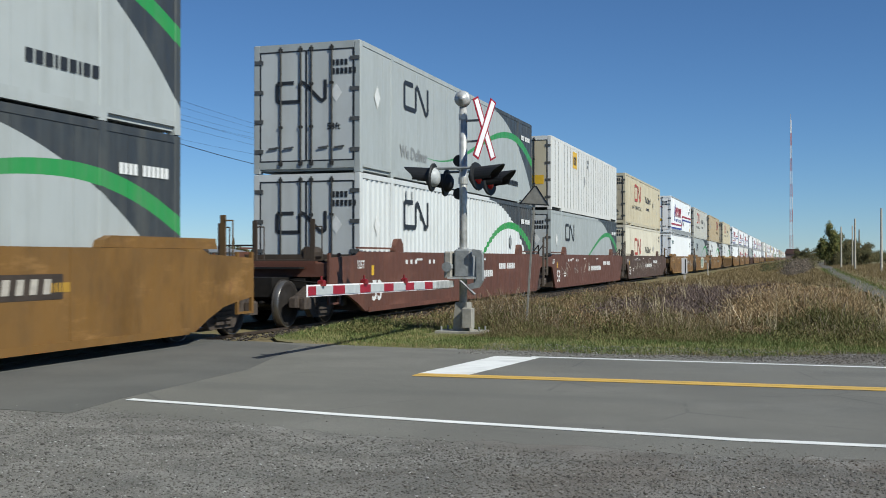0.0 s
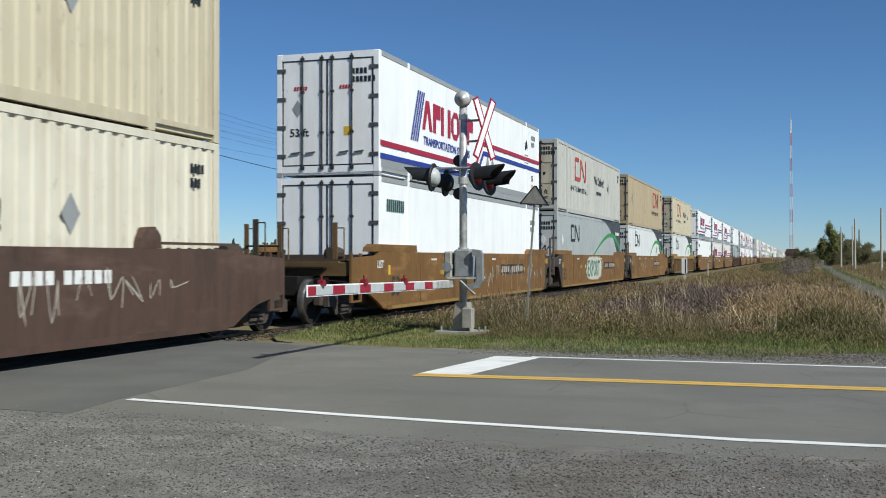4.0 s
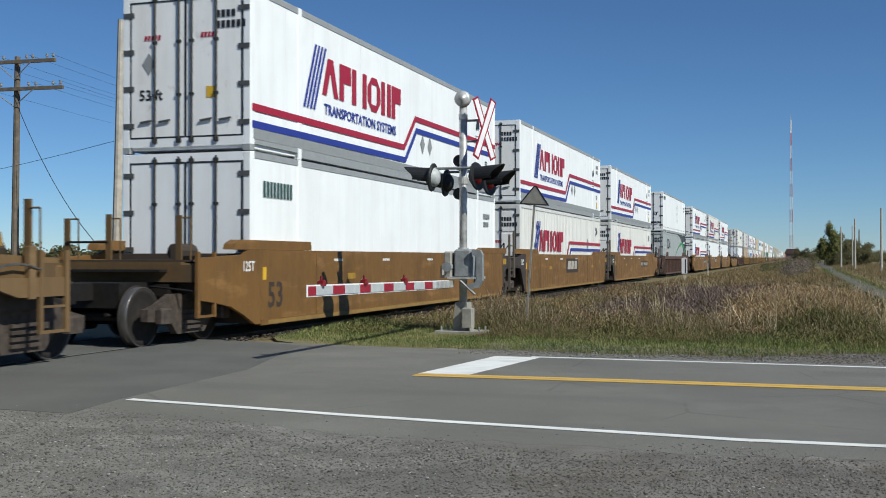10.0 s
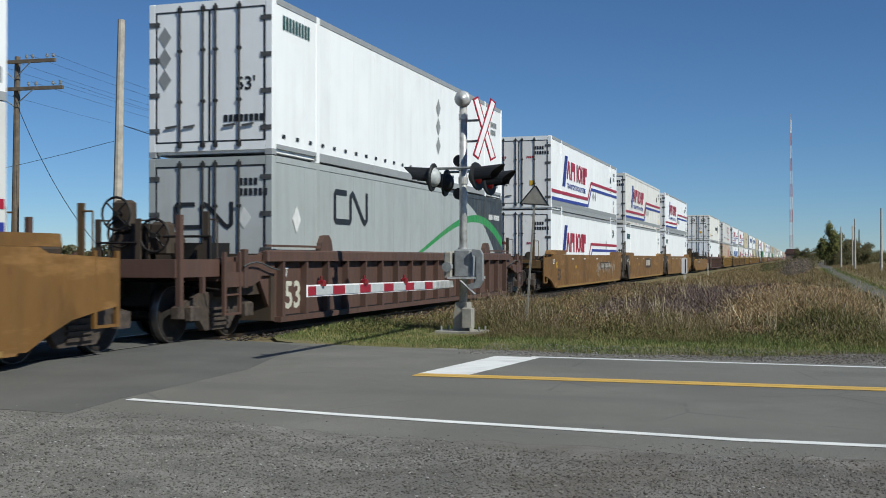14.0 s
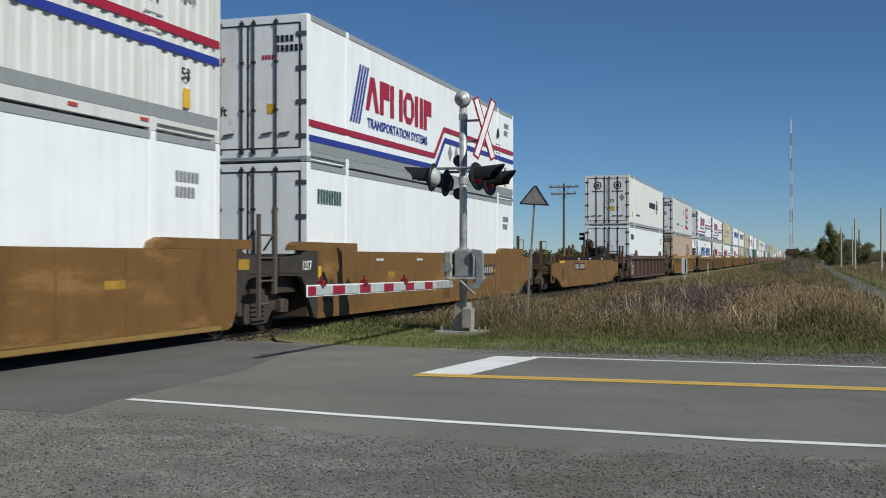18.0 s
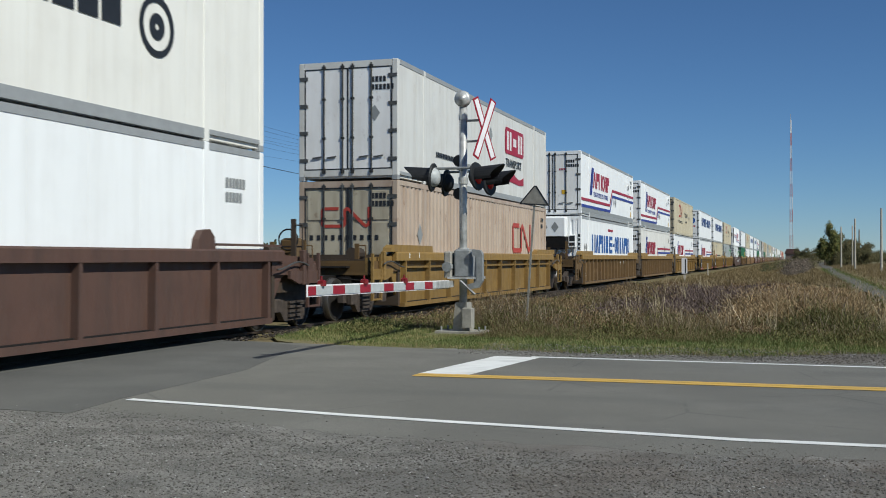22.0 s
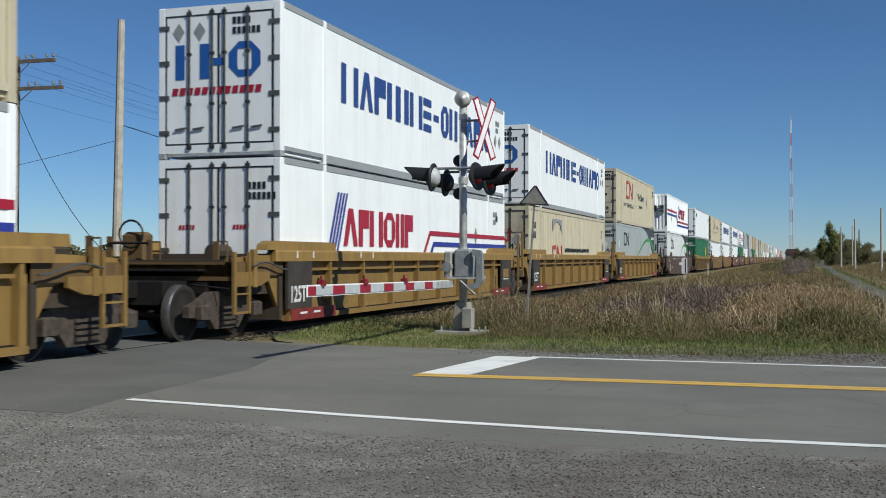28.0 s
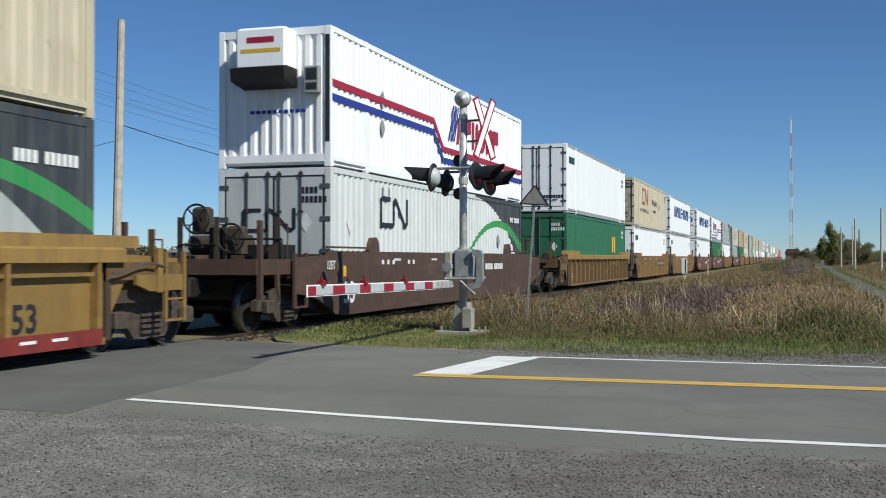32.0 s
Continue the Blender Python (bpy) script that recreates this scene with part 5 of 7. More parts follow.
for i, (s, coat, kind, fr, bk, up, lo, brake, spray) in enumerate(CONSIST):
    size = BOX_L if up else 12.2
    far = s > 345
    if far and (coat.name, fr, bk) in FARCAR:
        RIDERS.append((copy_thing(FARCAR[coat.name, fr, bk], pose(0, s, 0)), s, 0.0))
    else:
        car = well_car(s, coat, kind, size, fr, bk, i, brake, spray, top=TOP if up else 1.27)
        if far:
            RIDERS.pop()
            FARCAR[coat.name, fr, bk] = lump = merged(car)
            for o in (*car.children_recursive, car):
                if o in WHEELSETS:
                    WHEELSETS.remove(o)
                bpy.data.objects.remove(o)
            RIDERS.append((lump, s, 0.0))
    if up:
        load(lo, s, FLOOR, far)
        load(up, s, FLOOR + BOX_H + 0.004, far)


# ---- ground, road and track ----
def earth(name, stops, scale, fine, bump, rough=0.9, world_scale=True, detail=8):
    """Loose ground: two noises through a colour ramp, with relief."""
    m, n, l, p = material(name, rough)
    nt = m.node_tree
    tc = n.new("ShaderNodeTexCoord")
    a, b = n.new("ShaderNodeTexNoise"), n.new("ShaderNodeTexNoise")
    a.inputs["Scale"].default_value, b.inputs["Scale"].default_value = scale, fine
    a.inputs["Detail"].default_value, b.inputs["Detail"].default_value = detail, 6
    for q in (a, b):
        l.new(tc.outputs["Object"], q.inputs["Vector"])
    f = calc(nt, "ADD", calc(nt, "MULTIPLY", a.outputs["Fac"], 0.55), calc(nt, "MULTIPLY", b.outputs["Fac"], 0.45))
    r = n.new("ShaderNodeValToRGB")
    e = r.color_ramp.elements
    while len(e) < len(stops):
        e.new(0.5)
    for k, (t, c) in enumerate(stops):
        e[k].position, e[k].color = t, (*c, 1)
    l.new(f, r.inputs[0])
    l.new(r.outputs[0], p.inputs["Base Color"])
    bumped(nt, p, b.outputs["Fac"], 0.8, bump)
    return m


FIELD = earth("dry_field", [(0.35, (0.10, 0.085, 0.035)), (0.5, (0.17, 0.13, 0.06)), (0.65, (0.12, 0.12, 0.04))], 0.06, 1.5, 0.05)
TURF = earth("mown_turf", [(0.35, (0.09, 0.085, 0.03)), (0.5, (0.13, 0.13, 0.045)), (0.65, (0.22, 0.17, 0.09))], 0.9, 14, 0.03)
ASPHALT = earth("worn_asphalt", [(0.30, (0.126, 0.121, 0.103)), (0.5, (0.166, 0.159, 0.137)), (0.7, (0.208, 0.199, 0.171))], 0.5, 90, 0.005, 0.85)
nt = ASPHALT.node_tree
base = nt.nodes["Principled BSDF"].inputs["Base Color"]
col = base.links[0].from_socket
col = mixed(nt, calc(nt, "MULTIPLY", noisy(nt, 1.0, (0.10, 0.9, 1.0), 4, 0.45, 0.65), 0.5), col, (0.108, 0.106, 0.096))
col = mixed(nt, calc(nt, "MULTIPLY", noisy(nt, 0.9, (0.5, 0.5, 1.0), 6, 0.50, 0.66), 0.55), col, (0.245, 0.235, 0.205))
col = mixed(nt, calc(nt, "MULTIPLY", noisy(nt, 110, (1, 1, 1), 2, 0.35, 0.65), 0.45), col, (0.085, 0.083, 0.075))
col = mixed(nt, calc(nt, "MULTIPLY", noisy(nt, 65, (1, 1, 1), 2, 0.62, 0.72), 0.4), col, (0.30, 0.29, 0.27))
crack = nt.nodes.new("ShaderNodeTexVoronoi")
crack.feature = "DISTANCE_TO_EDGE"
crack.inputs["Scale"].default_value = 0.6
warp = nt.nodes.new("ShaderNodeTexCoord")
nt.links.new(mixed(nt, 0.3, warp.outputs["Object"], noisy(nt, 1.4, (1, 1, 1), 5, 0.0, 0.2)), crack.inputs["Vector"])
col = mixed(nt, calc(nt, "MULTIPLY", calc(nt, "MULTIPLY", calc(nt, "LESS_THAN", crack.outputs["Distance"], 0.006), noisy(nt, 0.7, (1, 1, 1), 3, 0.5, 0.6)), 0.35), col, (0.06, 0.06, 0.058))
nt.links.new(col, base)
OLDASPHALT = earth("crumbled_asphalt_edge", [(0.30, (0.078, 0.077, 0.071)), (0.5, (0.106, 0.104, 0.095)), (0.7, (0.138, 0.135, 0.122))], 0.9, 70, 0.008, 0.9)
GRAVEL = earth("grey_gravel", [(0.34, (0.10, 0.098, 0.09)), (0.46, (0.18, 0.175, 0.158)), (0.56, (0.235, 0.227, 0.205)), (0.70, (0.33, 0.32, 0.295))], 2.2, 60, 0.02, 0.95)


def soiled(m):
    """Brown soil worked into the gravel, more of it towards the east."""
    nt = m.node_tree
    base = nt.nodes["Principled BSDF"].inputs["Base Color"]
    col = base.links[0].from_socket
    tc = nt.nodes.new("ShaderNodeTexCoord")
    sp = nt.nodes.new("ShaderNodeSeparateXYZ")
    nt.links.new(tc.outputs["Object"], sp.inputs[0])
    east = nt.nodes.new("ShaderNodeMapRange")
    east.inputs["From Min"].default_value, east.inputs["From Max"].default_value = -3.2, 0.4
    nt.links.new(sp.outputs[0], east.inputs["Value"])
    soil = calc(nt, "MULTIPLY", noisy(nt, 1.1, (1, 1, 1), 4, 0.35, 0.6), calc(nt, "MULTIPLY_ADD", east.outputs[0], 0.55, 0.15))
    col = mixed(nt, soil, col, (0.105, 0.078, 0.06))
    col = mixed(nt, calc(nt, "MULTIPLY", noisy(nt, 0.8, (0.6, 1.5, 1), 5, 0.48, 0.66), 0.45), col, (0.085, 0.08, 0.072))
    nt.links.new(col, base)


soiled(GRAVEL)
BALLAST = earth("dark_ballast", [(0.35, (0.05, 0.045, 0.04)), (0.5, (0.10, 0.09, 0.08)), (0.7, (0.19, 0.175, 0.16))], 2.0, 22, 0.03, 0.95)
DIRTLANE = earth("gravel_lane", [(0.35, (0.072, 0.067, 0.05)), (0.5, (0.108, 0.10, 0.08)), (0.7, (0.15, 0.138, 0.112))], 0.5, 9, 0.03, 0.95)
LINEWHITE = paint("road_line_white", (0.80, 0.80, 0.78), (0.22, 0.22, 0.21), 0.35, 0.7)
LINEYELLOW = paint("road_line_yellow", (0.64, 0.40, 0.085), (0.20, 0.17, 0.12), 0.35, 0.7)
TIEWOOD = plain("creosoted_wood", (0.07, 0.055, 0.045), 0.9, 0, 0.5, 8)
RAILSTEEL = plain("rail_steel", (0.16, 0.12, 0.10), 0.4, 0.7, 0.4, 10)
ALU = plain("brushed_aluminium", (0.60, 0.60, 0.58), 0.42, 0.35, 0.4, 7)
DULLGREY = plain("dull_grey_housing", (0.30, 0.31, 0.31), 0.6, 0.2, 0.3, 9)
BASEGREY = plain("beige_grey_base", (0.33, 0.31, 0.27), 0.7, 0, 0.3, 7)
# tower red and white, paled in the colour to stand for distance haze
TOWERRED = plain("faded_tower_red", (0.40, 0.17, 0.16), 0.6, 0, 0.1, 1)
TOWERWHITE = plain("faded_tower_white", (0.60, 0.60, 0.62), 0.6, 0, 0.1, 1)
LAMPBLACK = plain("matt_black_hood", (0.012, 0.013, 0.015), 0.6, 0, 0.3, 9)
LENSRED = plain("red_lens", (0.55, 0.012, 0.02), 0.12, 0, 0.2, 20)
ARMLAMP = plain("dark_red_arm_lamp", (0.20, 0.012, 0.016), 0.3, 0, 0.3, 20)
SIGNWHITE = plain("sign_white", (0.80, 0.78, 0.78), 0.4, 0, 0.1, 6)
SIGNRED = plain("sign_red", (0.30, 0.012, 0.028), 0.4, 0, 0.15, 6)
POLEWOOD = plain("weathered_pole_wood", (0.17, 0.135, 0.10), 0.9, 0, 0.4, 5)
POLEPALE = plain("sunlit_new_pole", (0.50, 0.45, 0.38), 0.85, 0, 0.3, 4)
WIRE = plain("wire", (0.03, 0.03, 0.03), 0.5, 0.4, 0.1, 9, 0)


def sheet(name, pts, z, mat, label, kind="structure"):
    return solid(name, Geo().prism(pts, z - 0.03, z, 2), mat, label, kind=kind)


g = Geo()
R = [0, 20, 60, 150, 400, 1000, 2600]
for i in range(len(R) - 1):
    for k in range(48):
        a, b = 2 * math.pi * k / 48, 2 * math.pi * (k + 1) / 48
        q = [(R[i] * math.cos(a), R[i] * math.sin(a), -0.06), (R[i + 1] * math.cos(a), R[i + 1] * math.sin(a), -0.06), (R[i + 1] * math.cos(b), R[i + 1] * math.sin(b), -0.06), (R[i] * math.cos(b), R[i] * math.sin(b), -0.06)]
        g.quad(*(q if i else [q[0], q[1], q[2]]))
solid("ground", g, FIELD, "dry autumn fields reaching to the horizon", kind="structure")
edge = []
jag = random.Random(8)
for i in range(81):
    x = 4 - i * 0.17
    y = np.interp(x, [-9.6, -7, -5.7, -4.3, -3.4, -1.6, 0, 2, 4], [8.2, 8.22, 8.27, 7.88, 7.76, 7.70, 7.80, 7.85, 7.9])
    edge.append((x, float(y) + jag.uniform(-0.07, 0.07) + 0.08 * math.sin(x * 2.7)))
sheet("road", [(-400, 15.5), (-400, 5.5), (-9.7, 8.0)] + edge[::-1] + [(60, 7.9), (400, 7.8), (400, 15.0), (-3, 15.05), (-8.4, 15.9)], 0.0, ASPHALT, "grey worn asphalt two-lane road")
sheet("gravel_shoulder", [(-400, -12), (400, -12), (400, 8.3), (-5, 8.4), (-400, 8.5)], -0.0012, GRAVEL, "loose grey gravel beside the road")
sheet("far_shoulder", [(-5.2, 14.9), (400, 14.9), (400, 19.0), (4, 17.3), (1.2, 16.6), (0.7, 16.4), (0, 15.98), (-0.8, 15.64), (-2.3, 15.42), (-3.2, 15.45), (-4.5, 15.68), (-5.2, 15.6)], -0.006, GRAVEL, "narrow gravel edge of the road")
sheet("verge", [(-8.75, 17.2), (-8.2, 16.3), (-7.7, 15.95), (-6.4, 15.45), (-4.7, 15.08), (0, 15.45), (400, 15.7), (400, 30), (-7.4, 30), (-8.2, 24), (-8.75, 21)], -0.012, TURF, "mown green and yellow grass verge")
sheet("gravel_lane", [(1.9, 22), (3.5, 22), (3.6, 49), (3.75, 61), (4.0, 93), (5.4, 184), (9.5, 420), (7.5, 420), (4.3, 212), (2.85, 99), (2.45, 64), (2.2, 44), (1.95, 32)], 0.004, DIRTLANE, "pale gravel lane beside the railway")


def painted(name, pts, width, mat, label, z=0.004):
    g = stroke(pts, width, 0, 0.004)
    g.v = [(q[1], q[2], q[0] + z) for q in g.v]
    return solid(name, g, mat, label, kind="structure")


sheet("crossing_apron", [(-9.4, 8.1), (-6.05, 8.02), (-6.2, 9.0), (-6.35, 11.8), (-7.3, 15.3), (-8.4, 15.85), (-9.4, 15.85)], 0.0045, OLDASPHALT, "newer dark asphalt patch beside the rails")
painted("near_edge_line", [(-6.08, 8.97), (-4.78, 8.81), (-3.76, 8.66), (-2.78, 8.56), (-1.2, 8.45), (-0.43, 8.38), (0.62, 8.42), (3.0, 8.35), (60, 8.2)], 0.11, LINEWHITE, "white road edge line")
painted("far_edge_line", [(-3.45, 14.52), (-1.1, 14.49), (1.1, 14.45), (60, 14.4)], 0.10, LINEWHITE, "thin white road edge line")
for k, d in enumerate((-0.08, 0.08)):
    painted("centre_line_%d" % (k + 1), [(-4.2, 11.90 + d), (-1.8, 12.0 + d), (0.9, 12.07 + d), (60, 12.1 + d)], 0.125, LINEYELLOW, "yellow road centre line")
solid("stop_bar", Geo().prism([(-4.22, 12.05), (-3.62, 12.10), (-3.32, 14.50), (-3.95, 14.50)], 0.001, 0.0045, 2), LINEWHITE, "broad white stop line painted on the road", kind="structure")

TX = -10.3
track = thing("railway_track", "single railway track on dark ballast", "railway track", kind="structure")
part("ballast", Geo().prism([(TX - 3.2, -0.30), (TX - 1.7, -0.16), (TX + 1.7, -0.16), (TX + 2.6, -0.10), (TX + 3.0, -0.30)], 15.9, 1400, 1), BALLAST, track)
part("ballast", Geo().prism([(TX - 3.2, -0.30), (TX - 1.7, -0.16), (TX + 1.7, -0.16), (TX + 3.0, -0.30)], -300, 6.5, 1), BALLAST, track)
for x in (-0.755, 0.755):
    part("rail", Geo().prism([(TX + x - 0.07, -0.17), (TX + x + 0.07, -0.17), (TX + x + 0.02, -0.13), (TX + x + 0.02, -0.045), (TX + x + 0.036, -0.035), (TX + x + 0.036, 0.0), (TX + x - 0.036, 0.0), (TX + x - 0.036, -0.035), (TX + x - 0.02, -0.045), (TX + x - 0.02, -0.13)], -300, 1400, 1), RAILSTEEL, track)
tie = Geo().box(-1.3, 1.3, -0.115, 0.115, -0.22, -0.155).mesh("tie", TIEWOOD)
for i in range(110):
    part("tie", tie, None, track).location = (TX + random.uniform(-0.04, 0.04), 16.1 + i * 0.56, 0)
# crossing panels between and beside the rails
for a, b in ((-1.35, -0.84), (-0.66, 0.66), (0.84, 1.35)):
    part("crossing_panel", Geo().box(TX + a, TX + b, 6.5, 15.9, -0.10, 0.008), OLDASPHALT, track)


# ---- grass and weeds ----
def leafmat(name, stops, rough=0.8, clump=0.0):
    m, n, l, p = material(name, rough)
    geo = n.new("ShaderNodeNewGeometry")
    r = n.new("ShaderNodeValToRGB")
    e = r.color_ramp.elements
    while len(e) < len(stops):
        e.new(0.5)
    for k, (t, c) in enumerate(stops):
        e[k].position, e[k].color = t, (*c, 1)
    nt = m.node_tree
    if clump:
        shade = calc(nt, "ADD", calc(nt, "MULTIPLY", geo.outputs["Random Per Island"], 1 - clump), calc(nt, "ADD", calc(nt, "MULTIPLY", noisy(nt, 3.4, (1, 1, 0.5), 4, 0.34, 0.66), clump * 0.55), calc(nt, "MULTIPLY", noisy(nt, 0.8, (1, 0.6, 0.4), 3, 0.36, 0.64), clump * 0.45)))
        l.new(shade, r.inputs[0])
    else:
        l.new(geo.outputs["Random Per Island"], r.inputs[0])
    l.new(r.outputs[0], p.inputs["Base Color"])
    p.inputs["Specular IOR Level"].default_value = 0.2
    return m


def blades(name, xs, ys, hs, width, mat, label, seed, lean=0.35, base=-0.02, head=None):
    """Many thin two-faced blades, each a bent strip of two quads; head adds a tuft near the tip."""
    rg = np.random.default_rng(seed)
    n = len(xs)
    bs = np.zeros(n) + base
    az, ln = rg.uniform(0, 2 * np.pi, n), rg.uniform(0.05, lean, n)
    fc = rg.uniform(0, 2 * np.pi, n)
    w = width * rg.uniform(0.6, 1.4, n)
    dx, dy = np.cos(fc) * w / 2, np.sin(fc) * w / 2
    lx, ly = np.cos(az) * ln * hs, np.sin(az) * ln * hs
    v = np.zeros((n, 6, 3))
    for k, (f, q, ww) in enumerate(((0, 0.0, 1.0), (0.55, 0.35, 1.0), (1.0, 1.0, 0.25))):
        for j, sgn in enumerate((-1, 1)):
            wk = ww if head is None else (0.6, 0.7, head)[k]
            v[:, 2 * k + j, 0] = xs + lx * q + sgn * dx * wk
            v[:, 2 * k + j, 1] = ys + ly * q + sgn * dy * wk
            v[:, 2 * k + j, 2] = bs + hs * f
    f = (np.arange(n)[:, None, None] * 6 + np.array([[0, 1, 3, 2], [2, 3, 5, 4]])[None]).reshape(-1, 4)
    me = bpy.data.meshes.new(name)
    me.vertices.add(n * 6)
    me.vertices.foreach_set("co", v.reshape(-1))
    me.loops.add(f.size)
    me.loops.foreach_set("vertex_index", f.reshape(-1).astype(np.int32))
    me.polygons.add(len(f))
    me.polygons.foreach_set("loop_start", np.arange(0, f.size, 4, dtype=np.int32))
    me.update(calc_edges=True)
    me.materials.append(mat)
    ob = new(name, me)
    return tagged(ob, label, "grass", kind="stuff")


GREENBLADE = leafmat("green_grass", [(0.0, (0.05, 0.076, 0.02)), (0.42, (0.105, 0.14, 0.042)), (0.7, (0.20, 0.195, 0.075)), (1.0, (0.40, 0.33, 0.18))], clump=0.6)
DRYBLADE = leafmat("dry_grass", [(0.0, (0.058, 0.047, 0.024)), (0.4, (0.145, 0.110, 0.052)), (0.7, (0.255, 0.19, 0.10)), (1.0, (0.54, 0.45, 0.29))], clump=0.55)
BROWNBLADE = leafmat("brown_dead_weeds", [(0.0, (0.05, 0.042, 0.022)), (0.4, (0.115, 0.088, 0.045)), (0.75, (0.19, 0.14, 0.075)), (1.0, (0.42, 0.34, 0.21))], clump=0.55)
STALK = leafmat("brown_stalks", [(0.0, (0.06, 0.045, 0.035)), (0.5, (0.17, 0.125, 0.09)), (1.0, (0.52, 0.45, 0.34))], clump=0.3)
OLIVE = leafmat("olive_weeds", [(0.0, (0.05, 0.062, 0.02)), (0.5, (0.115, 0.125, 0.042)), (0.8, (0.22, 0.19, 0.08)), (1.0, (0.45, 0.37, 0.21))], clump=0.5)
STRAW = leafmat("pale_straw", [(0.0, (0.22, 0.17, 0.10)), (0.6, (0.42, 0.35, 0.22)), (1.0, (0.66, 0.58, 0.42))], clump=0.3)
PURPLE = leafmat("purplish_brush", [(0.0, (0.06, 0.042, 0.042)), (0.6, (0.12, 0.088, 0.08)), (1.0, (0.26, 0.20, 0.17))], clump=0.4)
REED = leafmat("orange_reeds", [(0.0, (0.12, 0.072, 0.036)), (0.5, (0.28, 0.185, 0.09)), (1.0, (0.58, 0.46, 0.28))], clump=0.45)
rg = np.random.default_rng(3)


def scatter(n, x0, x1, y0, y1, power=1.0):
    return x0 + (x1 - x0) * rg.random(n), y0 + (y1 - y0) * rg.random(n) ** power


x, y = scatter(150000, -8.7, 4.5, 15.3, 21.2)
keep = y > np.interp(x, [-8.7, -8.1, -7.4, -6.6, -5.9, -4.5, -3.2, -2.3, -0.8, 0, 0.7, 1.2, 4], [17.4, 16.6, 16.1, 15.9, 15.75, 15.66, 15.45, 15.42, 15.62, 15.96, 16.4, 16.6, 17.3]) + 0.3 * np.sin(x * 3.1) * rg.random(len(x)) + 0.15 * rg.normal(0, 1, len(x))
keep &= (np.abs(x + 5.8) > 0.55) | (np.abs(y - 18.8) > 0.7)
x, y = x[keep], y[keep]
blades("mown_grass", x, y, 0.015 + 0.05 * rg.random(len(x)) ** 2 + 0.025 * np.maximum(0, y - 17.3), 0.008, GREENBLADE, "short green and yellowed grass on the verge", 11, 0.9)
x, y = scatter(9000, -7.0, 3.5, 15.3, 16.6)
keep = np.abs(y - np.interp(x, [-7.6, -6.6, -5.9, -4.5, -3.2, -2.3, -0.8, 0, 0.7, 1.2, 4], [16.3, 16.0, 15.8, 15.7, 15.5, 15.45, 15.65, 16.0, 16.4, 16.6, 17.3])) < 0.22 * rg.random(len(x))
blades("edge_straw", x[keep], y[keep], 0.02 + 0.05 * rg.random(keep.sum()), 0.006, DRYBLADE, "bleached straw along the verge's edge", 22, 1.4)


def weed_top(x, y):
    """How high the weeds stand over the road's level: they fill a shallow ditch."""
    patch = 0.5 + 0.5 * np.sin(x * 0.8 + 1.3) * np.sin(y * 0.31) + 0.3 * np.sin(x * 2.1 + y * 0.63)
    return np.clip(0.46 - 0.007 * (y - 20), 0.12, 0.5) * (0.35 + 0.85 * np.clip(patch, 0, 1)) * np.clip((y - 17.6) / 2.6, 0.25, 1) * np.clip((x + 8.6) / 2.2, 0.2, 1)


def lane_edge(y):
    return np.interp(y, [18, 22, 27, 32, 44, 64, 99, 212], [3.4, 2.0, 1.95, 1.92, 2.15, 2.4, 2.8, 4.2])


def tufts(n, per, x0, x1, y0, y1, power, spread):
    """Clump centres with blades round them; also each blade's own clump height."""
    cx, cy = scatter(n, x0, x1, y0, y1, power)
    k = np.repeat(np.arange(n), per)
    hh = rg.uniform(0.45, 1.25, n)
    r = spread * np.sqrt(rg.random(n * per)) * (0.7 + 0.03 * (cy[k] - 18))
    t = rg.uniform(0, 6.28, n * per)
    return cx[k] + r * np.cos(t), cy[k] + r * np.sin(t), hh[k] * rg.uniform(0.4, 1.15, n * per)


def clear(x, y):
    slope = -8.55 + np.clip((y - 20) * 0.10, 0, 1.5)
    return (x < lane_edge(y)) & ((np.abs(x + 5.8) > 0.6) | (np.abs(y - 18.8) > 0.8)) & (x > slope + 0.25 * np.sin(y * 1.7))


x, y, k = tufts(3000, 80, -7.6, 4.2, 17.9, 66, 1.7, 0.35)
keep = clear(x, y)
x, y, k = x[keep], y[keep], k[keep]
west = x + 0.8 * rg.normal(0, 1, len(x)) < -2.4 + 0.06 * (y - 20)
blades("tall_weeds", x[~west], y[~west], (weed_top(x, y) * k + 0.12)[~west], 0.0045, DRYBLADE, "tall dry tan grass beside the track", 12, 1.1, base=-0.14)
blades("brown_weeds", x[west], y[west], (weed_top(x, y) * k + 0.12)[west], 0.0042, BROWNBLADE, "brown dead weeds beside the track", 23, 1.1, base=-0.14)
x, y = scatter(110000, -7.6, 4.2, 18.0, 70, 1.7)
keep = clear(x, y)
x, y = x[keep], y[keep]
west = x + 1.0 * rg.normal(0, 1, len(x)) < -1.5
blades("dry_grass", x[~west], y[~west], (weed_top(x, y) * rg.uniform(0.3, 0.9, len(x)) + 0.12)[~west], 0.0045, DRYBLADE, "thin dry grass between the tufts", 19, 0.9, base=-0.14)
blades("brown_grass", x[west], y[west], (weed_top(x, y) * rg.uniform(0.3, 0.9, len(x)) + 0.12)[west], 0.0050, BROWNBLADE, "thin brown grass between the weeds", 25, 0.9, base=-0.14)
x, y, k = tufts(420, 150, -0.9, 3.4, 17.6, 23.5, 1.0, 0.3)
keep = clear(x, y) & (rg.random(len(x)) < np.clip((x + 0.9) / 1.2, 0.1, 1))
x, y, k = x[keep], y[keep], k[keep]
blades("leafy_weeds", x, y, weed_top(x, y) * k * 0.85 + 0.1, 0.008, OLIVE, "olive green leafy weeds", 20, 1.3, base=-0.1)
x, y = scatter(80000, -8.2, 3.4, 18.0, 34, 1.9)
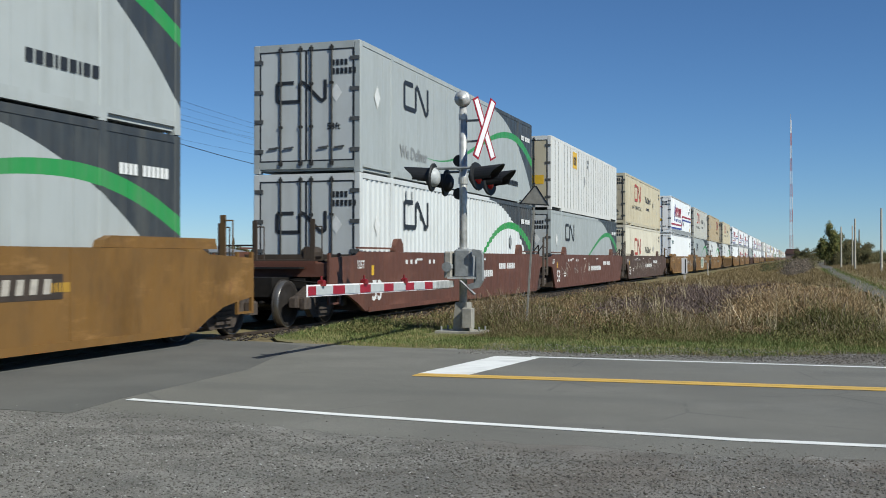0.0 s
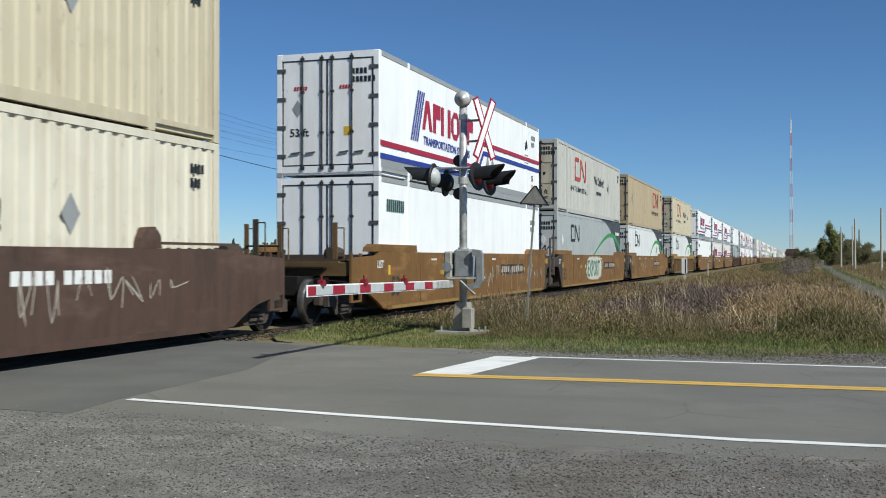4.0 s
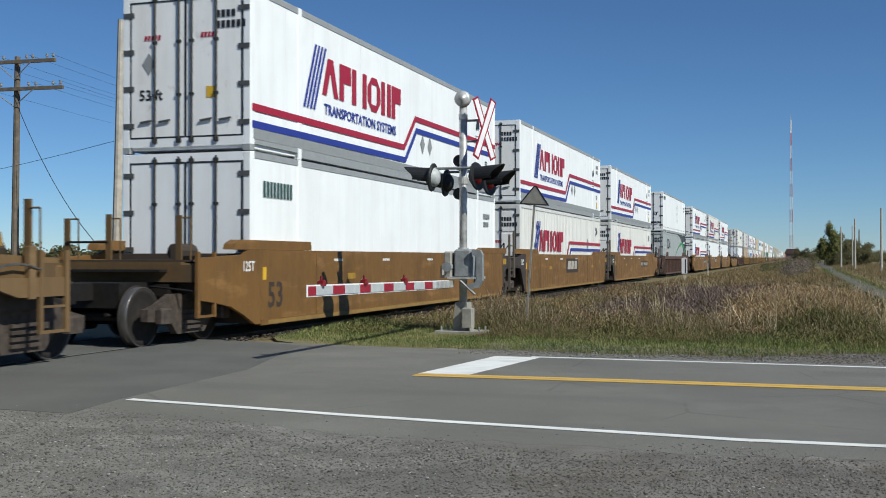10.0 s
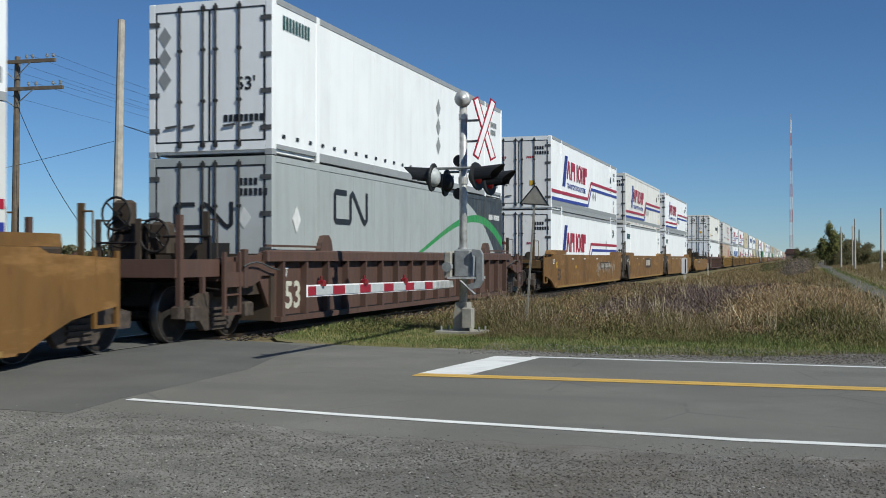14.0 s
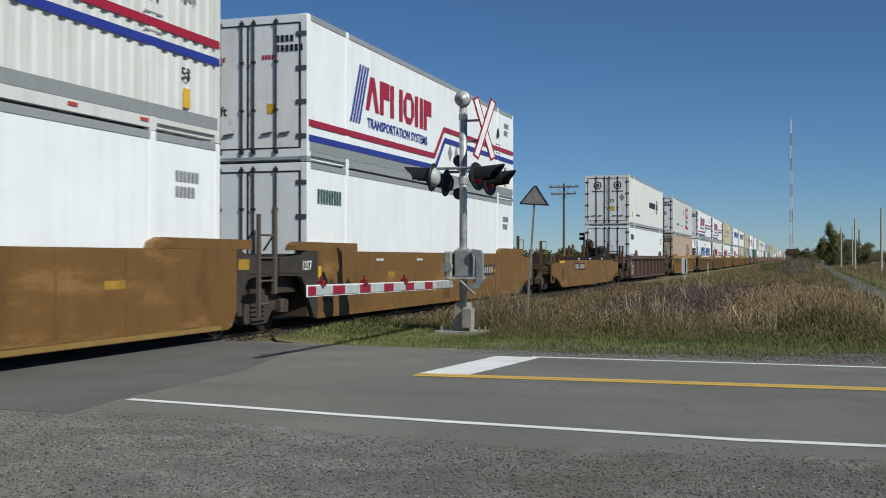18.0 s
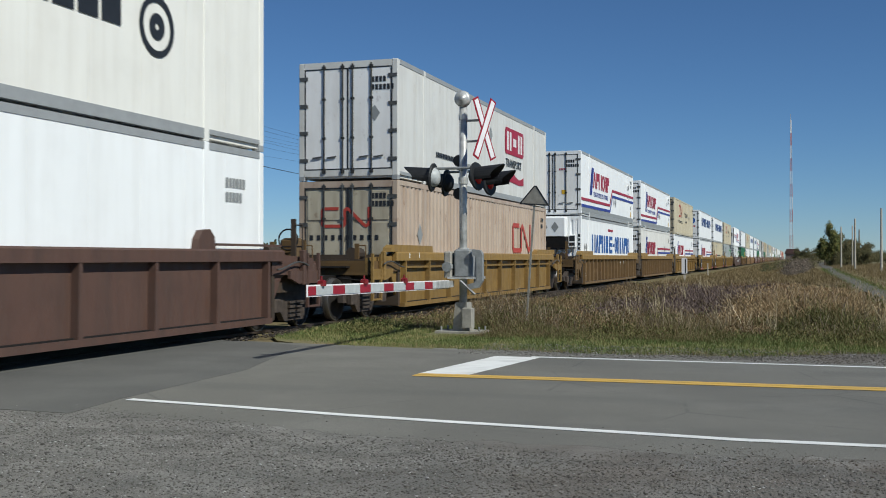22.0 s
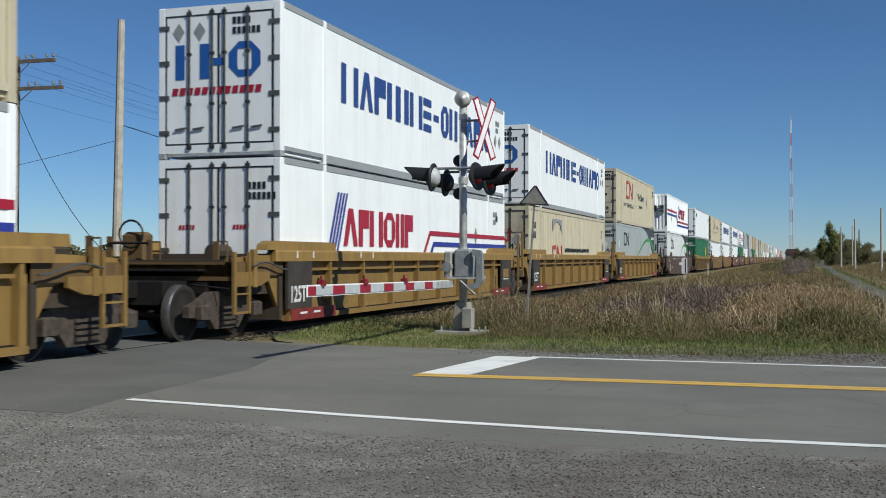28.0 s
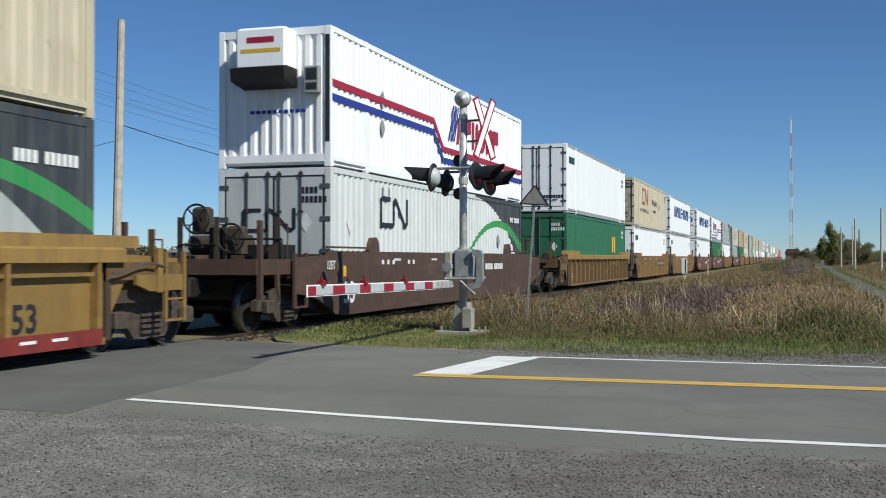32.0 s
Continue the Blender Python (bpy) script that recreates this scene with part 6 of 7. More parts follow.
keep = clear(x, y)
x, y = x[keep], y[keep]
top = weed_top(x, y) * rg.uniform(0.3, 0.8, len(x))
blades("green_weeds", x, y, top + 0.1, 0.007, OLIVE, "green undergrowth between the dry weeds", 15, 1.1, base=-0.12)
def forbs(name, n, x0, x1, y0, y1, power, size, leaf, per, mat, label, seed, pick=None):
    """Low bushy weeds: each a loose heap of small leaves round a few stems, joined into one."""
    rf = np.random.default_rng(seed)
    cx, cy = x0 + (x1 - x0) * rf.random(n), y0 + (y1 - y0) * rf.random(n) ** power
    keep = clear(cx, cy)
    if pick is not None:
        keep &= rf.random(n) < pick(cx, cy)
    cx, cy = cx[keep], cy[keep]
    n = len(cx)
    k = np.repeat(np.arange(n), per)
    r = size * rf.uniform(0.6, 1.4, n)
    d = rf.normal(0, 0.5, (n * per, 3))
    p = np.stack([cx[k] + d[:, 0] * r[k], cy[k] + d[:, 1] * r[k], (weed_top(cx, cy)[k] * rf.uniform(0.15, 1.0, n * per) + 0.25 * np.abs(d[:, 2]) * r[k])], 1)
    u = rf.normal(0, 1, (n * per, 3))
    u[:, 2] = np.abs(u[:, 2]) + 0.6
    u /= np.linalg.norm(u, axis=1)[:, None]
    w = np.cross(u, rf.normal(0, 1, (n * per, 3)))
    w /= np.linalg.norm(w, axis=1)[:, None]
    ll = leaf * rf.uniform(0.6, 1.5, (n * per, 1)) * (0.6 + 0.02 * cy[k] )[:, None]
    v = np.stack([p - u * ll, p + w * ll * 0.4, p + u * ll, p - w * ll * 0.4], 1)
    me = bpy.data.meshes.new(name)
    me.vertices.add(n * per * 4)
    me.vertices.foreach_set("co", v.reshape(-1))
    me.loops.add(n * per * 4)
    me.loops.foreach_set("vertex_index", np.arange(n * per * 4, dtype=np.int32))
    me.polygons.add(n * per)
    me.polygons.foreach_set("loop_start", np.arange(0, n * per * 4, 4, dtype=np.int32))
    me.update(calc_edges=True)
    me.materials.append(mat)
    return tagged(new(name, me), label, "weeds", kind="stuff")


FORB = leafmat("dull_green_forbs", [(0.0, (0.05, 0.055, 0.018)), (0.5, (0.115, 0.115, 0.04)), (0.8, (0.20, 0.175, 0.07)), (1.0, (0.36, 0.29, 0.15))], clump=0.4)
RUSSET = leafmat("russet_forbs", [(0.0, (0.085, 0.055, 0.03)), (0.5, (0.19, 0.125, 0.065)), (1.0, (0.40, 0.30, 0.17))], clump=0.4)
forbs("green_forbs", 460, -8.2, 3.6, 18.2, 46, 1.5, 0.30, 0.022, 140, FORB, "low bushy green weeds", 51, lambda x, y: np.clip(0.25 + 0.35 * (x > -0.5) + 0.5 * (y < 20.5), 0, 1))
forbs("russet_forbs", 260, -8.0, -0.5, 19.2, 50, 1.5, 0.32, 0.020, 130, RUSSET, "rust-brown bushy dead weeds", 52)
forbs("dark_brush", 330, -4.6, -0.2, 23, 46, 1.2, 0.34, 0.026, 110, PURPLE, "dark purplish dead brush", 53, lambda x, y: np.clip(1.4 - np.abs(x + 2.4 - 0.03 * (y - 28)) / 1.6, 0, 1))
forbs("reed_leaves", 200, -1.4, 1.9, 20.8, 44, 1.3, 0.26, 0.032, 90, REED, "bright orange-tan reed leaves", 54)
x, y = scatter(7000, -7.0, 3.2, 19.0, 60, 1.5)
keep = clear(x, y)
x, y = x[keep], y[keep]
top = weed_top(x, y) * rg.uniform(0.6, 1.5, len(x))
blades("weed_stalks", x, y, top + 0.12, 0.0045, STALK, "brown dead weed stalks with seed heads", 13, 0.6, head=1.7, base=-0.12)
x, y, k = tufts(90, 24, -4.2, 3.0, 19.4, 42, 1.5, 0.16)
keep = clear(x, y)
x, y, k = x[keep], y[keep], k[keep]
blades("pale_stems", x, y, (weed_top(x, y) + 0.18) * k * 1.25 + 0.1, 0.010, STRAW, "tall pale stems standing out of the weeds", 24, 0.5, base=-0.12)
x, y = scatter(16000, -4.4, -0.6, 22, 36, 1.0)
keep = ((x + 2.5) / 1.5) ** 2 + ((y - 28) / 6) ** 2 < rg.uniform(0.2, 1.3, len(x))
x, y = x[keep], y[keep]
top = weed_top(x, y) * rg.uniform(0.5, 1.45, len(x))
blades("brush_patch", x, y, top + 0.14, 0.006, PURPLE, "patch of dark purplish dead brush", 17, 0.9, head=1.0, base=-0.12)
x, y, k = tufts(560, 80, -1.5, 1.7, 20.5, 40, 1.2, 0.3)
keep = clear(x, y) & (rg.random(len(x)) < np.clip((x + 1.6) / 1.0, 0.05, 1) * np.clip((1.9 - x) / 0.9, 0, 1))
x, y, k = x[keep], y[keep], k[keep]
top = weed_top(x, y) * k * 1.1
blades("reed_patch", x, y, top + 0.14, 0.007, REED, "orange-tan dry reeds with drooping leaves", 18, 1.2, base=-0.12)
x, y = scatter(90000, -6.6, 2.4, 50, 300, 1.6)
keep = x < lane_edge(y)
x, y = x[keep], y[keep]
blades("far_weeds", x, y, 0.22 * rg.uniform(0.3, 1.5, len(x)), 0.022, DRYBLADE, "dry weeds along the railway", 14, 0.9)
x, y = scatter(40000, 1.7, 5.2, 22, 150, 1.4)
edge = np.minimum(np.abs(x - lane_edge(y)), np.abs(x - np.interp(y, [22, 49, 61, 93, 184], [3.5, 3.6, 3.75, 4.0, 5.4])))
keep = (edge < 0.4 * rg.random(len(x)) ** 1.5 + 0.1) | (rg.random(len(x)) < 0.10)
x, y = x[keep], y[keep]
blades("lane_grass", x, y, 0.08 * rg.uniform(0.4, 1.8, len(x)), 0.012, GREENBLADE, "low grass creeping over the lane", 21, 1.1)
x, y = scatter(60000, 3.7, 22, 24, 240, 1.4)
keep = x > np.interp(y, [22, 49, 61, 93, 184], [3.5, 3.6, 3.75, 4.0, 5.4])
x, y = x[keep], y[keep]
blades("lane_weeds", x, y, 0.28 * rg.uniform(0.3, 1.6, len(x)) * np.clip((x - 3.4) / 3, 0.3, 1), 0.025, DRYBLADE, "dry weeds beside the gravel lane", 16, 0.9)

# loose stones on the shoulder
STONE = leafmat("gravel_stones", [(0.0, (0.06, 0.058, 0.053)), (0.3, (0.14, 0.135, 0.122)), (0.7, (0.225, 0.217, 0.196)), (0.93, (0.30, 0.29, 0.27)), (1.0, (0.52, 0.51, 0.49))], 0.85)
soiled(STONE)
DARKSTONE = leafmat("ballast_stones", [(0.0, (0.025, 0.021, 0.018)), (0.6, (0.055, 0.045, 0.037)), (1.0, (0.12, 0.10, 0.085))], 0.9)


def stones(name, n, x0, x1, y0, y1, lo, hi, seed, label, edge=None, mat=STONE):
    """Small angular stones, each a squashed uneven eight-corner block."""
    rs = np.random.default_rng(seed)
    x, y = x0 + (x1 - x0) * rs.random(n), y0 + (y1 - y0) * rs.random(n)
    if edge is not None:
        keep = rs.random(n) < edge(x, y)
        x, y = x[keep], y[keep]
        n = len(x)
    r = lo * (hi / lo) ** (rs.random(n) ** 2.2)
    corner = np.array([[-1, -1, -1], [1, -1, -1], [1, 1, -1], [-1, 1, -1], [-1, -1, 1], [1, -1, 1], [1, 1, 1], [-1, 1, 1]], float)
    v = corner[None] * rs.uniform(0.45, 1.0, (n, 8, 3)) * np.stack([r, r * rs.uniform(0.6, 1, n), r * rs.uniform(0.22, 0.5, n)], 1)[:, None]
    t = rs.uniform(0, 6.28, n)
    c, s_ = np.cos(t)[:, None], np.sin(t)[:, None]
    v = np.stack([v[..., 0] * c - v[..., 1] * s_ + x[:, None], v[..., 0] * s_ + v[..., 1] * c + y[:, None], v[..., 2] + 0.002], -1)
    q = np.array([[0, 3, 2, 1], [4, 5, 6, 7], [0, 1, 5, 4], [1, 2, 6, 5], [2, 3, 7, 6], [3, 0, 4, 7]])
    f = (np.arange(n)[:, None, None] * 8 + q[None]).reshape(-1, 4)
    me = bpy.data.meshes.new(name)
    me.vertices.add(n * 8)
    me.vertices.foreach_set("co", v.reshape(-1))
    me.loops.add(f.size)
    me.loops.foreach_set("vertex_index", f.reshape(-1).astype(np.int32))
    me.polygons.add(len(f))
    me.polygons.foreach_set("loop_start", np.arange(0, f.size, 4, dtype=np.int32))
    me.update(calc_edges=True)
    me.materials.append(mat)
    return tagged(new(name, me), label, "gravel", kind="stuff")


shoulder = lambda x, y: np.clip((np.interp(x, [-9, -7, -5.7, -4.3, -2.5, 0, 2], [8.45, 8.4, 8.42, 8.0, 7.85, 7.95, 8.0]) - y) * 1.3 + 0.05 + 0.35 * np.sin(x * 2.3 + y * 3.1) * np.sin(x * 0.9 - y * 1.7), 0.010, 1)
stones("loose_gravel", 95000, -7.5, 2.2, 4.6, 8.7, 0.003, 0.0105, 41, "loose grey gravel stones on the shoulder", shoulder)
stones("coarse_gravel", 2600, -7.5, 2.2, 4.6, 8.3, 0.009, 0.020, 44, "larger loose stones on the gravel", lambda x, y: 0.6 * shoulder(x, y))
stones("loose_gravel", 14000, -4.6, 3.6, 14.75, 16.8, 0.005, 0.018, 42, "loose stones along the road edge")
stones("track_ballast", 14000, -9.2, -7.0, 15.9, 60, 0.02, 0.05, 43, "loose ballast stones beside the track", lambda x, y: x < -8.6 + np.clip((y - 20) * 0.10, 0, 1.5), DARKSTONE)

# ---- level crossing signal ----
MX, MY = -5.80, 19.05
sig = thing("crossing_signal", "aluminium level crossing mast with crossbuck, lamps and lowered gate", "crossing signal", at=(MX, MY, 0))
part("base_plate", Geo().cbox(-0.46, 0.46, -0.30, 0.30, -0.05, 0.035, 0.01), BASEGREY, sig)
for bx in (-0.36, 0.36):
    for by in (-0.2, 0.2):
        part("anchor_bolt", Geo().tube((bx, by, 0.035), (bx, by, 0.11), 0.02, n=6), DULLGREY, sig)
part("base_casting", Geo().prism([(-0.16, 0.035), (0.16, 0.035), (0.11, 0.55), (-0.11, 0.55)], -0.15, 0.15, 1), BASEGREY, sig)
part("junction_box", Geo().cbox(0.06, 0.26, -0.32, -0.14, 0.10, 0.46, 0.02), BASEGREY, sig)
part("mast", Geo().tube((0, 0, 0.5), (0, 0, 4.15), 0.072, n=16), ALU, sig, smooth=True)
part("mast_collar", Geo().tube((0, 0, 3.9), (0, 0, 4.0), 0.085, n=16).tube((0, 0, 1.45), (0, 0, 1.55), 0.10, n=16).tube((0, 0, 2.72), (0, 0, 2.84), 0.09, n=16), ALU, sig)
part("bell", Geo().lathe([(0.0, -0.12), (0.05, -0.12), (0.055, -0.10), (0.12, -0.095), (0.145, -0.07), (0.152, -0.03), (0.152, 0.02), (0.12, 0.05), (0.0, 0.06)], 24, 1, (0, -0.02, 4.28)), ALU, sig, "round aluminium bell", smooth=True)
ARMGREY = plain("grey_reflective", (0.46, 0.48, 0.48), 0.5, 0, 0.15, 8)
# crossbuck
buck = part("crossbuck", Geo().box(-0.02, 0.02, -0.03, 0.03, -0.1, 0.1), DULLGREY, sig, "white crossbuck boards with red borders")
buck.matrix_basis = pose(0.40, -0.02, 3.72, 0, 0, -24)
for a in (65, -65):
    arm = Matrix.Rotation(radians(a), 4, "X")
    for mat, w, l, x in ((SIGNRED, 0.17, 0.60, 0.012), (SIGNWHITE, 0.105, 0.565, 0.018)):
        b = part("red_border" if mat is SIGNRED else "white_board", Geo().box(x - 0.008 if mat is SIGNRED else x - 0.004, x + (0.003 if a > 0 else 0.0), -l, l, -w / 2, w / 2), mat, buck)
        b.matrix_basis = Matrix.Translation((0.004 if a > 0 else 0.0, 0, 0)) @ arm
for z in (3.88, 3.5):
    part("bracket", Geo().tube((0.0, 0, z), (0.40, -0.02, z), 0.022, n=8), DULLGREY, sig)


def lamp(parent, x, y, z, d):
    """A flashing lamp head, its face turned to +x or, with d = -1, to -x."""
    h = part("lamp_disc", Geo().lathe([(0.0, -0.02), (0.25, -0.02), (0.26, 0.0), (0.25, 0.02), (0.0, 0.02)], 24, 0), LAMPBLACK, parent)
    h.matrix_basis = pose(x, y, z, 0, -6, -12 if d > 0 else 182)
    part("lamp_housing", Geo().lathe([(0.0, -0.14), (0.09, -0.13), (0.15, -0.09), (0.175, -0.02)], 18, 0), ARMGREY if d < 0 and y < 0 else LAMPBLACK, h, smooth=True)
    part("lens", Geo().lathe([(0.0, 0.075), (0.08, 0.065), (0.14, 0.03), (0.145, 0.022)], 18, 0), LENSRED, h, "red lens", smooth=True)
    g = Geo()
    n = 14
    for i in range(n + 1):
        t = -25 + 230 * i / n
        reach = 0.34 + 0.22 * max(0.0, math.sin(radians(t)))
        c, s_ = math.cos(radians(t)), math.sin(radians(t))
        g.v += [(0.02, 0.17 * c, 0.17 * s_), (reach, 0.165 * c, 0.16 * s_ - 0.01), (reach, 0.155 * c, 0.15 * s_ - 0.01), (0.02, 0.16 * c, 0.16 * s_)]
    g.f += [(4 * i + j, 4 * i + (j + 1) % 4, 4 * i + 4 + (j + 1) % 4, 4 * i + 4 + j) for i in range(n) for j in range(3)]
    part("hood", g, LAMPBLACK, h)


part("lamp_arm", Geo().tube((0, -0.42, 2.98), (0, 0.42, 2.98), 0.03, n=8), DULLGREY, sig)
for q in (-0.40, 0.40):
    part("lamp_bracket", Geo().tube((-0.42, q, 2.98), (0.36, q, 2.98), 0.025, n=8), DULLGREY, sig)
    lamp(sig, 0.38, q, 2.80 - q * 0.06, 1)
    lamp(sig, -0.46, q, 2.80 - q * 0.06, -1)
for zz in (3.16, 2.55):
    part("rear_disc", Geo().tube((-0.12, 0.10, zz), (-0.12, 0.13, zz), 0.11, n=20), LAMPBLACK, sig)
# gate gear
gear = part("gate_mechanism", Geo().cbox(-0.12, 0.20, -0.20, 0.20, 1.03, 1.52, 0.03), DULLGREY, sig)
part("relay_box", Geo().cbox(-0.30, -0.16, -0.24, 0.24, 1.0, 1.48, 0.02), BASEGREY, gear)
part("counterweight", Geo().prism([(0.25, 1.52), (0.40, 1.50), (0.44, 1.42), (0.44, 0.95), (0.36, 0.82), (0.22, 0.80), (0.16, 0.88), (0.30, 0.92), (0.33, 1.0), (0.33, 1.38), (0.25, 1.42)], -0.28, -0.16, 1), DULLGREY, gear)
part("gear_plate", Geo().box(-0.22, 0.34, -0.28, 0.28, 0.98, 1.02), ALU, gear)
part("counterweight_arm", Geo().tube((0.30, -0.1, 1.45), (0.30, -0.25, 0.85), 0.035, n=8).tube((0.02, -0.26, 0.95), (0.30, -0.26, 0.70), 0.025, n=6), DULLGREY, gear)
part("motor", Geo().tube((-0.23, -0.30, 1.2), (-0.23, 0.1, 1.2), 0.09, n=12), DULLGREY, gear)
gate = part("gate_arm", Geo().box(-0.17, -0.12, -1.05, -0.2, 0.83, 0.95), ALU, sig, "striped red and white gate arm")
z = lambda q: 0.88 + (-q) * 0.0085
edge = -0.30
k = 0
while edge > -6.28:
    step = 0.41 if k % 2 == 0 else 0.55
    far = max(edge - step, -6.28)
    part("red_panel" if k % 2 == 0 else "white_panel", Geo().prism([(edge, z(edge) - 0.058), (edge, z(edge) + 0.058), (far, z(far) + 0.06), (far, z(far) - 0.06)], -0.20, -0.17, 0), SIGNRED if k % 2 == 0 else ARMGREY, gate)
    edge, k = far, k + 1
part("arm_edging", Geo().prism([(-0.28, z(-0.28) - 0.075), (-0.28, z(-0.28) + 0.075), (-6.32, z(-6.32) + 0.078), (-6.32, z(-6.32) - 0.078)], -0.192, -0.182, 0), SIGNWHITE, gate)
for q in (-5.85, -4.35, -2.65):
    part("arm_lamp", Geo().cbox(-0.24, -0.13, q - 0.045, q + 0.045, z(q) + 0.06, z(q) + 0.14, 0.02).tube((-0.19, q, z(q) + 0.14), (-0.19, q, z(q) + 0.19), 0.016, n=6), ARMLAMP, gate)

POSTGREY = plain("weathered_sign_back", (0.30, 0.285, 0.25), 0.5, 0.1, 0.25, 9)
sign = thing("triangle_sign", "grey triangular sign back on a leaning steel post", "sign", at=(-5.0, 20.62, 0))
part("post", Geo().box(-0.018, 0.018, -0.015, 0.015, -0.1, 2.66), POSTGREY, sign)
part("panel", Geo().prism([(-0.27, 2.42), (0.27, 2.42), (0.02, 2.75), (-0.02, 2.75)], -0.03, -0.022, 1), POSTGREY, sign)
rim = [(-0.28, 2.41), (0.28, 2.41), (0.02, 2.76), (-0.02, 2.76)]
part("panel_rim", stroke(rim + rim[:1], 0.025, -0.034, -0.02), INKBLACK, sign).matrix_basis = pose(0, 0, 0, 0, 0, -90) @ Matrix.Diagonal((-1, 1, 1, 1))
sign.rotation_euler = (0, radians(4.0), 0)

# ---- far side and distance ----
def pole(x, y, h, r, mat, label, arms=(), lean=0.0):
    p = thing("utility_pole", label, "utility pole", "utility poles", at=(x, y, -0.06))
    part("shaft", Geo().tube((0, 0, 0), (0, 0, h), r, r * 0.7, n=10), mat, p)
    for z, w in arms:
        arm = part("crossarm", Geo().box(-w, w, -0.21, -0.11, z, z + 0.12), mat, p)
        for q in (-0.95, -0.8, -0.42, -0.27, 0.3, 0.45, 0.8, 0.95):
            part("insulator", Geo().lathe([(0.02, 0.12), (0.02, 0.18), (0.05, 0.18), (0.06, 0.22), (0.035, 0.24), (0.045, 0.29), (0.0, 0.30)], 8, 2, (q * w, -0.16, z)), DULLGREY, arm)
        for q in (-1, 1):
            part("arm_brace", Geo().tube((q * w * 0.42, -0.22, z + 0.02), (0, -0.16, z - 0.55), 0.02, n=5), DULLGREY, arm)
    p.rotation_euler = (0, radians(lean), 0)
    return p


pole(-20.3, 29.2, 8.9, 0.16, POLEPALE, "tall pale wooden pole beyond the track", lean=1.2)
pole(-26.3, 31.8, 8.55, 0.14, POLEWOOD, "dark wooden pole with two crossarms", ((7.32, 2.05), (8.28, 1.72)), 0.8)
pole(-22.75, 68.0, 7.75, 0.12, POLEWOOD, "dark wooden pole with crossarm beyond the track", ((7.35, 1.2),))
pole(-20.6, 100.0, 8.4, 0.14, POLEWOOD, "distant dark wooden pole with two crossarms", ((7.35, 1.2), (8.0, 1.42)))


pole(-21.5, 134.0, 9.1, 0.15, POLEWOOD, "far dark wooden pole with two crossarms", ((7.9, 1.3), (8.7, 1.5)))
stand = thing("trackside_board", "dark double board on a slim post beyond the track", "railway sign", at=(-14.0, 74.8, -0.2))
part("post", Geo().tube((0, 0, 0), (0, 0, 3.3), 0.05, n=8), STEELDARK, stand)
for z in (2.82, 3.12):
    part("board", Geo().cbox(-0.31, 0.31, -0.09, -0.05, z, z + 0.2, 0.015), STEELDARK, stand)


def wire(a, b, sag, r=0.012):
    w = Geo()
    a, b = Vector(a), Vector(b)
    pts = [a.lerp(b, t / 16) - Vector((0, 0, sag * 4 * (t / 16) * (1 - t / 16))) for t in range(17)]
    w.cable(pts, r)
    return solid("overhead_wire", w, WIRE, "thin sagging overhead wire", "wire", "overhead wires")


for dx, za, zb in ((-1.6, 8.5, 7.2), (-0.6, 8.5, 7.2), (0.6, 8.5, 7.2), (1.5, 8.5, 7.2), (-1.8, 7.55, 6.6), (0.7, 7.55, 6.6), (1.85, 7.55, 6.6)):
    wire((-26.2 + dx, 31.65, za), (-22.75 + dx * 0.6, 67.9, zb + 0.45), 0.7, 0.0045)
wire((-20.3, 29.2, 5.6), (-22.75, 68.0, 6.4), 0.8, 0.013)
wire((-26.2, 31.6, 7.1), (-17.4, 26.6, 0.6), 1.1, 0.012)
wire((-20.45, 29.3, 5.05), (-60, 46, 5.2), 0.9, 0.009)
for x, y, h, r, mat in ((5.82, 154, 5.6, 0.13, POLEPALE), (6.47, 132, 5.9, 0.13, POLEPALE), (7.86, 112, 6.2, 0.13, POLEPALE), (12.3, 235, 7.2, 0.16, POLEWOOD), (8.35, 178, 6.4, 0.12, POLEPALE)):
    pole(x, y, h, r, mat, "wooden pole beside the gravel lane")

mast = thing("lattice_tower", "tall slender red and white lattice radio tower", "radio tower", at=(-2.2, 600, -0.06))
for k in range(11):
    z0, z1 = k * 6.75, (k + 1) * 6.75
    tower = Geo()
    w0, w1 = 1.1 - k * 0.07, 1.1 - (k + 1) * 0.07
    for a in range(3):
        p, q = (math.cos(2.1 * a), math.sin(2.1 * a)), (math.cos(2.1 * (a + 1)), math.sin(2.1 * (a + 1)))
        tower.tube((p[0] * w0, p[1] * w0, z0), (p[0] * w1, p[1] * w1, z1), 0.16, n=5)
        for j in range(4):
            t0, t1 = j / 4, (j + 1) / 4
            a0, a1 = w0 + (w1 - w0) * t0, w0 + (w1 - w0) * t1
            tower.tube((p[0] * a0, p[1] * a0, z0 + 6.75 * t0), (q[0] * a1, q[1] * a1, z0 + 6.75 * t1), 0.08, n=4)
    part("lattice_section", tower, TOWERWHITE if k % 2 == 0 else TOWERRED, mast)
part("antenna", Geo().tube((0, 0, 74.2), (0, 0, 77.6), 0.12, n=6), TOWERWHITE, mast)

LEAF = leafmat("tree_leaves", [(0.0, (0.045, 0.055, 0.018)), (0.6, (0.09, 0.105, 0.03)), (1.0, (0.20, 0.16, 0.05))])
LEAFDARK = leafmat("dark_bush_leaves", [(0.0, (0.04, 0.043, 0.02)), (0.6, (0.075, 0.075, 0.032)), (1.0, (0.15, 0.11, 0.05))])


BRUSHGREY = leafmat("grey_brown_brush", [(0.0, (0.05, 0.042, 0.034)), (0.6, (0.10, 0.082, 0.066)), (1.0, (0.19, 0.15, 0.11))])


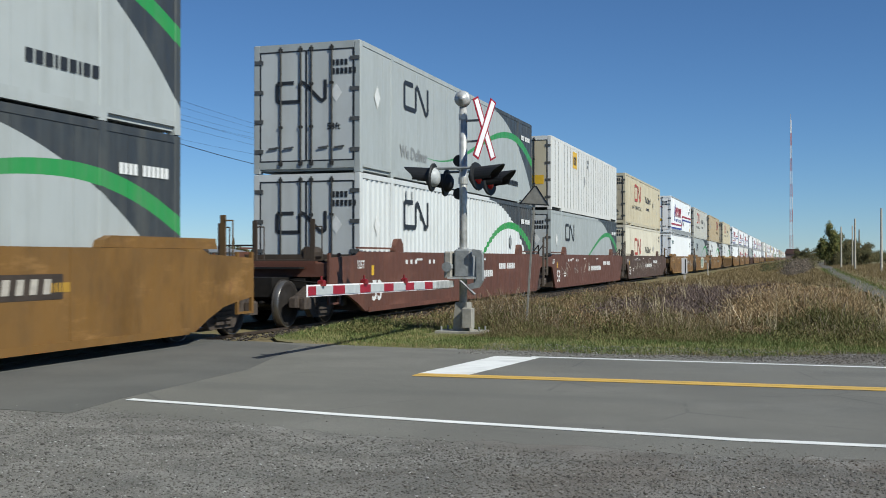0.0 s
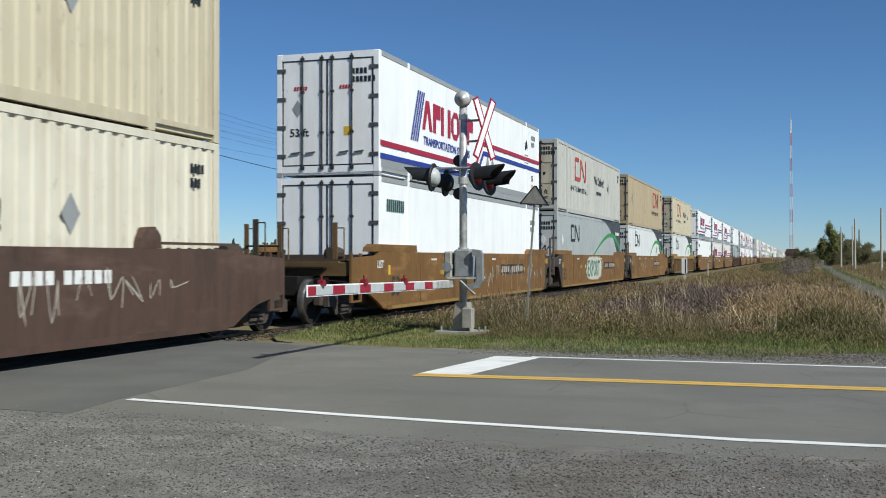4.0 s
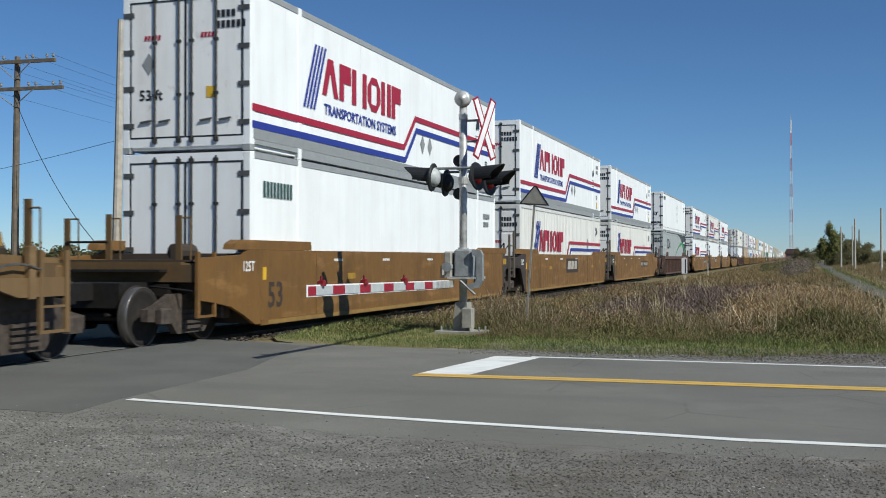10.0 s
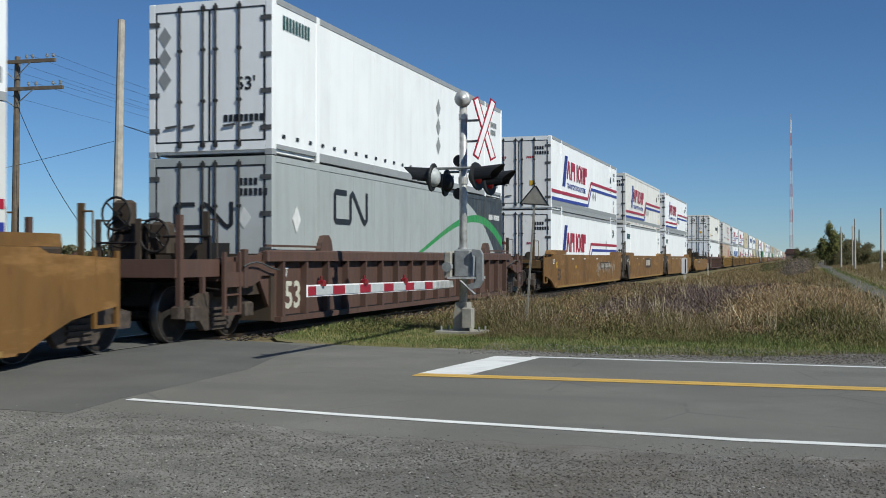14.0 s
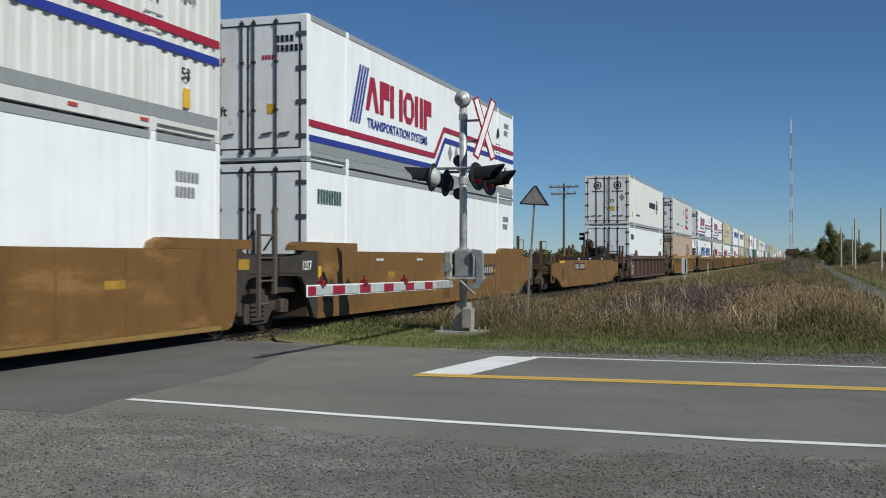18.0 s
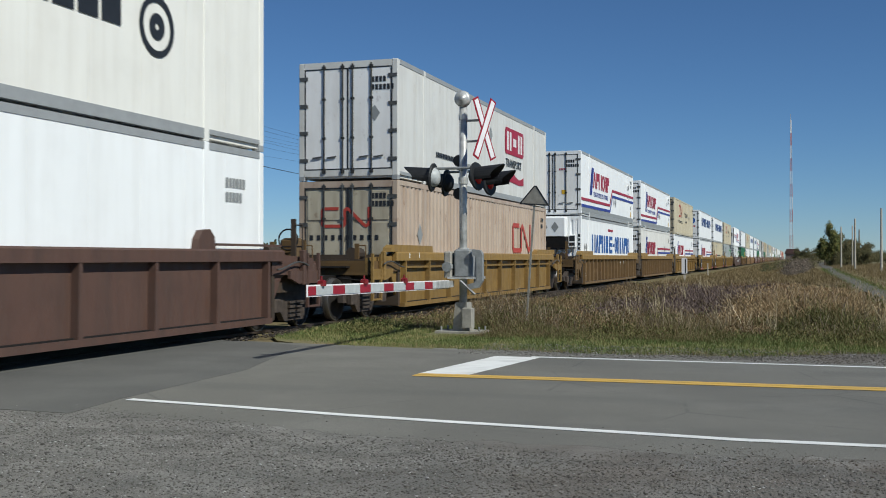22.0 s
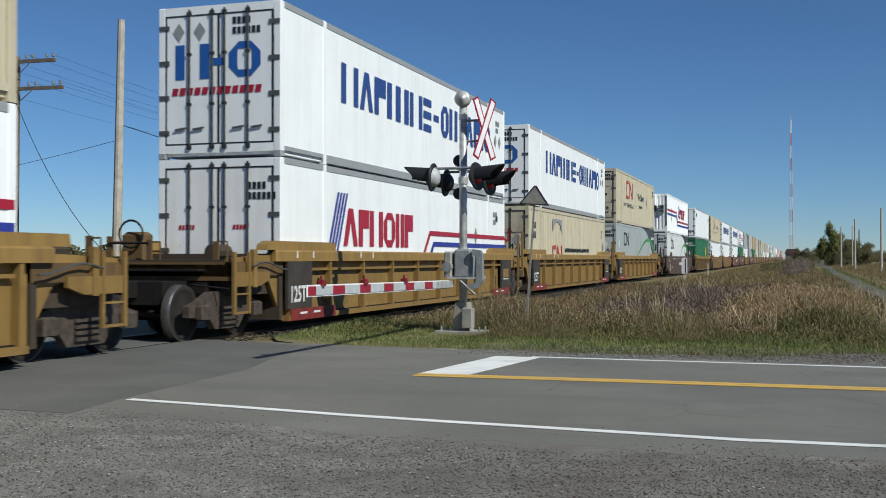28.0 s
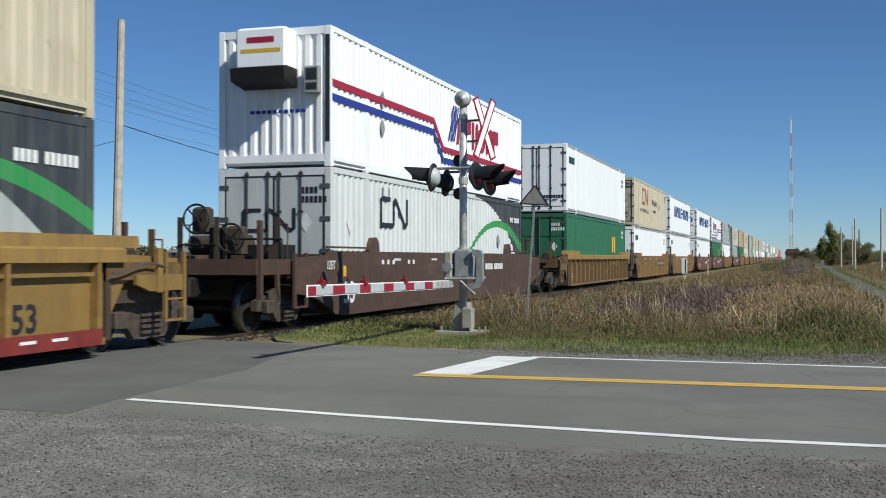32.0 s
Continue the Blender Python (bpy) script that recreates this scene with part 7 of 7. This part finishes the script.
def crown(rgn, n, rx, ry, rz, leaf, conic=0.0):
    """Clumps of leaf cards in an uneven crown."""
    g = Geo()
    clumps = [(rgn.normal(0, 0.45, 3)) for k in range(26)]
    for i in range(n):
        c = clumps[rgn.integers(len(clumps))] + rgn.normal(0, 0.16, 3)
        t = max(0.15, 1 - conic * (c[2] + 1) / 2)
        p = Vector((c[0] * rx * t, c[1] * ry * t, c[2] * rz))
        u = Vector(rgn.normal(0, 1, 3)).normalized()
        w = u.orthogonal().normalized() * leaf * rgn.uniform(0.6, 1.3)
        u = u * leaf * rgn.uniform(0.6, 1.3)
        g.quad(tuple(p - u), tuple(p + w), tuple(p + u), tuple(p - w))
    return g


def tree(x, y, h, w, seed, mat, label, n=5200, conic=0.3):
    rgn = np.random.default_rng(seed)
    t = thing("tree", label, "tree", "trees and bushes", at=(x, y, -0.06))
    tr = Geo().tube((0, 0, 0), (0.1, 0, h * 0.55), h * 0.03, h * 0.015, n=7)
    for k in range(5):
        a = rgn.uniform(0, 6.28)
        z = h * rgn.uniform(0.25, 0.5)
        tr.tube((0.05, 0, z), (math.cos(a) * w * 0.35, math.sin(a) * w * 0.35, z + h * 0.25), h * 0.012, h * 0.005, n=5)
    part("trunk", tr, POLEWOOD, t)
    c = part("crown", crown(rgn, n, w * 0.55, w * 0.55, h * 0.42, h * 0.022, conic), mat, t)
    c.location = (0, 0, h * 0.52)
    return t


for i, (x, y, h, w, lab) in enumerate(((6.6, 205, 7.4, 3.6, 0), (5.2, 215, 4.8, 3.0, 0), (8.9, 200, 4.2, 3.4, 1), (10.6, 195, 3.4, 3.0, 1), (7.9, 190, 2.6, 3.0, 1), (6.3, 185, 2.0, 2.6, 1), (3.2, 300, 3.8, 4.5, 1), (1.4, 360, 4.2, 5, 1), (5.6, 290, 3.6, 5, 1), (9.6, 215, 5.6, 5.0, 1), (8.0, 220, 5.0, 4.6, 1), (11.8, 215, 4.4, 4.4, 1), (14.0, 230, 3.6, 5.0, 1), (17.0, 240, 3.2, 5.5, 1), (20.0, 240, 3.2, 5.0, 1), (4.4, 400, 3.2, 6.0, 1), (-25.0, 121, 2.9, 2.6, 1), (0.2, 150, 1.5, 2.4, 1), (1.0, 128, 1.4, 2.2, 1), (-0.6, 170, 1.6, 2.6, 1), (2.3, 180, 1.7, 2.6, 1))):
    tree(x, y, h, w, 20 + i, (LEAF, LEAFDARK)[lab], "autumn tree with thinning green leaves" if not lab else "dark leafy bush at the field edge")


def woods(name, pts, hlo, hhi, mat, label, seed, leaf, per=90, step=2.6, pointed=0.35):
    """A far belt of trees, round and pointed ones mixed, joined into one."""
    rgn = np.random.default_rng(seed)
    g = Geo()
    for (x0, y0), (x1, y1) in zip(pts, pts[1:]):
        n = int(math.hypot(x1 - x0, y1 - y0) / step) + 2
        for i in range(n):
            t = (i + rgn.random()) / n
            h = rgn.uniform(hlo, hhi) * (1 + 0.25 * math.sin(i * 0.37))
            cone = rgn.random() < pointed
            if cone:
                h *= 1.25
            wide = h * (0.2 if cone else 0.5)
            back = rgn.normal(0, step)
            for q in range(per):
                f = rgn.random() ** 0.8
                ring = wide * ((1 - f) if cone else math.sqrt(max(0.05, 1 - (1.6 * f - 0.8) ** 2)))
                p = Vector((x0 + (x1 - x0) * t + rgn.normal(0, ring * 0.6), y0 + (y1 - y0) * t + back + rgn.normal(0, ring * 0.6), h * f))
                u = Vector(rgn.normal(0, 1, 3)).normalized()
                w = u.orthogonal().normalized() * leaf * rgn.uniform(0.5, 1.2)
                u = u * leaf * rgn.uniform(0.5, 1.2)
                g.quad(tuple(p - u), tuple(p + w), tuple(p + u), tuple(p - w))
    return solid(name, g, mat, label, "woods", kind="stuff")


woods("far_woods", [(2, 640), (60, 660), (260, 600)], 3, 6, LEAFDARK, "dark belt of trees on the horizon", 31, 0.55, 70, 4.0, 0.1)
woods("far_woods", [(-420, 330), (-330, 400), (-200, 430)], 4.0, 6.8, LEAFDARK, "belt of dark green trees far beyond the track", 32, 0.6, 70, 1.1, 0.18)
woods("far_woods", [(-200, 430), (-130, 480), (-60, 560)], 3.2, 5.2, LEAFDARK, "low belt of bushes far beyond the track", 33, 0.6, 60, 1.1, 0.18)
woods("weed_thicket", [(-0.6, 78), (0.2, 90), (0.9, 112), (1.5, 140)], 0.5, 1.15, BRUSHGREY, "dark brushy thicket beside the track", 34, 0.06, 80, 0.4, 0.0)
woods("weed_thicket", [(-2.6, 96), (-2.0, 130), (-1.6, 200)], 0.4, 0.9, LEAFDARK, "low dark thicket along the railway", 35, 0.06, 60, 0.6, 0.0)

BRICK = plain("dull_red_brick", (0.085, 0.045, 0.042), 0.8, 0, 0.3, 3)
ROOFGREY = plain("grey_shingles", (0.20, 0.21, 0.22), 0.7, 0, 0.2, 2)
SIDING = plain("pale_siding", (0.36, 0.38, 0.40), 0.7, 0, 0.15, 2)
HUTWALL = plain("brown_boards", (0.17, 0.13, 0.115), 0.8, 0, 0.3, 3)
hut = thing("trackside_hut", "small red-brown hut beside the railway far off", "hut", at=(-2.4, 470, -0.06))
part("wall", Geo().box(-1.5, 4.2, 0, 4, 0, 3.2), HUTWALL, hut)
part("roof", Geo().prism([(-1.9, 3.2), (4.6, 3.2), (3.8, 5.2), (-1.1, 5.2)], -0.4, 4.4, 1), BRICK, hut)
part("door", Geo().box(0.6, 1.6, -0.05, 0, 0, 2.1), BRICK, hut)
house = thing("house", "low pale grey house with a hipped roof", "house", at=(-69, 118, -0.06))
part("wall", Geo().box(-3.9, 3.9, -3, 3, 0, 2.1), SIDING, house)
roof = Geo()
roof.v += [(-4.3, -3.6, 2.1), (4.3, -3.6, 2.1), (4.3, 3.6, 2.1), (-4.3, 3.6, 2.1), (-0.6, 0, 3.1), (0.6, 0, 3.1)]
roof.f += [(0, 1, 5, 4), (1, 2, 5), (2, 3, 4, 5), (3, 0, 4), (3, 2, 1, 0)]
part("roof", roof, ROOFGREY, house)
part("cupola", Geo().lathe([(0.34, 2.9), (0.34, 3.25), (0.42, 3.28), (0.42, 3.42), (0.0, 3.5)], 12), SIDING, house)
WINDOWGREEN = plain("window_reflection_green", (0.24, 0.25, 0.14), 0.25, 0, 0.3, 1)
w = part("window", Geo().box(-1.9, 1.0, -3.07, -3.0, 1.05, 1.55), WINDOWGREEN, house)
part("sill", Geo().box(-2.0, 1.1, -3.14, -3.0, 0.97, 1.05), SIDING, w)
for x in (1.9, 3.6):
    part("corner_board", Geo().box(x, x + 0.28, -3.08, -3.0, 0, 2.2), SIGNWHITE, house)

# small things along the railway
marker = thing("trackside_marker", "white marker board on a post beside the track", "marker", at=(-5.72, 60, -0.1))
part("post", Geo().box(-0.05, 0.05, -0.04, 0.04, 0, 1.5), POLEPALE, marker)
board = part("board", Geo().box(-0.15, 0.15, -0.07, -0.04, 0.62, 1.45), SIGNWHITE, marker)
part("stripe", Geo().box(0.02, 0.09, -0.075, -0.07, 0.66, 1.4), INKBLACK, board)
marker = thing("trackside_post", "thin weathered post beside the track", "post", at=(-6.0, 80, -0.1))
part("shaft", Geo().tube((0, 0, 0), (0, 0, 1.1), 0.06, 0.05, n=8), POLEPALE, marker)
paper = Geo()
lump = random.Random(3)
for i in range(5):
    for j in range(5):
        paper.v.append((i * 0.022 + lump.uniform(-0.01, 0.01), j * 0.018 + lump.uniform(-0.01, 0.01), 0.05 + lump.uniform(0, 0.05)))
paper.f += [(i * 5 + j, i * 5 + j + 1, i * 5 + j + 6, i * 5 + j + 5) for i in range(4) for j in range(4)]
solid("paper_scrap", paper, SIGNWHITE, "crumpled white paper scrap lying in the grass", "litter", at=(1.2, 19.9, 0.05))


# ---- what moves ----
SPEED = 15.255


def motions():
    """The whole train rolls by at an even pace."""
    for ob, s, z in RIDERS:
        walk(ob, [(t, pose(TX, s - SPEED * (t - 16), z)) for t in (0.0, 16.0, 32.0)])
    # each axle turns with the train's pace; axles at the same place on their truck share one set of keys
    turned = {}
    turn = math.degrees(SPEED / 0.458)
    for w in WHEELSETS:
        q = round(w.location.y, 2)
        if q not in turned:
            walk(w, [(k / 30, pose(0, q, 0.458, turn * k / 30)) for k in range(961)])
            turned[q] = w
        else:
            w.rotation_mode = "QUATERNION"
            keys = w.animation_data_create()
            keys.action = turned[q].animation_data.action
            keys.action_slot = turned[q].animation_data.action_slot


motions()
